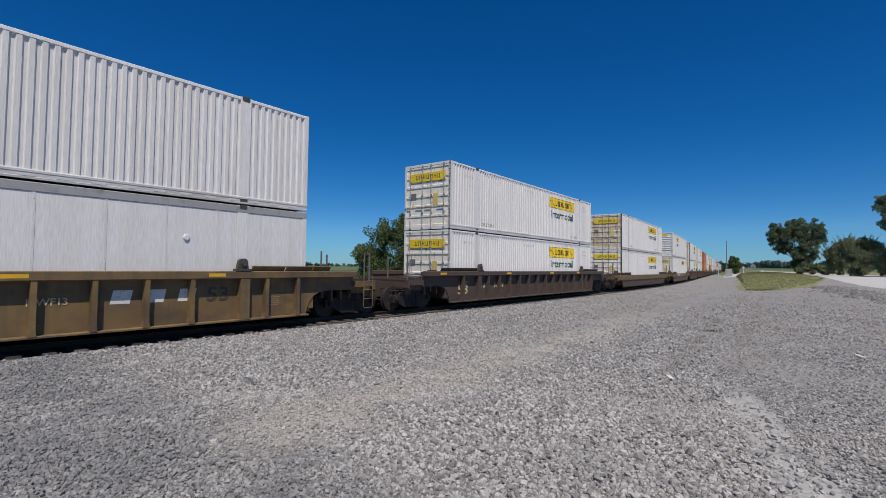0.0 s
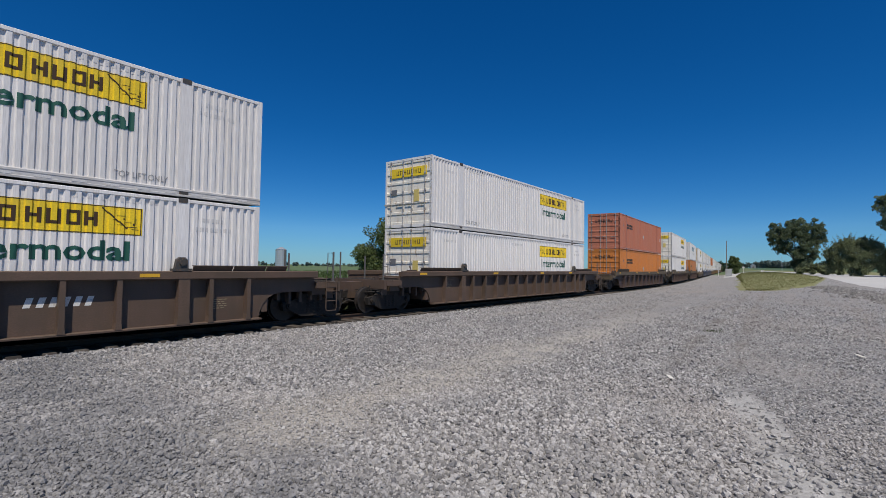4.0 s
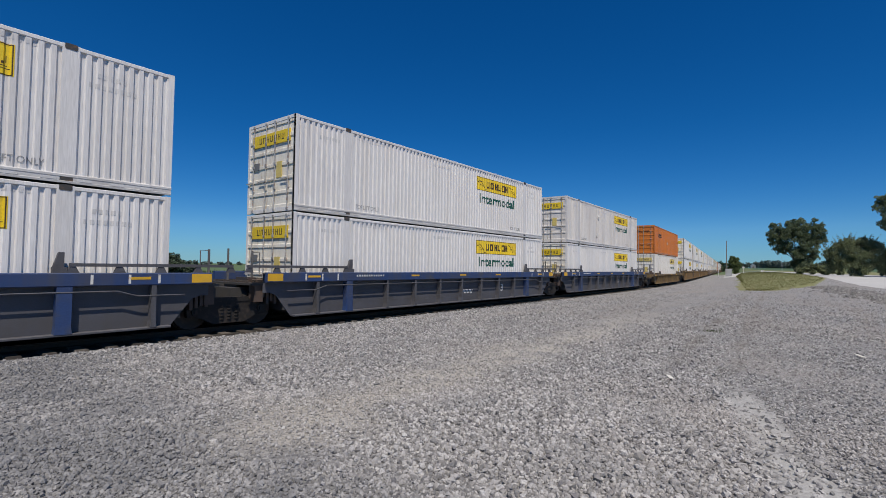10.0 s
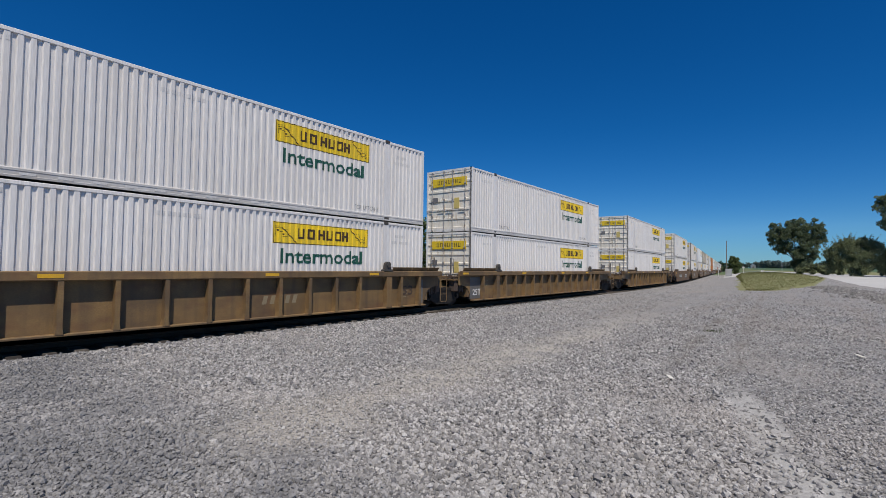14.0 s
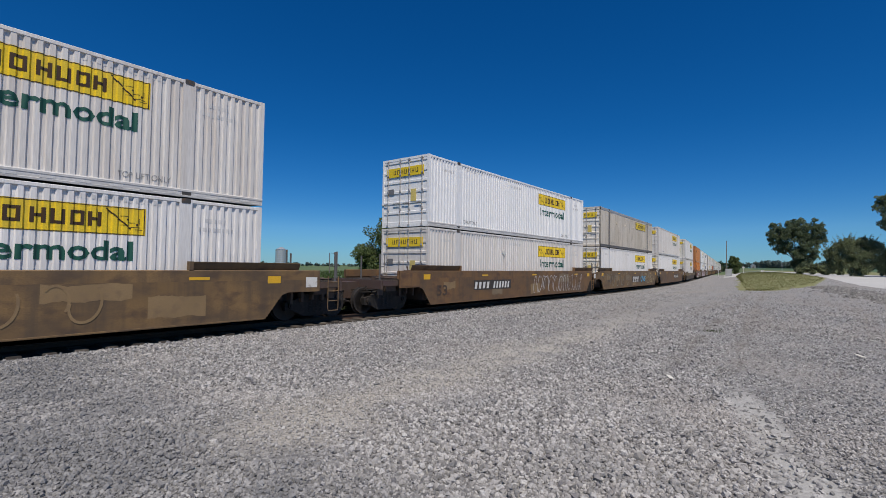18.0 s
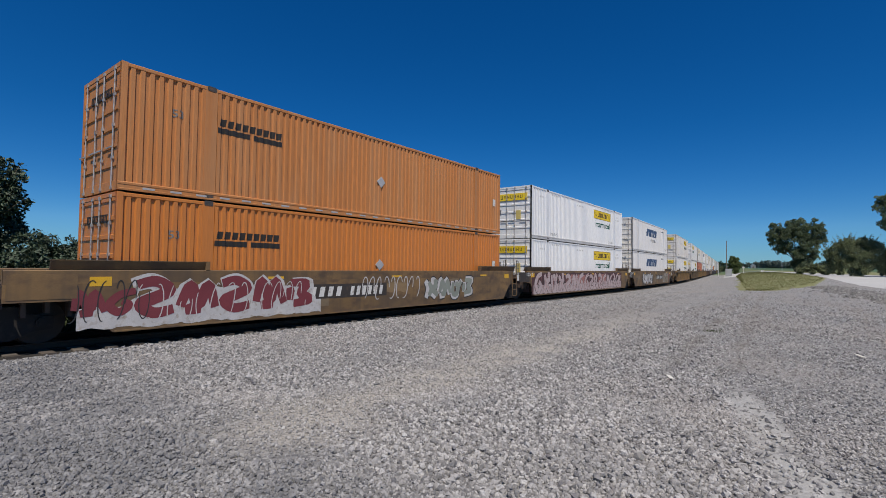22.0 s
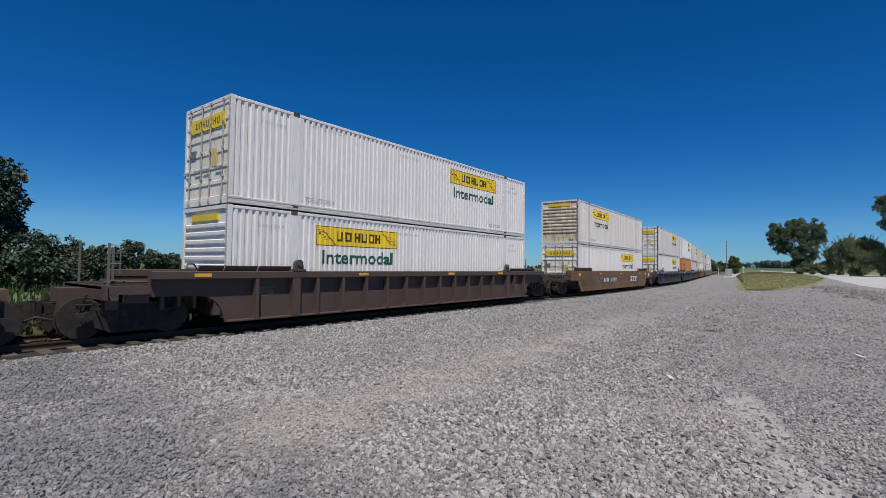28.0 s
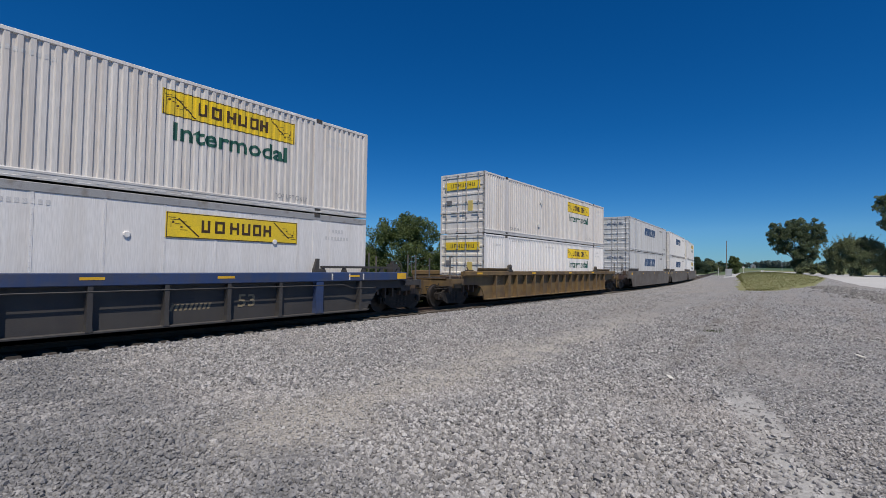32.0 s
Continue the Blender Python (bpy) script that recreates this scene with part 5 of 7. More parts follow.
NUM = lambda x, z=0.9, w=3.1: (("board", x - 0.08, z - 0.06, w + 0.2, 0.44, BOARD), ("bars", x, z, w * 0.42, 0.3, STENCIL, 4), ("bars", x + w * 0.5, z, w * 0.5, 0.3, STENCIL, 6))
NAME = lambda x, z=0.78: (("board", x - 0.12, z - 0.06, 2.5, 0.56, BOARD), ("stripes", x, z, 2.1, 0.42, STENCIL))
CARS = [
    (-10.42, car_spec("ribbed", "yellowtan", marks=(("bars", 11.1, 0.95, 2.1, 0.3, STENCIL, 3), ("53", 13.2, 0.92, 0.55, 0.36, DARKSTENCIL), ("NWF13", 9.7, 0.98, 0.66, 0.15, CREAM))), FLATPLAIN, PLAIN),
    (12.90, car_spec("ribbed", "rose", marks=(fifty(CREAM, 0.55), ("bars", 2.3, 0.92, 0.75, 0.2, CREAM, 3), ("bars", 3.5, 0.92, 0.9, 0.2, CREAM, 5))), W1, W1),
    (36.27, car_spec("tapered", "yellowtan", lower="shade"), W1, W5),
    (59.79, car_spec("tapered", "yellowtan", lower="rust", marks=(("bars", 3.0, 1.08, 2.2, 0.2, STENCIL, 10), ("shape", 5.9, 1.0, 2.6, 0.3, SPRAY_G, 7, 5, 0.0, 0.0), ("lines", 9.0, 1.0, 2.4, 0.3, SPRAY_B, 9, 7, 0.015))), FADE, HALFLOGO),
    (83.28, car_spec("ribbed", "brown", marks=(("bars", 2.4, 0.95, 1.6, 0.2, STENCIL, 8), ("bars", 11.2, 0.95, 1.2, 0.2, STENCIL, 6))), W1, W1),
    (106.90, car_spec("ribbed", "brown"), W1, W1),
    (130.93, car_spec("thin", "olive", lower="maroon"), OR, ORF),
    (154.41, car_spec("thin", "olive", lower="maroon"), W1, W1),
    (177.85, car_spec("thin", "olive", lower="maroon"), ORR, dict(SW, ink=FADENAVY, label="white broad-corrugated shipping container with faded blue logo bars")),
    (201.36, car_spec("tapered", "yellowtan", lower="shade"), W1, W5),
    (224.89, car_spec("banded", "blue", "fj", "haze", marks=(("shape", 3.2, 0.5, 2.0, 0.6, SPRAY_W, 11, 3, -0.1, 0.0), ("shape", 6.2, 0.5, 2.4, 0.6, SPRAY_G, 12, 4, -0.1, 0.0))), W1, W1),
    (244.45, car_spec("banded", "blue", "jj", "haze", marks=(("bars", 8.3, 0.72, 1.0, 0.16, STENCIL, 9), ("53", 11.4, 0.72, 0.5, 0.34, STENCIL))), W1, W1),
    (264.05, car_spec("banded", "blue", "jf", "haze", marks=(("53", 10.0, 0.72, 0.5, 0.34, STENCIL), ("bars", 12.8, 0.75, 0.5, 0.28, STENCIL, 3))), W1, W2),
    (287.60, car_spec("low", "yellowtan"), W3, ORD),
    (311.17, car_spec("ribbed", "tan", "fj", marks=(("bars", 2.9, 0.8, 1.4, 0.2, STENCIL, 9), ("53", 15.0, 0.8, 0.6, 0.34, DARKSTENCIL))), W1, W1),
    (330.68, car_spec("ribbed", "tan", "jj", marks=(("board", 15.85, 0.45, 0.3, 0.9, DARKTRIM), ("bars", 9.3, 0.75, 1.2, 0.24, DIMSTENCIL, 5), ("53", 14.95, 0.8, 0.6, 0.34, DARKSTENCIL))), W1, W1),
    (350.14, car_spec("ribbed", "tan", "jf", marks=(("board", -0.1, 0.45, 0.95, 0.95, DARKTRIM), ("25T", 0.1, 0.6, 0.65, 0.28, STENCIL))), W1, W1),
    (373.79, car_spec("ribbed", "tan"), W1, W1),
    (397.18, car_spec("smooth", "rust", marks=(fifty(DARKSTENCIL),) + NUM(3.04) + NAME(9.9)), W1, W1),
    (420.61, car_spec("smooth", "dirty", marks=(("patch", 0.39, 0.6, 1.15, 0.48, BUFF_G, 100), ("patch", 2.7, 0.5, 1.5, 0.32, BUFF_G, 101), ("patch", 4.74, 0.6, 1.36, 0.38, BUFF_G, 102), ("patch", 7.23, 0.6, 1.69, 0.34, BUFF_G, 103), ("patch", 9.09, 0.6, 1.11, 0.4, BUFF_G, 104), ("patch", 11.35, 1.05, 1.6, 0.34, BUFF, 105), ("patch", 13.27, 0.6, 1.3, 0.49, BUFF, 106)) + NUM(3.7) + (("lines", 0.2, 0.7, 2.4, 0.6, SPRAY_G, 21, 5, 0.012), ("lines", 6.5, 0.6, 6.0, 0.8, BUFF, 22, 9, 0.03))), W1, W2),
    (443.98, car_spec("smooth", "rust", "fj", marks=(("patch", 0.76, 0.95, 0.8, 0.3, BUFF, 140), ("patch", 4.46, 0.6, 0.93, 0.55, BUFF_G, 141), ("patch", 8.3, 0.5, 1.09, 0.52, BUFF, 142), ("patch", 11.91, 1.05, 1.37, 0.47, BUFF_G, 143)) + NUM(3.0) + (("53", 0.3, 0.7, 0.7, 0.42, DARKSTENCIL), ("lines", 8.6, 0.5, 4.2, 0.95, SPRAY_W, 23, 9, 0.017), ("lines", 9.0, 0.55, 3.4, 0.85, SPRAY_W, 29, 5, 0.02), ("lines", 12.4, 0.5, 3.0, 1.0, SPRAY_W, 24, 8, 0.016))), W2, W4),
    (463.56, car_spec("smooth", "dirty", "jj", marks=(("patch", 0.61, 1.05, 0.89, 0.32, BUFF, 120), ("patch", 2.93, 0.95, 0.95, 0.39, BUFF, 121), ("patch", 5.86, 0.95, 1.41, 0.37, BUFF_G, 122), ("patch", 7.97, 0.5, 0.92, 0.41, BUFF, 123), ("patch", 10.72, 1.05, 0.79, 0.52, BUFF_G, 124), ("patch", 13.28, 1.05, 1.39, 0.52, BUFF_G, 125)) + NAME(7.8) + (("lines", -0.3, 0.55, 7.0, 0.95, SPRAY_G, 25, 12, 0.018), ("shape", 10.5, 0.75, 2.0, 0.55, SPRAY_B, 26, 2, 0.0, 0.0), ("lines", 12.0, 0.6, 3.6, 0.9, CREAM, 27, 8, 0.02))), W1, TANB),
    (483.03, car_spec("smooth", "rust", "jf", marks=NUM(9.4) + (fifty(DARKSTENCIL, 0.15), ("125 T", -1.3, 1.42, 0.75, 0.18, STENCIL))), W1, W2),
    (506.63, car_spec("tapered", "yellowtan", lower="shade", marks=(("bars", 5.4, 1.1, 0.8, 0.16, STENCIL, 5),)), W2, W1),
    (530.32, car_spec("smooth", "dirty", "fj", marks=(("patch", 0.37, 0.6, 1.04, 0.53, BUFF_G, 160), ("patch", 4.48, 0.6, 1.22, 0.49, BUFF_G, 161), ("patch", 7.81, 0.95, 1.52, 0.31, BUFF, 162), ("patch", 11.81, 0.95, 1.63, 0.41, BUFF_G, 163)) + (("patch", -0.7, 0.46, 6.1, 0.44, SPRAY_W, 37, 0.0006), ("patch", 0.8, 0.86, 4.5, 0.42, SPRAY_W, 38, 0.0009), ("shape", 0.2, 0.45, 5.0, 1.15, SPRAY_W, 31, 5, -0.002, 0.12), ("shape", 0.3, 0.62, 4.8, 0.95, SPRAY_M, 31, 5, 0.006, 0.0), ("lines", -0.9, 0.6, 1.6, 0.9, SPRAY_K, 32, 6, 0.012), ("shape", -0.8, 0.7, 1.2, 0.7, SPRAY_M, 36, 2, 0.006, 0.0), ("lines", 0.3, 0.5, 4.8, 0.9, SPRAY_W, 39, 14, 0.012), ("shape", 10.2, 0.55, 3.4, 0.95, SPRAY_W, 33, 4, 0.0, 0.0), ("lines", 7.0, 0.7, 3.0, 0.8, SPRAY_W, 34, 9, 0.02), ("shape", 10.4, 0.65, 3.1, 0.75, SPRAY_G, 33, 4, 0.006, 0.0)) + NUM(5.0)), OR, ORT),
    (549.78, car_spec("smooth", "dirty", "jj", marks=(("patch", -0.4, 0.44, 15.6, 1.14, SPRAY_D, 40), ("patch", -0.2, 0.44, 15.2, 0.50, SPRAY_P, 46, 0.0006), ("patch", 4.4, 0.9, 3.2, 0.55, SPRAY_R, 47, 0.0009), ("patch", 9.9, 0.9, 1.6, 0.6, SPRAY_R, 48, 0.0009), ("shape", -0.1, 0.42, 7.2, 1.24, SPRAY_K, 41, 7, 0.002, 0.05), ("shape", -0.1, 0.42, 7.2, 1.24, SPRAY_P, 41, 7, 0.006, 0.0), ("shape", 7.2, 0.42, 4.4, 1.2, SPRAY_D, 44, 5, 0.002, 0.08), ("shape", 7.2, 0.42, 4.4, 1.2, SPRAY_P, 44, 5, 0.006, 0.0), ("shape", 11.6, 0.45, 3.4, 1.15, SPRAY_K, 45, 5, 0.002, 0.05), ("shape", 11.6, 0.45, 3.4, 1.15, SPRAY_P, 45, 5, 0.006, 0.0), ("lines", 0.2, 0.5, 14.6, 1.0, SPRAY_R, 42, 26, 0.014), ("lines", 0.0, 0.5, 14.8, 0.6, SPRAY_K, 43, 30, 0.01), ("125 T", -1.0, 1.42, 0.75, 0.18, STENCIL))), W4, W4),
    (569.11, car_spec("smooth", "dirty", "jf", marks=(("patch", 0.39, 0.95, 1.37, 0.33, BUFF_G, 180), ("patch", 4.2, 0.5, 0.74, 0.3, BUFF, 181), ("patch", 7.88, 0.6, 0.81, 0.51, BUFF_G, 182), ("patch", 11.94, 0.5, 1.68, 0.37, BUFF, 183)) + (fifty(DARKSTENCIL, 0.05), ("125 T", -1.5, 1.42, 0.75, 0.18, STENCIL), ("shape", 2.7, 0.45, 4.4, 1.1, SPRAY_K, 51, 5, -0.002, 0.16), ("shape", 2.8, 0.5, 4.2, 1.0, SPRAY_W, 51, 5, 0.006, 0.0), ("patch", 12.3, 0.5, 2.8, 0.95, BUFF_G, 55, 0.0004), ("lines", 12.3, 0.5, 2.9, 1.0, SPRAY_W, 52, 8, 0.022), ("lines", 12.6, 0.55, 2.4, 0.9, SPRAY_G, 56, 6, 0.03), ("lines", 15.0, 0.6, 1.2, 0.85, SPRAY_R, 53, 4, 0.03)) + NUM(9.0), tank=True), SW2, SW),
    (592.73, car_spec("ribbed", "tan", marks=(("patch", 9.93, 0.5, 0.74, 0.62, SPRAY_W, 61), ("lines", 9.96, 0.52, 0.68, 0.56, SPRAY_K, 62, 4, 0.014))), W1, W2),
    (616.24, car_spec("ribbed", "olive", "fj"), W1, FLIP),
    (635.69, car_spec("ribbed", "tan", "jj"), ORF, FLIPD),
    (655.17, car_spec("ribbed", "tan", "jf"), SW, SW),
    (678.64, car_spec("ribbed", "maroon"), dict(FLIP, label="white corrugated shipping container with louvred end"), W1),
    (702.09, car_spec("smooth", "rust", marks=NUM(4.5) + NAME(11.3, 0.85) + (fifty(DARKSTENCIL, 0.15), ("lines", 2.9, 0.95, 1.3, 0.3, SPRAY_B, 71, 5, 0.012))), W1, FLIPD),
    (725.63, car_spec("banded", "blue", "fj", "slate", marks=(("board", 2.4, 0.5, 1.3, 0.5, HULL["blue"]), ("bars", 2.6, 0.65, 0.9, 0.24, STENCIL, 4), ("bars", 8.3, 0.72, 1.0, 0.16, DIMSTENCIL, 9))), W1, W2),
    (745.10, car_spec("banded", "blue", "jj", "slate", marks=(("bars", 8.4, 0.72, 1.0, 0.16, DIMSTENCIL, 9), ("53", 11.6, 0.72, 0.5, 0.34, DIMSTENCIL))), ORT, W4),
    (764.55, car_spec("banded", "blue", "jf", "slate", marks=(("board", 2.4, 0.5, 1.3, 0.5, HULL["blue"]), ("bars", 2.6, 0.65, 0.9, 0.24, STENCIL, 4), ("bars", 9.9, 0.72, 1.0, 0.16, DIMSTENCIL, 9), ("53", 11.6, 0.72, 0.5, 0.34, DIMSTENCIL))), FLAT, W2),
    (788.10, car_spec("ribbed", "yellowtan"), W1, W2),
    (811.30, car_spec("smooth", "ash", "fj"), SWG, SWG),
    (830.40, car_spec("smooth", "ash", "jj"), SW2, SW2),
    (849.50, car_spec("smooth", "ash", "jf"), W4, W1),
]
PACE = (23.7319, 0.6773 / 32, -0.2669 / 1024)


def gone(t):
    """Metres that the train has run by t seconds."""
    return PACE[0] * t + PACE[1] * t * t + PACE[2] * t ** 3


MOVING = []
for s0, spec, low, high in CARS:
    mid = s0 + HALF
    MOVING.append((well_car(spec, mid), mid, 0.0))
    base = FLOOR
    MOVING.append((container(low, car_pose(mid, z=base), 0), mid, base))
    MOVING.append((container(high, car_pose(mid, z=base + TALL + 0.04), 1), mid, base + TALL + 0.04))


# ---- ground ----
def yard_material(name, loose=False):
    """Crushed limestone: the bed, or the loose stones that lie on it."""
    m = bpy.data.materials.new(name)
    m.use_nodes = True
    n, l = m.node_tree.nodes, m.node_tree.links
    bsdf = n["Principled BSDF"]
    bsdf.inputs["Roughness"].default_value = 0.9
    where = n.new("ShaderNodeTexCoord").outputs["Object"]

    def noise_tex(scale, detail=4.0):
        t = n.new("ShaderNodeTexNoise")
        t.inputs["Scale"].default_value, t.inputs["Detail"].default_value = scale, detail
        l.new(where, t.inputs["Vector"])
        return t.outputs[0]

    def span(v, a, b, c=0.0, d=1.0):
        r = n.new("ShaderNodeMapRange")
        r.interpolation_type = "SMOOTHSTEP"
        for key, x in zip(("From Min", "From Max", "To Min", "To Max"), (a, b, c, d)):
            r.inputs[key].default_value = x
        l.new(v, r.inputs["Value"])
        return r.outputs[0]

    def calc(op, a, b):
        x = n.new("ShaderNodeMath")
        x.operation = op
        for i, v in enumerate((a, b)):
            if isinstance(v, (int, float)):
                x.inputs[i].default_value = v
            else:
                l.new(v, x.inputs[i])
        return x.outputs[0]

    def mix(fac, a, b):
        x = n.new("ShaderNodeMix")
        x.data_type = "RGBA"
        l.new(fac, x.inputs[0])
        for slot, v in ((6, a), (7, b)):
            if isinstance(v, tuple):
                x.inputs[slot].default_value = (*v, 1)
            else:
                l.new(v, x.inputs[slot])
        return x.outputs[2]

    sep = n.new("ShaderNodeSeparateXYZ")
    l.new(where, sep.inputs[0])
    x, y = sep.outputs[0], sep.outputs[1]
    if loose:
        grain = n.new("ShaderNodeNewGeometry").outputs["Random Per Island"]
        col = mix(grain, (0.115, 0.112, 0.112), (0.53, 0.514, 0.505))
        col = mix(span(grain, 0.93, 0.97), col, (0.12, 0.115, 0.125))
        col = mix(span(noise_tex(70.0), 0.42, 0.75), col, (0.27, 0.255, 0.245))
    else:
        cell = n.new("ShaderNodeTexVoronoi")
        cell.inputs["Scale"].default_value = 19.0
        l.new(where, cell.inputs["Vector"])
        bw = n.new("ShaderNodeRGBToBW")
        l.new(cell.outputs["Color"], bw.inputs[0])
        col = mix(span(bw.outputs[0], 0.1, 0.9), (0.19, 0.187, 0.187), (0.43, 0.418, 0.41))
        # shade in the gaps between stones is put into the bed's colour
        col = mix(span(cell.outputs["Distance"], 0.42, 0.70), col, (0.10, 0.098, 0.10))
        col = mix(span(noise_tex(140.0), 0.35, 0.75), col, (0.25, 0.245, 0.24))
    col = mix(calc("MULTIPLY", span(noise_tex(0.35, 6.0), 0.45, 0.72), 0.35), col, (0.33, 0.305, 0.285))
    col = mix(calc("MULTIPLY", span(noise_tex(0.9, 5.0), 0.50, 0.68), 0.35), col, (0.19, 0.188, 0.19))
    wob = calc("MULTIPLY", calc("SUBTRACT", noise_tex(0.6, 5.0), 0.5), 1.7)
    # colour mixed darker and bluer near the standpoint
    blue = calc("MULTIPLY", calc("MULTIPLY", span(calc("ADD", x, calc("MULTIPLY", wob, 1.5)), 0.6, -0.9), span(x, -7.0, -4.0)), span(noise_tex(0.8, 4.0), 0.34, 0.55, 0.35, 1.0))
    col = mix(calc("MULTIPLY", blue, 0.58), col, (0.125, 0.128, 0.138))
    # dusty strip that runs beside the track
    lane = calc("ABSOLUTE", calc("ADD", calc("SUBTRACT", y, calc("ADD", calc("MULTIPLY", x, 0.03), 2.85)), wob), 0)
    lane = calc("MULTIPLY", span(lane, 1.25, 0.15), span(noise_tex(1.6, 5.0), 0.22, 0.62))
    lane = calc("MULTIPLY", lane, calc("MULTIPLY", span(x, -1.2, 0.4), span(x, 22.0, 9.0)))
    col = mix(calc("MULTIPLY", lane, 0.32 if loose else 0.75), col, (0.42, 0.39, 0.345))
    # wheel rut of fine grey silt, and its long faint tracks
    rut = calc("ABSOLUTE", calc("ADD", calc("SUBTRACT", y, calc("SUBTRACT", calc("MULTIPLY", x, 0.287), 2.70)), calc("MULTIPLY", wob, 0.22)), 0)
    rut = calc("MULTIPLY", span(rut, 0.34, 0.14), calc("MULTIPLY", span(noise_tex(1.3, 6.0), 0.30, 0.5), calc("MULTIPLY", span(x, 7.5, 5.0), span(x, -2.0, 0.5))))
    col = mix(calc("MULTIPLY", rut, 0.3 if loose else 0.75), col, mix(span(noise_tex(90.0), 0.35, 0.7), (0.40, 0.392, 0.38), (0.27, 0.265, 0.258)))
    wheel = calc("ABSOLUTE", calc("SUBTRACT", calc("ABSOLUTE", calc("SUBTRACT", y, calc("ADD", calc("SUBTRACT", calc("MULTIPLY", x, 0.06), 0.75), calc("MULTIPLY", wob, 0.3))), 0), 0.5), 0)
    wheel = calc("MULTIPLY", span(wheel, 0.3, 0.05), calc("MULTIPLY", span(x, 6.0, 10.0), span(noise_tex(0.5, 6.0), 0.35, 0.6)))
    col = mix(calc("MULTIPLY", wheel, 0.7), col, (0.20, 0.185, 0.17))
    # trodden brownish drifts along the yard
    drift = n.new("ShaderNodeMapping")
    drift.inputs["Scale"].default_value = (0.10, 0.9, 1.0)
    l.new(where, drift.inputs["Vector"])
    dn = n.new("ShaderNodeTexNoise")
    dn.inputs["Scale"].default_value, dn.inputs["Detail"].default_value = 0.8, 6.0
    l.new(drift.outputs[0], dn.inputs["Vector"])
    col = mix(calc("MULTIPLY", span(dn.outputs[0], 0.46, 0.64), calc("MULTIPLY", span(x, 8.0, 20.0), 0.45)), col, (0.28, 0.255, 0.235))
    if loose:
        l.new(col, bsdf.inputs["Base Color"])
        chip = n.new("ShaderNodeBump")
        chip.inputs["Strength"].default_value, chip.inputs["Distance"].default_value = 0.8, 0.012
        l.new(noise_tex(55.0, 5.0), chip.inputs["Height"])
        l.new(chip.outputs[0], bsdf.inputs["Normal"])
        return m
    # green beyond the track and beyond the yard
    far = calc("MAXIMUM", span(calc("SUBTRACT", y, calc("MULTIPLY", calc("MAXIMUM", calc("SUBTRACT", x, 30.0), 0.0), 0.125)), 13.2, 14.2), span(x, 160.0, 230.0))
    leaf = mix(span(noise_tex(0.05, 8.0), 0.35, 0.65), (0.06, 0.105, 0.03), (0.10, 0.13, 0.05))
    col = mix(far, col, leaf)
    l.new(col, bsdf.inputs["Base Color"])
    bump = n.new("ShaderNodeBump")
    bump.inputs["Strength"].default_value, bump.inputs["Distance"].default_value = 1.0, 0.03
    keep = calc("SUBTRACT", 1.0, calc("MAXIMUM", calc("MULTIPLY", rut, 0.85), far))
    l.new(calc("MULTIPLY", calc("SUBTRACT", calc("MULTIPLY", noise_tex(60.0), 0.5), cell.outputs["Distance"]), keep), bump.inputs["Height"])
    l.new(bump.outputs[0], bsdf.inputs["Normal"])
    return m


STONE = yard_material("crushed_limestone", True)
DARKSTONE = material("dark_rubble", (0.22, 0.21, 0.20), 0.85, scale=9, fine=80, bump=0.3, vary=0.45, island=True)
TIE = material("weathered_timber_tie", (0.075, 0.06, 0.048), 0.8, scale=3, fine=40, bump=0.3, stretch=(1, 0.1, 1), vary=0.25, spots=(0.2, 0.17, 0.14), amount=0.4)
RUSTRAIL = material("rusty_rail_steel", (0.07, 0.042, 0.028), 0.7, 0.3, scale=12, fine=60)
GRASS = material("dry_green_grass", (0.185, 0.19, 0.065), 0.8, scale=0.4, fine=8, vary=0.35, island=True, spots=(0.26, 0.22, 0.10), amount=0.4, bump=0)
GRASSBED = material("grass_bed", (0.18, 0.185, 0.07), 0.9, scale=0.5, fine=12, spots=(0.25, 0.21, 0.11), amount=0.5, bump=0.3)
LEAF = material("green_tree_leaves", (0.16, 0.205, 0.115), 0.6, scale=0.6, fine=3, vary=0.45, island=True, bump=0, spread=0.2)
DARKLEAF = material("dark_blue_green_leaves", (0.044, 0.066, 0.036), 0.6, scale=0.6, fine=3, vary=0.5, island=True, bump=0, spread=0.2)
LEAF2 = material("olive_bush_leaves", (0.215, 0.25, 0.135), 0.65, scale=0.6, fine=3, vary=0.45, island=True, bump=0, spread=0.2)
LEAF3 = material("light_green_tree_leaves", (0.14, 0.185, 0.065), 0.6, scale=0.6, fine=3, vary=0.45, island=True, bump=0, spread=0.2)
# FARGREEN and FARLEAF carry the haze of distance in their dulled green
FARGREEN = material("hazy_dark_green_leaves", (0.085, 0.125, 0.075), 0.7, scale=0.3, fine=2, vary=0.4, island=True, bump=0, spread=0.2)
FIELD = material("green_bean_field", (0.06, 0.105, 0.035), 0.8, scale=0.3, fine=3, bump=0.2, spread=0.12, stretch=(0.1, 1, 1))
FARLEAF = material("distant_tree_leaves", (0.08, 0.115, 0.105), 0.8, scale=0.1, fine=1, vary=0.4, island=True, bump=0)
WEED = material("dark_weeds", (0.05, 0.065, 0.025), 0.8, scale=0.4, fine=8, vary=0.35, island=True, bump=0)
CROP = material("crop_leaves", (0.085, 0.125, 0.035), 0.7, scale=0.1, fine=2, vary=0.3, island=True, bump=0)
BARK = material("grey_brown_bark", (0.12, 0.095, 0.07), 0.9, scale=6, fine=40, bump=0.5, stretch=(1, 1, 0.2))
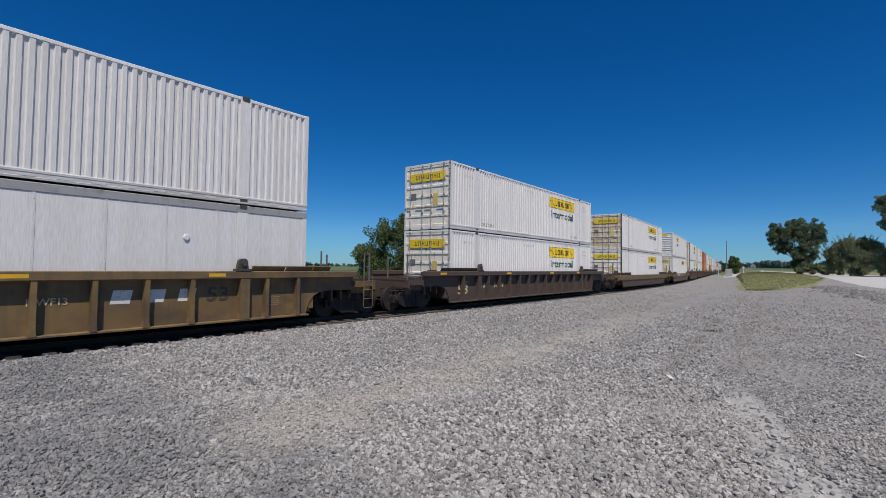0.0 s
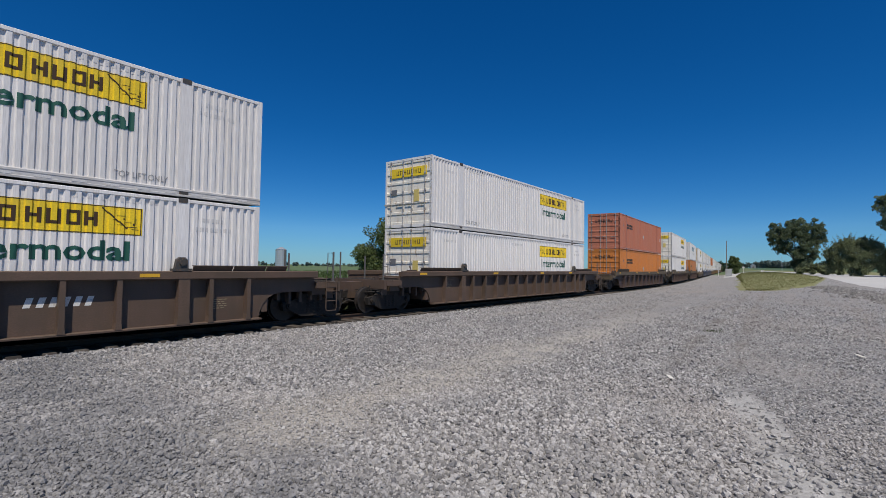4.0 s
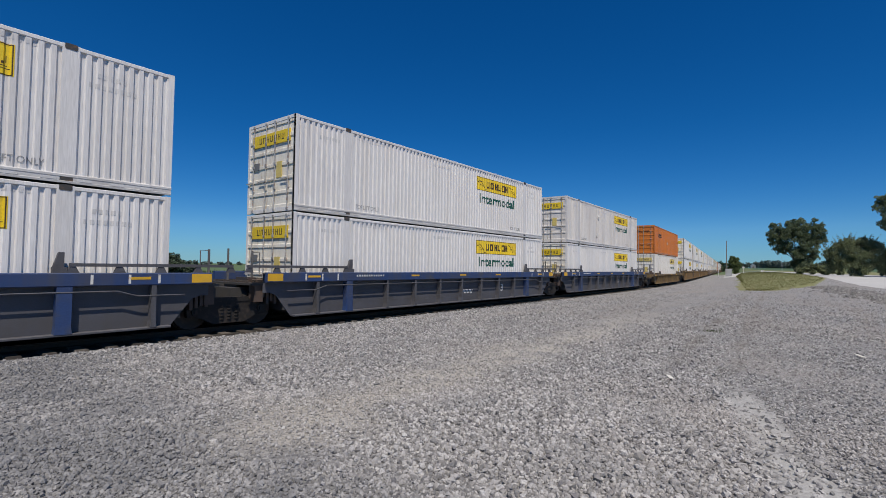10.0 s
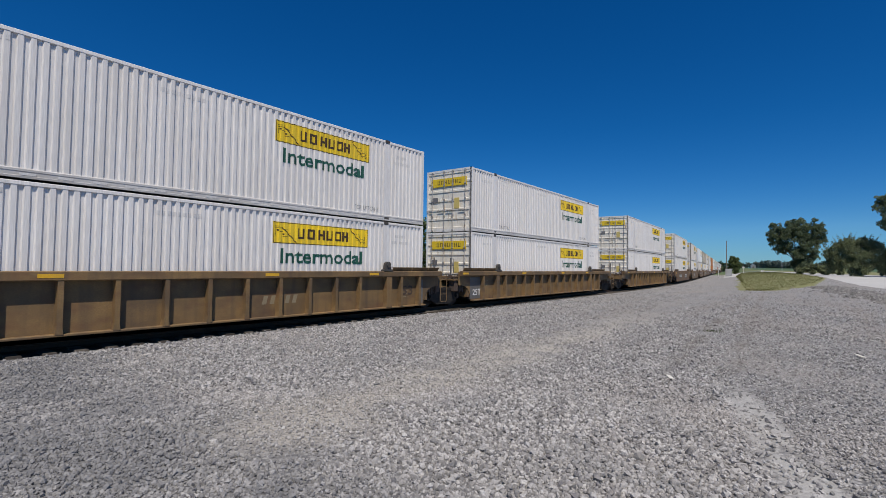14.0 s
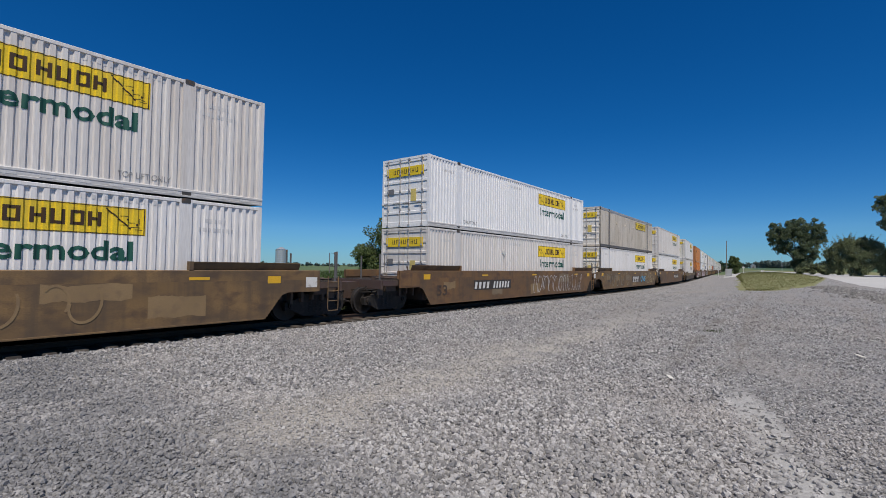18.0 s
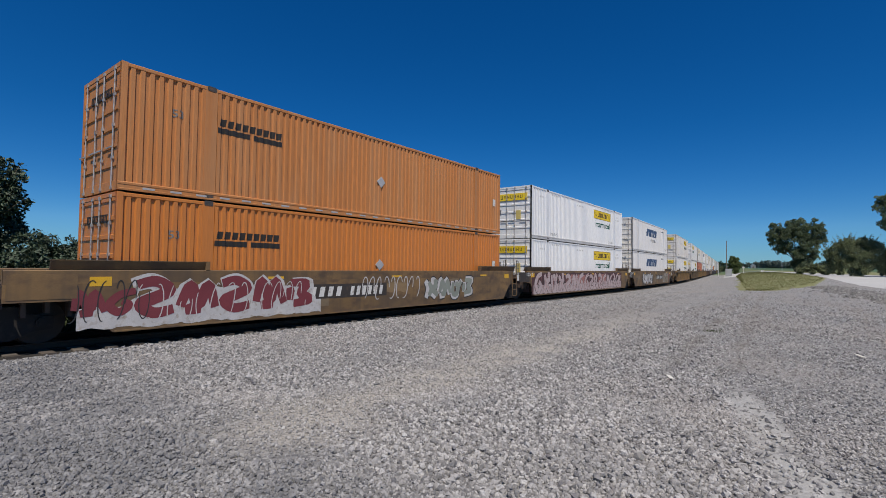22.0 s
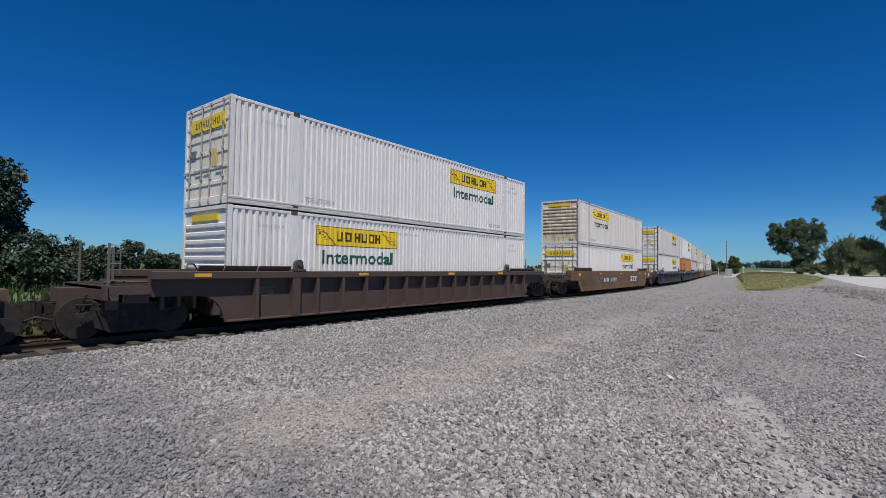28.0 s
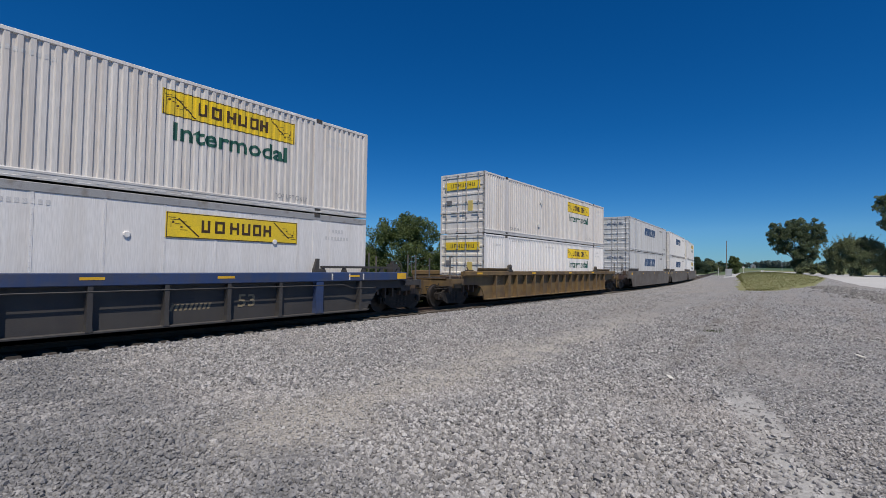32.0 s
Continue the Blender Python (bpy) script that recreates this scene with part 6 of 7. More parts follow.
ROADSTONE = material("pale_gravel_road", (0.47, 0.465, 0.455), 0.9, scale=0.6, fine=14, bump=0.3, spread=0.1, grime=(0.42, 0.40, 0.37), grime_amount=0.4)
SILVER = material("galvanised_steel", (0.50, 0.52, 0.54), 0.4, 0.5, scale=2, fine=20, stretch=(1, 1, 0.1))
POLEWOOD = material("grey_pole_timber", (0.18, 0.16, 0.14), 0.85, scale=4, fine=30, stretch=(1, 1, 0.1))
CABINET = material("silver_grey_cabinet_paint", (0.36, 0.37, 0.37), 0.5, scale=2, fine=20, grime=(0.25, 0.24, 0.22), grime_amount=0.3)
PAPER = material("pale_scrap", (0.6, 0.58, 0.52), 0.8, scale=20)


def leafy(m, share=0.5):
    """Lets part of the light through the leaves of a material."""
    n, l = m.node_tree.nodes, m.node_tree.links
    bsdf = n["Principled BSDF"]
    through_leaf, both = n.new("ShaderNodeBsdfTranslucent"), n.new("ShaderNodeMixShader")
    l.new(bsdf.inputs["Base Color"].links[0].from_socket, through_leaf.inputs["Color"])
    both.inputs[0].default_value = share
    l.new(bsdf.outputs[0], both.inputs[1])
    l.new(through_leaf.outputs[0], both.inputs[2])
    l.new(both.outputs[0], n["Material Output"].inputs["Surface"])


for m in (LEAF, LEAF2, LEAF3, FARGREEN, GRASS, CROP):
    leafy(m)


def steps(lo, hi, fine_lo, fine_hi, fine, grow=1.22):
    xs, x, d = [], fine_lo, fine
    while x < fine_hi:
        xs.append(x)
        x += fine
    while x < hi:
        xs.append(x)
        d *= grow
        x += d
    xs.append(hi)
    x, d = fine_lo, fine
    while x > lo:
        d *= grow
        x -= d
        xs.insert(0, max(x, lo))
    return xs


def ground_sheet():
    xs, ys = steps(-2500, 4000, -6, 60, 1.0, 1.16), steps(-2500, 4000, -14, 24, 1.0, 1.16)
    f = Form()
    f.v = [(x, y, height(x, y)) for x in xs for y in ys]
    n = len(ys)
    f.f = [(i * n + j, (i + 1) * n + j, (i + 1) * n + j + 1, i * n + j + 1) for i in range(len(xs) - 1) for j in range(n - 1)]
    return f.mesh("ground", True)


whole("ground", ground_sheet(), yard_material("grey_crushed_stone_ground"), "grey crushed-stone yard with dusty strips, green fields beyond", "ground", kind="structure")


def fan(edge_a, edge_b, name, mat, label, category, lift=0.03, rows=10, rough=0.0):
    """A draped sheet between two edges given by a few corners."""
    def along(edge, k):
        ps = [Vector(p) for p in edge]
        ls = [0.0]
        for a, b in zip(ps, ps[1:]):
            ls.append(ls[-1] + (b - a).length)
        d = k * ls[-1]
        for i in range(len(ps) - 1):
            if d <= ls[i + 1] + 1e-6:
                return ps[i].lerp(ps[i + 1], (d - ls[i]) / (ls[i + 1] - ls[i]))
        return ps[-1]
    f = Form()
    n = 40
    for i in range(n + 1):
        a, b = along(edge_a, i / n), along(edge_b, i / n)
        for j in range(rows + 1):
            p = a.lerp(b, j / rows)
            if rough and j in (0, rows):
                p = p + Vector((noise.noise((p.x * 0.3, p.y * 0.9, 4)), noise.noise((p.x * 0.3, p.y * 0.9, 8)))) * rough
            edge = 0.0 if j in (0, rows) or i in (0, n) else 1.0
            f.v.append((p.x, p.y, height(p.x, p.y) - 0.02 + (lift + 0.02) * edge))
    for i in range(n):
        for j in range(rows):
            k = i * (rows + 1) + j
            f.f.append((k, k + 1, k + rows + 2, k + rows + 1))
    return whole(name, f.mesh(name, True), mat, label, category, kind="structure")


fan([(48, 3.7), (84, 7.6), (130, 13.2), (170, 16.5)], [(52, 0.6), (68, -1.9), (102, -3.6), (160, 5.0)], "grass_island", GRASSBED, "patch of short dry grass between yard and road", "grass patch", 0.12, 12, 1.2)
fan([(30, -13), (62, -7.6), (75, -5.1), (105, -3.0), (160, 4.0), (260, 22)], [(70, -40), (110, -26), (125, -17), (140, -9), (180, 3.5), (262, 24)], "road", ROADSTONE, "pale gravel road past the grass patch", "road", 0.04, 10, 0.5)
fan([(60, -60), (118, -27), (142, -9.5), (182, 3.8), (262, 26)], [(200, -120), (230, -60), (250, -30), (280, 0), (320, 32)], "verge", GRASSBED, "rough green verge beyond the gravel road", "grass verge", 0.05, 10, 1.5)

fan([(225, -90), (235, -20), (250, 12), (268, 23)], [(560, -200), (580, -40), (590, 20), (600, 50)], "field", FIELD, "level green bean field beyond the verge", "field", 0.3, 16, 0.0)
fan([(126, 15.4), (150, 18.6), (178, 22.6), (215, 27.0)], [(128, 10.6), (150, 12.4), (180, 17.0), (216, 24.0)], "gravel_apron", ROADSTONE, "pale gravel apron round the signal cabinet", "gravel apron", 0.03, 8, 0.6)


GOLD = (1 + 5 ** 0.5) / 2
ROUND = (np.array([(-1, GOLD, 0), (1, GOLD, 0), (-1, -GOLD, 0), (1, -GOLD, 0), (0, -1, GOLD), (0, 1, GOLD), (0, -1, -GOLD), (0, 1, -GOLD), (GOLD, 0, -1), (GOLD, 0, 1), (-GOLD, 0, -1), (-GOLD, 0, 1)]) / 1.902, np.array([(0, 11, 5), (0, 5, 1), (0, 1, 7), (0, 7, 10), (0, 10, 11), (1, 5, 9), (5, 11, 4), (11, 10, 2), (10, 7, 6), (7, 1, 8), (3, 9, 4), (3, 4, 2), (3, 2, 6), (3, 6, 8), (3, 8, 9), (4, 9, 5), (2, 4, 11), (6, 2, 10), (8, 6, 7), (9, 8, 1)]))
SHARP = (np.array([(1, 0, 0), (-1, 0, 0), (0, 1, 0), (0, -1, 0), (0, 0, 1), (0, 0, -1)]) * 1.12, np.array([(0, 2, 4), (2, 1, 4), (1, 3, 4), (3, 0, 4), (2, 0, 5), (1, 2, 5), (3, 1, 5), (0, 3, 5)]))


def broken(places, sizes, body, seed):
    """Corners and faces of angular stones, each an uneven broken block, partly sunk."""
    rng = np.random.default_rng(seed)
    corners, tri = body
    n, c = len(places), len(corners)
    q = rng.normal(size=(n, 4))
    q /= np.linalg.norm(q, axis=1)[:, None]
    w, x, y, z = q.T
    rot = np.stack([np.stack([1 - 2 * (y * y + z * z), 2 * (x * y - z * w), 2 * (x * z + y * w)], 1), np.stack([2 * (x * y + z * w), 1 - 2 * (x * x + z * z), 2 * (y * z - x * w)], 1), np.stack([2 * (x * z - y * w), 2 * (y * z + x * w), 1 - 2 * (x * x + y * y)], 1)], 1)
    shape = (corners[None] * rng.uniform(0.72, 1.22, (n, c, 1)) + rng.uniform(-0.16, 0.16, (n, c, 3))) * np.stack([rng.uniform(0.9, 1.35, n), rng.uniform(0.7, 1.05, n), rng.uniform(0.6, 0.95, n)], 1)[:, None]
    co = np.einsum("nij,nkj->nki", rot, shape) * sizes[:, None, None] + places[:, None]
    return co.reshape(-1, 3), (tri[None] + c * np.arange(n)[:, None, None]).reshape(-1, 3)


def rocks(name, heaps, mat, label, category, kind="stuff"):
    """One mesh of loose stones from heaps of (places, sizes, body, seed)."""
    co, tri, at = [], [], 0
    for heap in heaps:
        v, f = broken(*heap)
        co.append(v)
        tri.append(f + at)
        at += len(v)
    co, tri = np.concatenate(co), np.concatenate(tri)
    me = bpy.data.meshes.new(name)
    me.vertices.add(len(co))
    me.vertices.foreach_set("co", co.astype(np.float32).ravel())
    me.loops.add(len(tri) * 3)
    me.loops.foreach_set("vertex_index", tri.astype(np.int32).ravel())
    me.polygons.add(len(tri))
    me.polygons.foreach_set("loop_start", np.arange(0, len(tri) * 3, 3, dtype=np.int32))
    me.polygons.foreach_set("loop_total", np.full(len(tri), 3, dtype=np.int32))
    me.update(calc_edges=True)
    me.polygons.foreach_set("use_smooth", [False] * len(me.polygons))
    return whole(name, me, mat, label, category, kind=kind)


def strewn(count, r0, r1, lo, hi, seed, half=50, fade=True):
    """Places and sizes of stones in a ring round the standpoint, on the side that is looked at."""
    rng = np.random.default_rng(seed)
    r = r0 + (r1 - r0) * (1 - np.sqrt(1 - rng.uniform(0, 1, count))) if fade else np.sqrt(rng.uniform(r0 * r0, r1 * r1, count))
    a = YAW + rng.uniform(-radians(half), radians(half), count)
    x, y = EYE.x + r * np.cos(a), EYE.y + r * np.sin(a)
    sz = lo + (hi - lo) * rng.beta(1.3, 3.0, count)
    wob = np.array([noise.noise((u * 0.6, v * 0.6, 0)) for u, v in zip(x, y)])
    rut = (np.abs(y - (0.287 * x - 2.70) + 0.15 * wob) < 0.27) & (x < 6.0) & (x > -1)
    lane = (np.abs(y - (2.85 + 0.03 * x) + 0.8 * wob) < 0.7) & (x > -0.5)
    fine = (y < 0.287 * x - 2.95 + 0.3 * wob) & (x < 14)
    sz = sz * np.where(x + wob < 0.2, 1.02, 1.2) * np.where(lane, 0.75, 1.0) * np.where(fine, 0.72, 1.0)
    keep = (y < side_far(x) - 1.49) & (y > -4.4 - 0.12 * x) & (rng.uniform(size=count) > 0.8 * rut) & (rng.uniform(size=count) > 0.45 * lane) & (rng.uniform(size=count) > 0.35 * fine)
    x, y, sz = x[keep], y[keep], sz[keep]
    z = np.array([height(u, v) for u, v in zip(x, y)]) + sz * rng.uniform(-0.1, 0.85, len(sz))
    return np.stack([x, y, z], 1), sz


def side_far(x):
    return np.array([side_y(u) for u in x])


near_bed = strewn(62000, 2.2, 7.5, 0.008, 0.036, 1, 50, False)
mid_bed, far_bed, last_bed = strewn(92000, 6.5, 21.0, 0.012, 0.036, 2), strewn(40000, 12.0, 44.0, 0.02, 0.046, 3), strewn(14000, 24.0, 90.0, 0.022, 0.05, 5)
back_bed = strewn(12000, 0.2, 9.0, 0.014, 0.046, 6, 180, False)
rocks("gravel", [(*near_bed, ROUND, 41), (*mid_bed, SHARP, 42), (*far_bed, SHARP, 43), (*last_bed, SHARP, 44), (*back_bed, SHARP, 45)], STONE, "loose grey crushed limestone over the yard", "gravel")
rng = np.random.default_rng(9)
heap = np.stack([rng.uniform(-15, 16, 5200), rng.normal(0, 0.8, 5200)], 1)
heap_x, heap_y = 50 + heap[:, 0], -5.0 + heap[:, 1] + 0.12 * heap[:, 0] + 0.5 * np.sin(heap[:, 0] * 0.7)
heap_z = np.array([height(u, v) + 0.07 * math.exp(-h * h) for u, v, h in zip(heap_x, heap_y, heap[:, 1])])
rocks("rubble", [(np.stack([heap_x, heap_y, heap_z], 1), rng.uniform(0.03, 0.13, 5200), SHARP, 10)], DARKSTONE, "low bank of dark rubble beside the road", "rubble")
rocks("stone", [(np.array([(1.91, -0.71, 0.03)]), np.array([0.062]), ROUND, 12)], DARKSTONE, "single dark fist-sized stone on the gravel", "stone", "")
for x, y, w in ((5.79, -0.12, 0.11), (10.77, -2.82, 0.16)):
    scrap = Form().prism([(-w, -0.03), (-0.02, -0.045), (w, -0.02), (w * 0.9, 0.03), (0.01, 0.04), (-w * 0.8, 0.03)], 0.0, 0.012, "z")
    whole("litter", scrap.mesh("litter"), PAPER, "pale flat scrap lying on gravel", "litter", m=pose(x, y, height(x, y) + 0.05, 4, -5, 30))

# ---- track ----
line = thing("railway_track", "railway track of timber ties and steel rails", "track", kind="structure")


def rail_form(off):
    """A flat-bottomed rail swept along the track."""
    f = Form()
    prof = [(-0.07, 0.03), (0.07, 0.03), (0.07, 0.045), (0.012, 0.06), (0.012, 0.135), (0.036, 0.15), (0.036, RAIL), (-0.036, RAIL), (-0.036, 0.15), (-0.012, 0.135), (-0.012, 0.06), (-0.07, 0.045)]
    ss = [-80, -40, 0, 10] + [20 + 5 * i for i in range(13)] + [120, 200, 400, 900]
    n = len(prof)
    for s in ss:
        p, a = track(s)
        nx, ny = -math.sin(a), math.cos(a)
        f.v += [(p.x + nx * (off + u), p.y + ny * (off + u), z) for u, z in prof]
    for i in range(len(ss) - 1):
        f.f += [(i * n + j, i * n + (j + 1) % n, (i + 1) * n + (j + 1) % n, (i + 1) * n + j) for j in range(n)]
    return f


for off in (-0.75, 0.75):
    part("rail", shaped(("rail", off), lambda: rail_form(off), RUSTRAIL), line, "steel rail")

# bed strip whose colour carries the shade under the cars
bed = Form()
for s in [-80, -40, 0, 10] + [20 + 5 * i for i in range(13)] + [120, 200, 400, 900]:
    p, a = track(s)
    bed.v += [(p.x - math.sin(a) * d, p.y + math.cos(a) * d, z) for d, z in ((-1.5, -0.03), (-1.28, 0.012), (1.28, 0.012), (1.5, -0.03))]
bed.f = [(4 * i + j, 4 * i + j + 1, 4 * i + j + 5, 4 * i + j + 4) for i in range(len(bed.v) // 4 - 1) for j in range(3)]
part("ballast_bed", shaped(("ballast_bed",), lambda: bed, SHADEBED), line, "ballast between the ties, darkened with the train's shade")

# ---- trees and growth ----
def crown(seed, lumps, leaves, leaf, droop=0.3):
    """Many small bent leaf sprays in and around uneven lumps (x, y, z, radius)."""
    rng = np.random.default_rng(seed)
    lumps = np.array(lumps)
    sub, rad = [], []
    for cx, cy, cz, r in lumps:
        for i in range(44):
            d = rng.normal(size=3)
            d /= np.linalg.norm(d)
            sub.append((cx, cy, cz) + d * r * rng.uniform(0.2, 1.0) ** 0.6 * np.array([1, 1, 0.9]))
            rad.append(r * rng.uniform(0.13, 0.36))
    sub, rad = np.array(sub), np.array(rad)
    pick = rng.choice(len(sub), leaves, p=rad ** 2 / (rad ** 2).sum())
    d = rng.normal(size=(leaves, 3))
    d /= np.linalg.norm(d, axis=1)[:, None]
    c = sub[pick] + d * (rad[pick] * rng.uniform(0.3, 1.1, leaves) ** 0.6)[:, None]
    c[:, 2] = np.maximum(c[:, 2], 0.15)
    u = rng.normal(size=(leaves, 3)) + d * 0.6
    u[:, 2] -= droop
    u /= np.linalg.norm(u, axis=1)[:, None]
    w = np.cross(u, rng.normal(size=(leaves, 3)))
    w /= np.linalg.norm(w, axis=1)[:, None]
    nrm = np.cross(u, w)
    k = leaf * rng.uniform(0.6, 1.5, leaves)[:, None]
    co = np.stack([c - u * k, c + w * k * 0.55 + nrm * k * 0.18, c + u * k, c - w * k * 0.55 + nrm * k * 0.18], 1)
    me = bpy.data.meshes.new("crown")
    me.vertices.add(leaves * 4)
    me.vertices.foreach_set("co", co.astype(np.float32).ravel())
    faces = (np.array([0, 1, 2, 0, 2, 3])[None] + 4 * np.arange(leaves)[:, None]).astype(np.int32).ravel()
    me.loops.add(len(faces))
    me.loops.foreach_set("vertex_index", faces)
    me.polygons.add(leaves * 2)
    me.polygons.foreach_set("loop_start", np.arange(0, len(faces), 3, dtype=np.int32))
    me.polygons.foreach_set("loop_total", np.full(leaves * 2, 3, dtype=np.int32))
    me.update(calc_edges=True)
    me.polygons.foreach_set("use_smooth", [False] * len(me.polygons))
    return me


def tree(name, x, y, lumps, trunk_h, trunk_r, leaves, leaf, mat, seed, label, category="tree", z=None):
    ob = thing(name, label, category, m=pose(x, y, height(x, y) - 0.05 if z is None else z))
    rng = random.Random(seed)
    f = Form()
    f.tube([(0, 0, -0.2), (0.02, 0, 0.3), (rng.uniform(-0.1, 0.1), 0, trunk_h * 0.5), (rng.uniform(-0.2, 0.2), rng.uniform(-0.2, 0.2), trunk_h)], [trunk_r * 1.5, trunk_r * 1.1, trunk_r, trunk_r * 0.8], 9)
    for cx, cy, cz, r in lumps:
        mid = (cx * 0.45, cy * 0.45, trunk_h + (cz - trunk_h) * 0.45)
        f.tube([(0, 0, trunk_h * 0.85), mid, (cx, cy, cz)], [trunk_r * 0.4, trunk_r * 0.2, trunk_r * 0.06], 6)
        for i in range(3):
            t = (cx + rng.uniform(-1, 1) * r, cy + rng.uniform(-1, 1) * r, cz + rng.uniform(-0.4, 0.9) * r)
            f.tube([mid, ((mid[0] + t[0]) / 2, (mid[1] + t[1]) / 2, (mid[2] + t[2]) / 2 + 0.1), t], [trunk_r * 0.16, trunk_r * 0.09, trunk_r * 0.03], 5)
    trunk = f.mesh("trunk", True)
    trunk.materials.append(BARK)
    part("trunk", trunk, ob, "grey-brown trunk and limbs")
    me = crown(seed, lumps, leaves, leaf)
    me.materials.append(mat)
    part("crown", me, ob, "leafy crown")
    return ob


BIG = [(0, 0.3, 10.0, 3.2), (0.5, -2.6, 10.1, 2.6), (-0.5, 3.4, 10.0, 2.4), (0, 4.9, 8.4, 1.6), (0, 4.2, 6.3, 1.2), (0.3, 2.6, 6.8, 1.8), (0, -0.6, 12.6, 1.7), (0.4, 1.4, 12.7, 1.4), (0, -3.6, 12.2, 1.7), (0.5, -4.1, 8.2, 1.7), (0, -2.0, 6.4, 2.3), (-0.4, 0.0, 5.0, 2.1), (0.2, -1.2, 3.2, 1.8), (0, -0.4, 1.7, 1.4), (0.4, 0.8, 2.6, 1.1), (0, 4.6, 11.9, 1.5), (-0.3, 5.7, 10.2, 1.0), (0.3, -4.8, 10.4, 1.1), (0.2, -3.2, 4.4, 1.2)]
tree("broadleaf_tree", 146.9, 1.6, BIG, 3.4, 0.34, 80000, 0.115, LEAF, 3, "tall broadleaf tree with dense crown hanging to the ground")
bush = tree("spreading_bush", 116.9, -8.1, [(0, 0, 4.2, 2.3), (0, 2.4, 3.4, 1.9), (0, -2.4, 3.9, 2.0), (1, 3.8, 2.2, 1.4), (1, -3.9, 2.4, 1.5), (0, -1.2, 6.2, 1.5), (0, 1.2, 6.0, 1.6), (0, 2.6, 5.4, 1.2), (0, -3.0, 5.6, 1.1), (0, 0, 1.8, 2.2), (0, -4.6, 4.0, 1.3), (0, 3.9, 4.2, 1.2)], 1.5, 0.2, 52000, 0.095, LEAF2, 5, "large spreading olive-green bush on the verge", "bush")
tree("broadleaf_tree", 115.0, -16.6, [(0, 0, 12.5, 3.8), (0, 4.0, 12.6, 2.0), (0, 3.6, 10.2, 1.8), (0, 4.6, 14.2, 1.3), (1, -1, 15.0, 2.8), (0, -4, 13, 3), (0, 1.5, 9.0, 2.2)], 5.5, 0.45, 20000, 0.2, LEAF, 6, "tall broadleaf tree with open crown")
tree("low_bush", 119.0, -14.6, [(0, 0, 1.8, 1.9), (0, -2.4, 2.2, 1.9), (0, 2.2, 1.3, 1.2), (0, -4.6, 2.6, 2.0)], 0.6, 0.1, 9000, 0.15, LEAF, 17, "dark low bush at the road's edge", "bush")
tree("low_bush", 130.0, -1.2, [(0, 0, 1.4, 1.4), (0, 2.2, 0.9, 1.0), (0, -2.4, 1.2, 1.3), (0, -4.5, 1.0, 1.2)], 0.6, 0.1, 5000, 0.2, LEAF2, 7, "low scrubby bush below the tall tree", "bush")
tree("broadleaf_tree", 46.5, 31.5, [(0, 0, 4.6, 2.6), (1.9, -2.1, 4.2, 2.4), (-1.8, 1.9, 4.0, 2.3), (0.8, -1.0, 6.2, 1.8), (-1.0, 1.1, 6.0, 1.9), (0, 0, 2.2, 2.6), (2.4, -2.7, 2.2, 2.0)], 1.4, 0.25, 26000, 0.115, LEAF3, 18, "bushy green tree beside its taller neighbour")
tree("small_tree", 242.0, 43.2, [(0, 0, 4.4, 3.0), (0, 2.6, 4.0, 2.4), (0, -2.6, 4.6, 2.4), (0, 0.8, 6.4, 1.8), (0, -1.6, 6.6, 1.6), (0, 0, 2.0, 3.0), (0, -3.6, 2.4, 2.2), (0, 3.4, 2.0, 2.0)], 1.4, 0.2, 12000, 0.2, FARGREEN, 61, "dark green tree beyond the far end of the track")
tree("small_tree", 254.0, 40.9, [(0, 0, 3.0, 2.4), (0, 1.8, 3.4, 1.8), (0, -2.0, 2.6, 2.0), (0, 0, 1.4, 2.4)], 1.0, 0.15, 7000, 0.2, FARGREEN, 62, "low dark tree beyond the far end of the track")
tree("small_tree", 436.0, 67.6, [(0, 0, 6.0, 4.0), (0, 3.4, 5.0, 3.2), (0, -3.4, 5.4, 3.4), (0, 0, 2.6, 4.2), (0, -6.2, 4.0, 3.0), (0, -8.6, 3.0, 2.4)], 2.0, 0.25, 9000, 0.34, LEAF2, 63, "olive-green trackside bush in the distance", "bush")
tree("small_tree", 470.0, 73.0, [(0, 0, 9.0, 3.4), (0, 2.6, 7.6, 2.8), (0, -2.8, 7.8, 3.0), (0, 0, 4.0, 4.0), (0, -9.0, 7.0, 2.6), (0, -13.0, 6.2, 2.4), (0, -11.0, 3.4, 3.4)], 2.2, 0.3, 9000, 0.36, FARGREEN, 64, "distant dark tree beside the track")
tree("broadleaf_tree", 41.2, 38.4, [(0, 0, 4.6, 2.7), (2.6, -2.8, 4.0, 2.4), (-2.4, 2.6, 4.4, 2.5), (1.0, -1.4, 6.6, 2.0), (-1.2, 1.2, 6.4, 2.0), (4.4, -4.2, 2.6, 2.0), (-3.3, 3.4, 3.0, 1.9), (0.2, 0.3, 7.3, 1.4), (0, 0, 1.8, 2.6), (2.8, -2.8, 1.8, 2.2), (-2.4, 2.6, 1.7, 2.2)], 1.6, 0.28, 46000, 0.11, LEAF3, 8, "bushy light-green tree beyond the railway track")
tree("broadleaf_tree", 2.4, 39.3, [(0, 0, 5.2, 2.4), (1.5, 0, 3.6, 1.7), (-2.4, 0, 5.0, 2.6), (0.9, 0, 7.2, 1.5), (-1.2, 0, 7.8, 1.5), (1.3, 0, 5.8, 1.2), (0.4, 0, 2.4, 1.6)], 2.0, 0.25, 20000, 0.12, DARKLEAF, 9, "leafy tree behind the railway track")
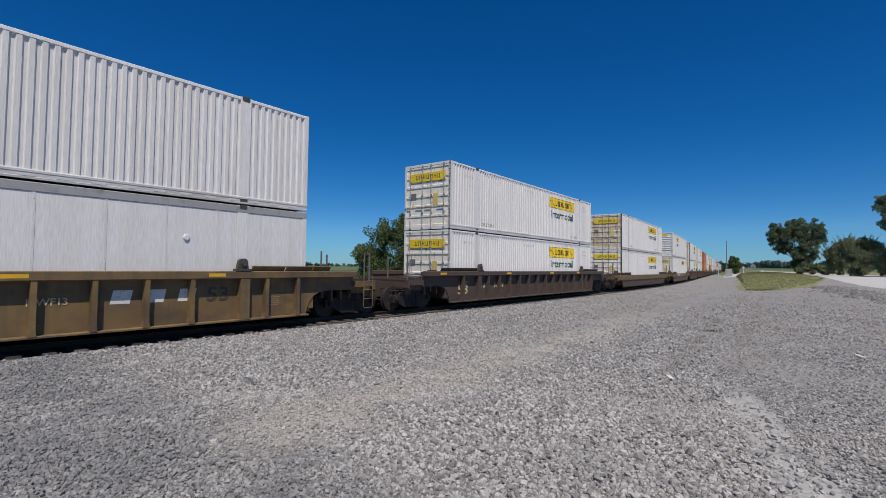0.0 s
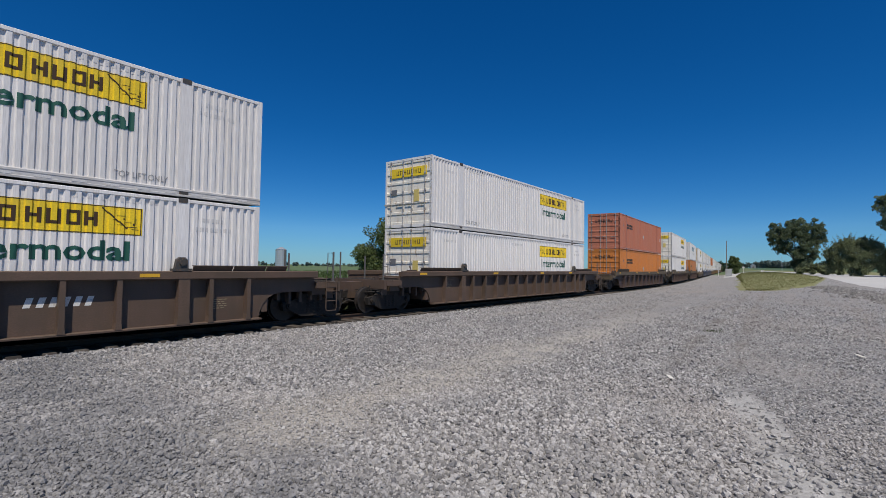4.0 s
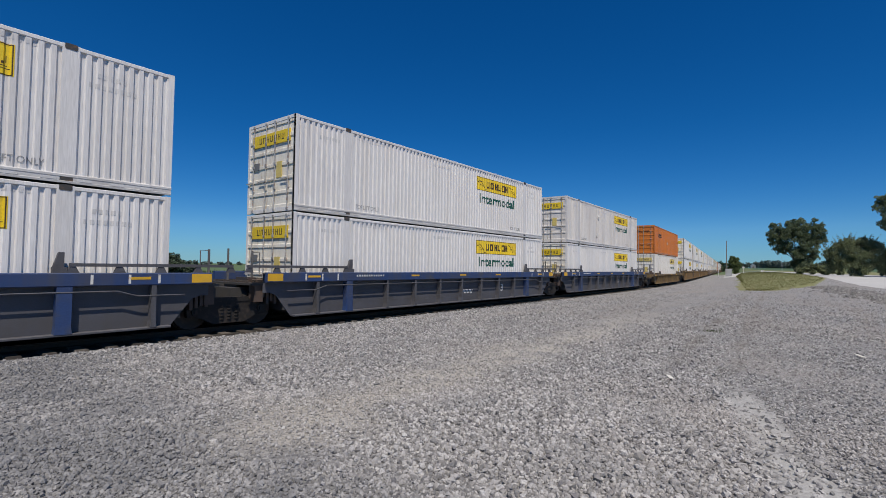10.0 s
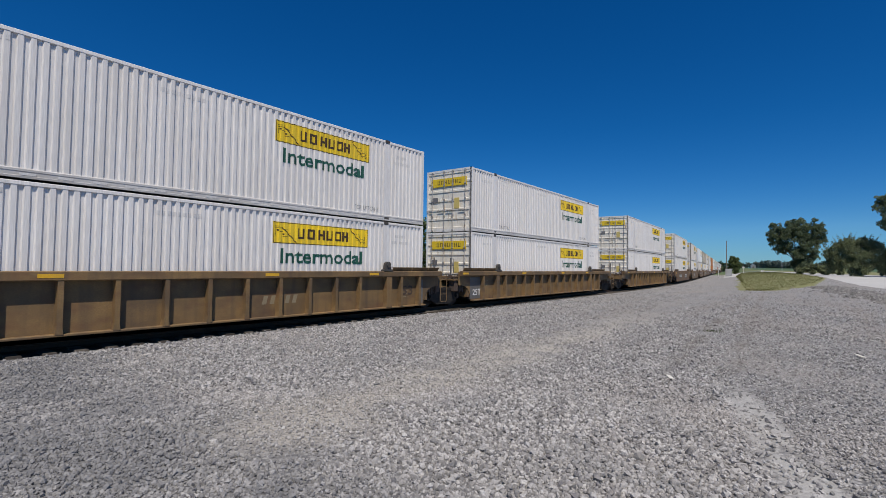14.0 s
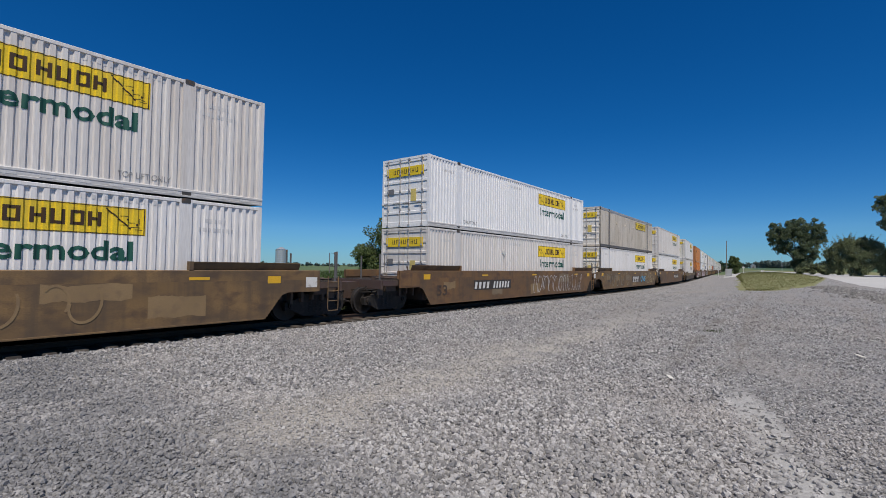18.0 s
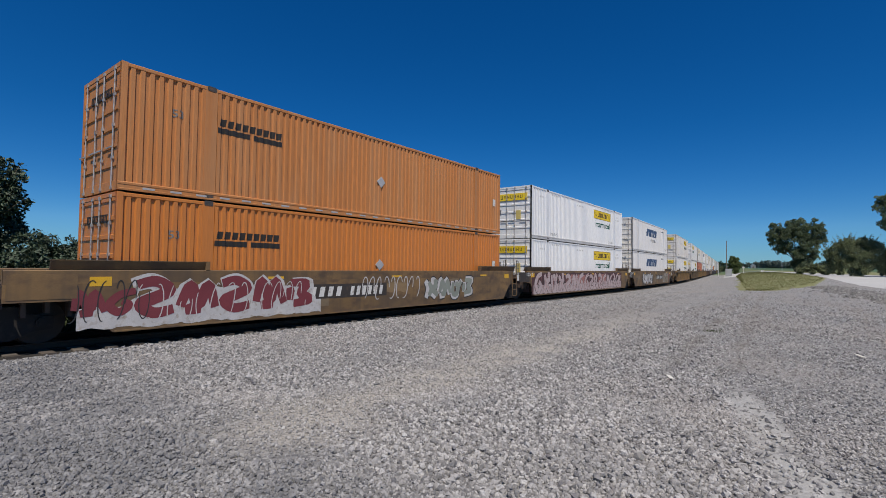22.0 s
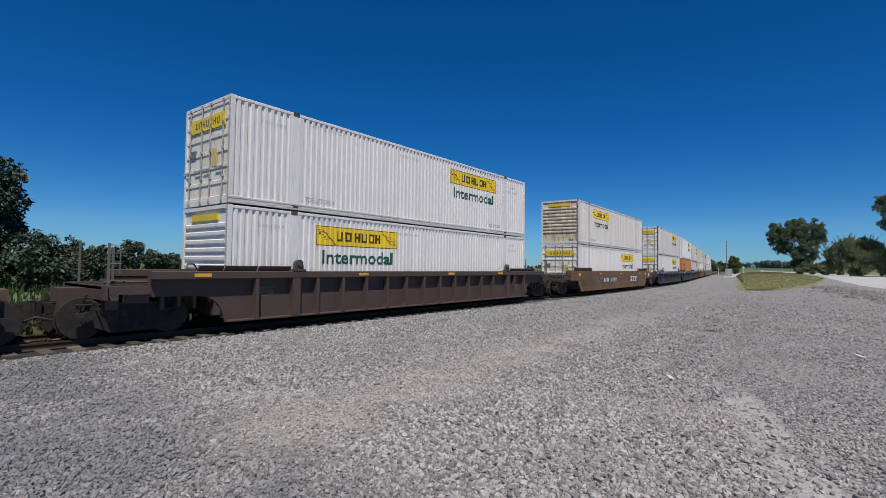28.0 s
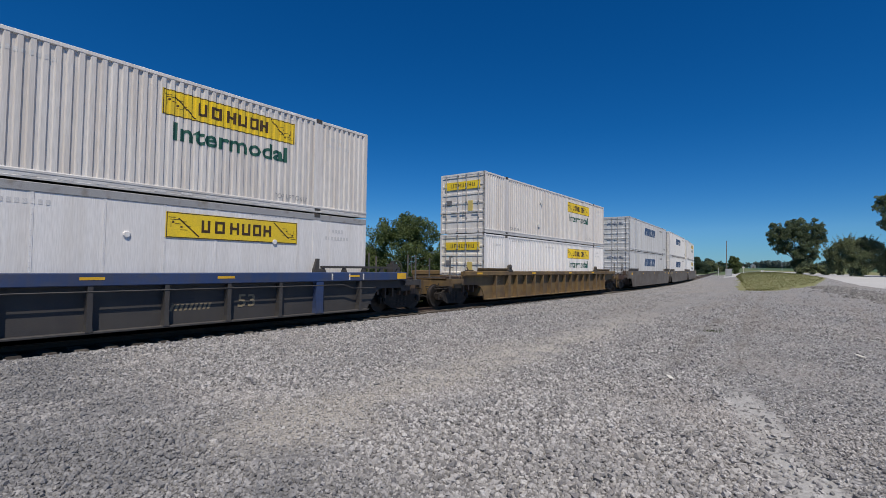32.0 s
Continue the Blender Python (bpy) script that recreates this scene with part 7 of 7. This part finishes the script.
tree("low_bush", 7.4, 44.7, [(0, 0, 2.9, 1.5), (1.3, 0, 2.2, 1.3), (-1.5, 0, 2.0, 1.3)], 0.9, 0.12, 7000, 0.12, DARKLEAF, 10, "dark green bush behind the track", "bush")
tree("low_bush", 10.8, 46.1, [(0, 0, 2.1, 1.3), (1.6, 0, 2.0, 1.2), (-1.4, 0, 1.6, 1.1)], 0.7, 0.1, 7000, 0.12, DARKLEAF, 11, "olive-green bush behind the track", "bush")
tree("low_bush", 14.6, 49.5, [(0, 0, 2.5, 1.4), (1.8, 0, 2.1, 1.3), (-1.7, 0, 2.0, 1.2), (3.3, 0.4, 1.5, 1.1)], 0.7, 0.1, 8000, 0.12, DARKLEAF, 12, "rounded bush row behind the track", "bush")
for x, y, seed in ((4.2, 36.0, 71), (-0.5, 36.5, 72), (9.0, 42.0, 73), (18.5, 51.0, 74)):
    tree("low_bush", x, y, [(0, 0, 1.5, 1.3), (1.4, 0, 1.2, 1.1), (-1.4, 0, 1.3, 1.2), (0.3, 0.3, 2.2, 0.9), (2.4, 0.2, 0.8, 0.8)], 0.6, 0.1, 6000, 0.12, DARKLEAF, seed, "low dark bush in the scrub behind the track", "bush")
tree("small_tree", 185.5, 20.0, [(0, 0, 4.4, 1.5), (0, 0.8, 3.0, 1.4), (0, -0.9, 3.2, 1.5), (0, 0.5, 5.6, 0.9), (0, -0.6, 5.0, 0.9), (0, 0, 1.5, 1.7)], 1.4, 0.12, 12000, 0.13, LEAF3, 13, "small green tree beside the signal cabinet")


def tall_sprays(parent, seed, count, wide, low, high, mat):
    """Upright leafy sprays that stand out of a bush and taper to a point."""
    rng = np.random.default_rng(seed)
    lumps = []
    for i in range(count):
        y, z = rng.uniform(-wide, wide), rng.uniform(low, high)
        z *= 1 - 0.4 * (y / wide) ** 2
        lean = rng.uniform(-0.16, 0.16) + 0.04 * y
        lumps += [(rng.uniform(-1, 1), y + lean * k, z + 0.34 * k, 0.34 - 0.055 * k) for k in range(6)]
    me = crown(seed, lumps, count * 170, 0.085)
    me.materials.append(mat)
    part("foliage", me, parent, "upright leafy sprays")["kind"] = "stuff"


def woods(name, places, seed, leaf, count, label):
    rng = random.Random(seed)
    lumps = []
    for x0, y0, x1, y1, n, tall in places:
        for i in range(n):
            k = (i + rng.uniform(0.1, 0.9)) / n
            r = tall * rng.uniform(0.28, 0.5)
            lumps.append((x0 + (x1 - x0) * k, y0 + (y1 - y0) * k, height(x0 + (x1 - x0) * k, y0 + (y1 - y0) * k) + tall * rng.uniform(0.15, 0.5), r))
    me = crown(seed, lumps, count, leaf, 0.0)
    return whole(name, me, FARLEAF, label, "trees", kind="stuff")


tall_sprays(bush, 41, 110, 4.6, 4.6, 7.0, LEAF2)
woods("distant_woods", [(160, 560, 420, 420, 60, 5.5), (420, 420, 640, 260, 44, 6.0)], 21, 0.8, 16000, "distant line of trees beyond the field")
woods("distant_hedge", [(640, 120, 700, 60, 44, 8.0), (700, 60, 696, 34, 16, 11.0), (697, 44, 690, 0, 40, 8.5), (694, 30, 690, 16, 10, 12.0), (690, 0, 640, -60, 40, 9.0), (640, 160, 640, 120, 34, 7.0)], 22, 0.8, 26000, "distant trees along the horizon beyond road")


def tufts(name, places, tall, mat, label, category, seed):
    """Tufts of a few blades each."""
    rng = np.random.default_rng(seed)
    n = len(places)
    p = np.repeat(places, 4, 0)
    h = tall * rng.uniform(0.5, 1.3, 4 * n)
    a = rng.uniform(0, 6.28, 4 * n)
    lean = rng.normal(0, 0.3, (4 * n, 2)) * h[:, None]
    w = h * 0.12
    base = p + np.stack([rng.normal(0, 0.06, 4 * n), rng.normal(0, 0.06, 4 * n), np.zeros(4 * n)], 1)
    s = np.stack([np.cos(a) * w, np.sin(a) * w, 0 * w], 1)
    tip = base + np.stack([lean[:, 0], lean[:, 1], h], 1)
    co = np.stack([base - s, base + s, tip], 1)
    me = bpy.data.meshes.new(name)
    me.from_pydata(co.reshape(-1, 3).tolist(), [], np.arange(12 * n).reshape(-1, 3).tolist())
    return whole(name, me, mat, label, category, kind="stuff")


rng = np.random.default_rng(31)
grass = []
while len(grass) < 14000:
    x, y = rng.uniform(48, 170), rng.uniform(-3, 18)
    lo = np.interp(x, [48, 70, 100, 160, 170], [1.2, -1.7, -3.3, 5.0, 6.5]) + 0.2
    hi = np.interp(x, [48, 84, 130, 170], [3.2, 7.5, 13.3, 16.8]) - 0.2
    if lo < y < hi:
        grass.append((x, y, height(x, y) + 0.04))
tufts("grass", np.array(grass), 0.16, GRASS, "short dry green grass on the island", "grass", 32)
# added weeds: they hide the lit ground seen beneath the cars
weeds = [(x, side_y(x) + d, -0.02) for x, d in zip(rng.uniform(-12, 120, 9000) , 2.0 + 1.3 * rng.uniform(0, 1, 9000))]
tufts("weeds", np.array(weeds), 0.75, WEED, "dark green weeds added to darken the gap under the cars", "weeds", 34)
clump = np.array([(13.47 + 0.14 * a, 0.38 + 0.12 * b, 0.01) for a, b in rng.normal(size=(22, 2))])
tufts("weed_clump", clump, 0.07, WEED, "small dark weed clump in the gravel", "weeds", 35)
crops = np.stack([rng.uniform(-30, 150, 12000), 24 + 71 * rng.uniform(0, 1, 12000) ** 1.5], 1)
crops = [(x, y + max(x - 30, 0) * 0.125, 0.0) for x, y in crops]
tufts("field_crop", np.array(crops), 0.5, CROP, "green crop in the field beyond the track", "crop", 33)

# ---- far things ----
silo = thing("grain_silo", "silver corrugated steel grain silo beyond the field", "silo", m=pose(204.6, 316, 0))
wall = Form().tube([(0, 0, z) for z in [i * 0.8 for i in range(17)]], [4.0 + 0.05 * (i % 2) for i in range(17)], 28)
part("silo_wall", shaped(("silo_wall",), lambda: wall, SILVER), silo)
part("silo_roof", shaped(("silo_roof",), lambda: Form().tube([(0, 0, 12.8), (0, 0, 14.2), (0, 0, 14.8)], [4.2, 1.6, 0.5], 28), SILVER), silo, "domed steel roof")
px, py = 160.6, 19.0
pole = thing("utility_pole", "tall grey timber utility pole beside the track", "pole", m=pose(px, py, height(px, py)))
part("pole_shaft", shaped(("pole_shaft",), lambda: Form().tube([(0, 0, -0.3), (0, 0, 5), (0, 0, 10.3)], [0.14, 0.12, 0.10], 10), POLEWOOD), pole)
part("cap", shaped(("pole_cap",), lambda: Form().tube([(0, 0, 10.3), (0, 0, 10.42)], [0.11, 0.03], 10), STEEL), pole)
cx, cy = 145.7, 16.6
cab = thing("signal_cabinet", "silver-grey railway signal cabinet with pitched lid", "cabinet", m=pose(cx, cy, height(cx, cy), 0, 0, 7))
part("cabinet_body", shaped(("cabinet_body",), lambda: Form().bevelled(-0.6, 0.6, -0.75, 0.75, 0.15, 1.85, 0.03).box(-0.65, 0.65, -0.8, 0.8, -0.3, 0.16), CABINET), cab)
part("cabinet_lid", shaped(("cabinet_lid",), lambda: Form().prism([(-0.68, 1.85), (0.68, 1.85), (0.68, 1.91), (0.0, 2.05), (-0.68, 1.91)], -0.83, 0.83), CABINET), cab)
part("cabinet_door", shaped(("cabinet_door",), lambda: Form().box(-0.63, -0.6, -0.62, 0.62, 0.25, 1.75).box(-0.66, -0.63, 0.4, 0.48, 0.9, 1.1), CABINET), cab)
for x, y, tall, wide, label in ((161.1, 14.8, 2.1, 0.32, "white post with a pale round-topped plate"), (155.3, 20.4, 2.6, 0.07, "slim white marker post beside the track"), (159.2, 10.0, 0.75, 0.45, "low white marker box at the road")):
    post = thing("marker_post", label, "post", m=pose(x, y, height(x, y)))
    part("post", shaped(("marker", tall), lambda: Form().box(-0.05, 0.05, -0.05, 0.05, -0.2, tall - 0.1), STENCIL), post)
    part("sign_plate", shaped(("marker_plate", tall), lambda: Form().prism([(-wide, tall - 0.5), (wide, tall - 0.5), (wide, tall - 0.2), (wide * 0.5, tall), (-wide * 0.5, tall), (-wide, tall - 0.2)], -0.075, -0.052, "x"), STENCIL), post)
    part("foot", shaped(("marker_foot", tall), lambda: Form().tube([(0, 0, -0.1), (0, 0, 0.12)], [0.16, 0.12], 8), CABINET), post)
slim = thing("utility_pole", "slim grey pole at the field's edge", "pole", m=pose(186.8, 6.8, height(186.8, 6.8)))
part("pole_shaft", shaped(("slim_shaft",), lambda: Form().tube([(0, 0, -0.3), (0, 0, 3), (0, 0, 5.2)], [0.07, 0.06, 0.05], 8), SILVER), slim)
part("cap", shaped(("slim_cap",), lambda: Form().tube([(0, 0, 5.2), (0, 0, 5.26)], [0.06, 0.02], 8), SILVER), slim)
far_barn = thing("barn", "small pale barn beyond the far field", "barn", m=pose(612, 52.5, height(612, 52.5) - 0.3, 0, 0, 12))
part("barn_wall", shaped(("barn_wall",), lambda: Form().prism([(-2.0, 0), (2.0, 0), (2.0, 3.6), (0, 4.3), (-2.0, 3.6)], -3.5, 3.5, "x"), CABINET), far_barn)
part("barn_roof", shaped(("barn_roof",), lambda: Form().prism([(-2.3, 3.5), (-2.2, 3.4), (0, 4.35), (2.2, 3.4), (2.3, 3.5), (0, 4.6)], -3.8, 3.8, "x"), SILVER), far_barn, "grey sheet roof")
part("barn_door", shaped(("barn_door",), lambda: Form().box(-3.56, -3.5, -0.9, 0.9, 0.0, 2.4), DARKTRIM), far_barn)

# ---- ties, the pieces of the track ----
tie_mesh = Form().bevelled(-1.44, 1.44, -0.115, 0.115, -0.15, 0.03, 0.012).mesh("tie")
tie_mesh.materials.append(TIE)
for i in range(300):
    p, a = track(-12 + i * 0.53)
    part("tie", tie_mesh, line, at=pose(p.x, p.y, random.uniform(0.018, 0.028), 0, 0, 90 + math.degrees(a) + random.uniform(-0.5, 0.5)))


def motions():
    """The train runs from right to left past the camera."""
    times = [i * 1.0 for i in range(33)]
    for ob, mid, z in MOVING:
        walk(ob, [(t, car_pose(mid - gone(t), z=z)) for t in times])
    for w, d, s in WHEELS:
        inside = [k / FPS for k in range(32 * FPS + 1) if -8 < s - gone(k / FPS) < 24]
        if len(inside) < 3:
            continue
        rows, turn = [], 0.0
        for i, t in enumerate(inside):
            turn -= 84.0 if i else 0.0
            rows.append((t, pose(d, 0, RAIL + 0.455, 0, turn, 0)))
        if rows[0][0] > 0:
            rows.insert(0, (0.0, rows[0][1]))
        if rows[-1][0] < 32:
            rows.append((32.0, rows[-1][1]))
        walk(w, rows)


motions()
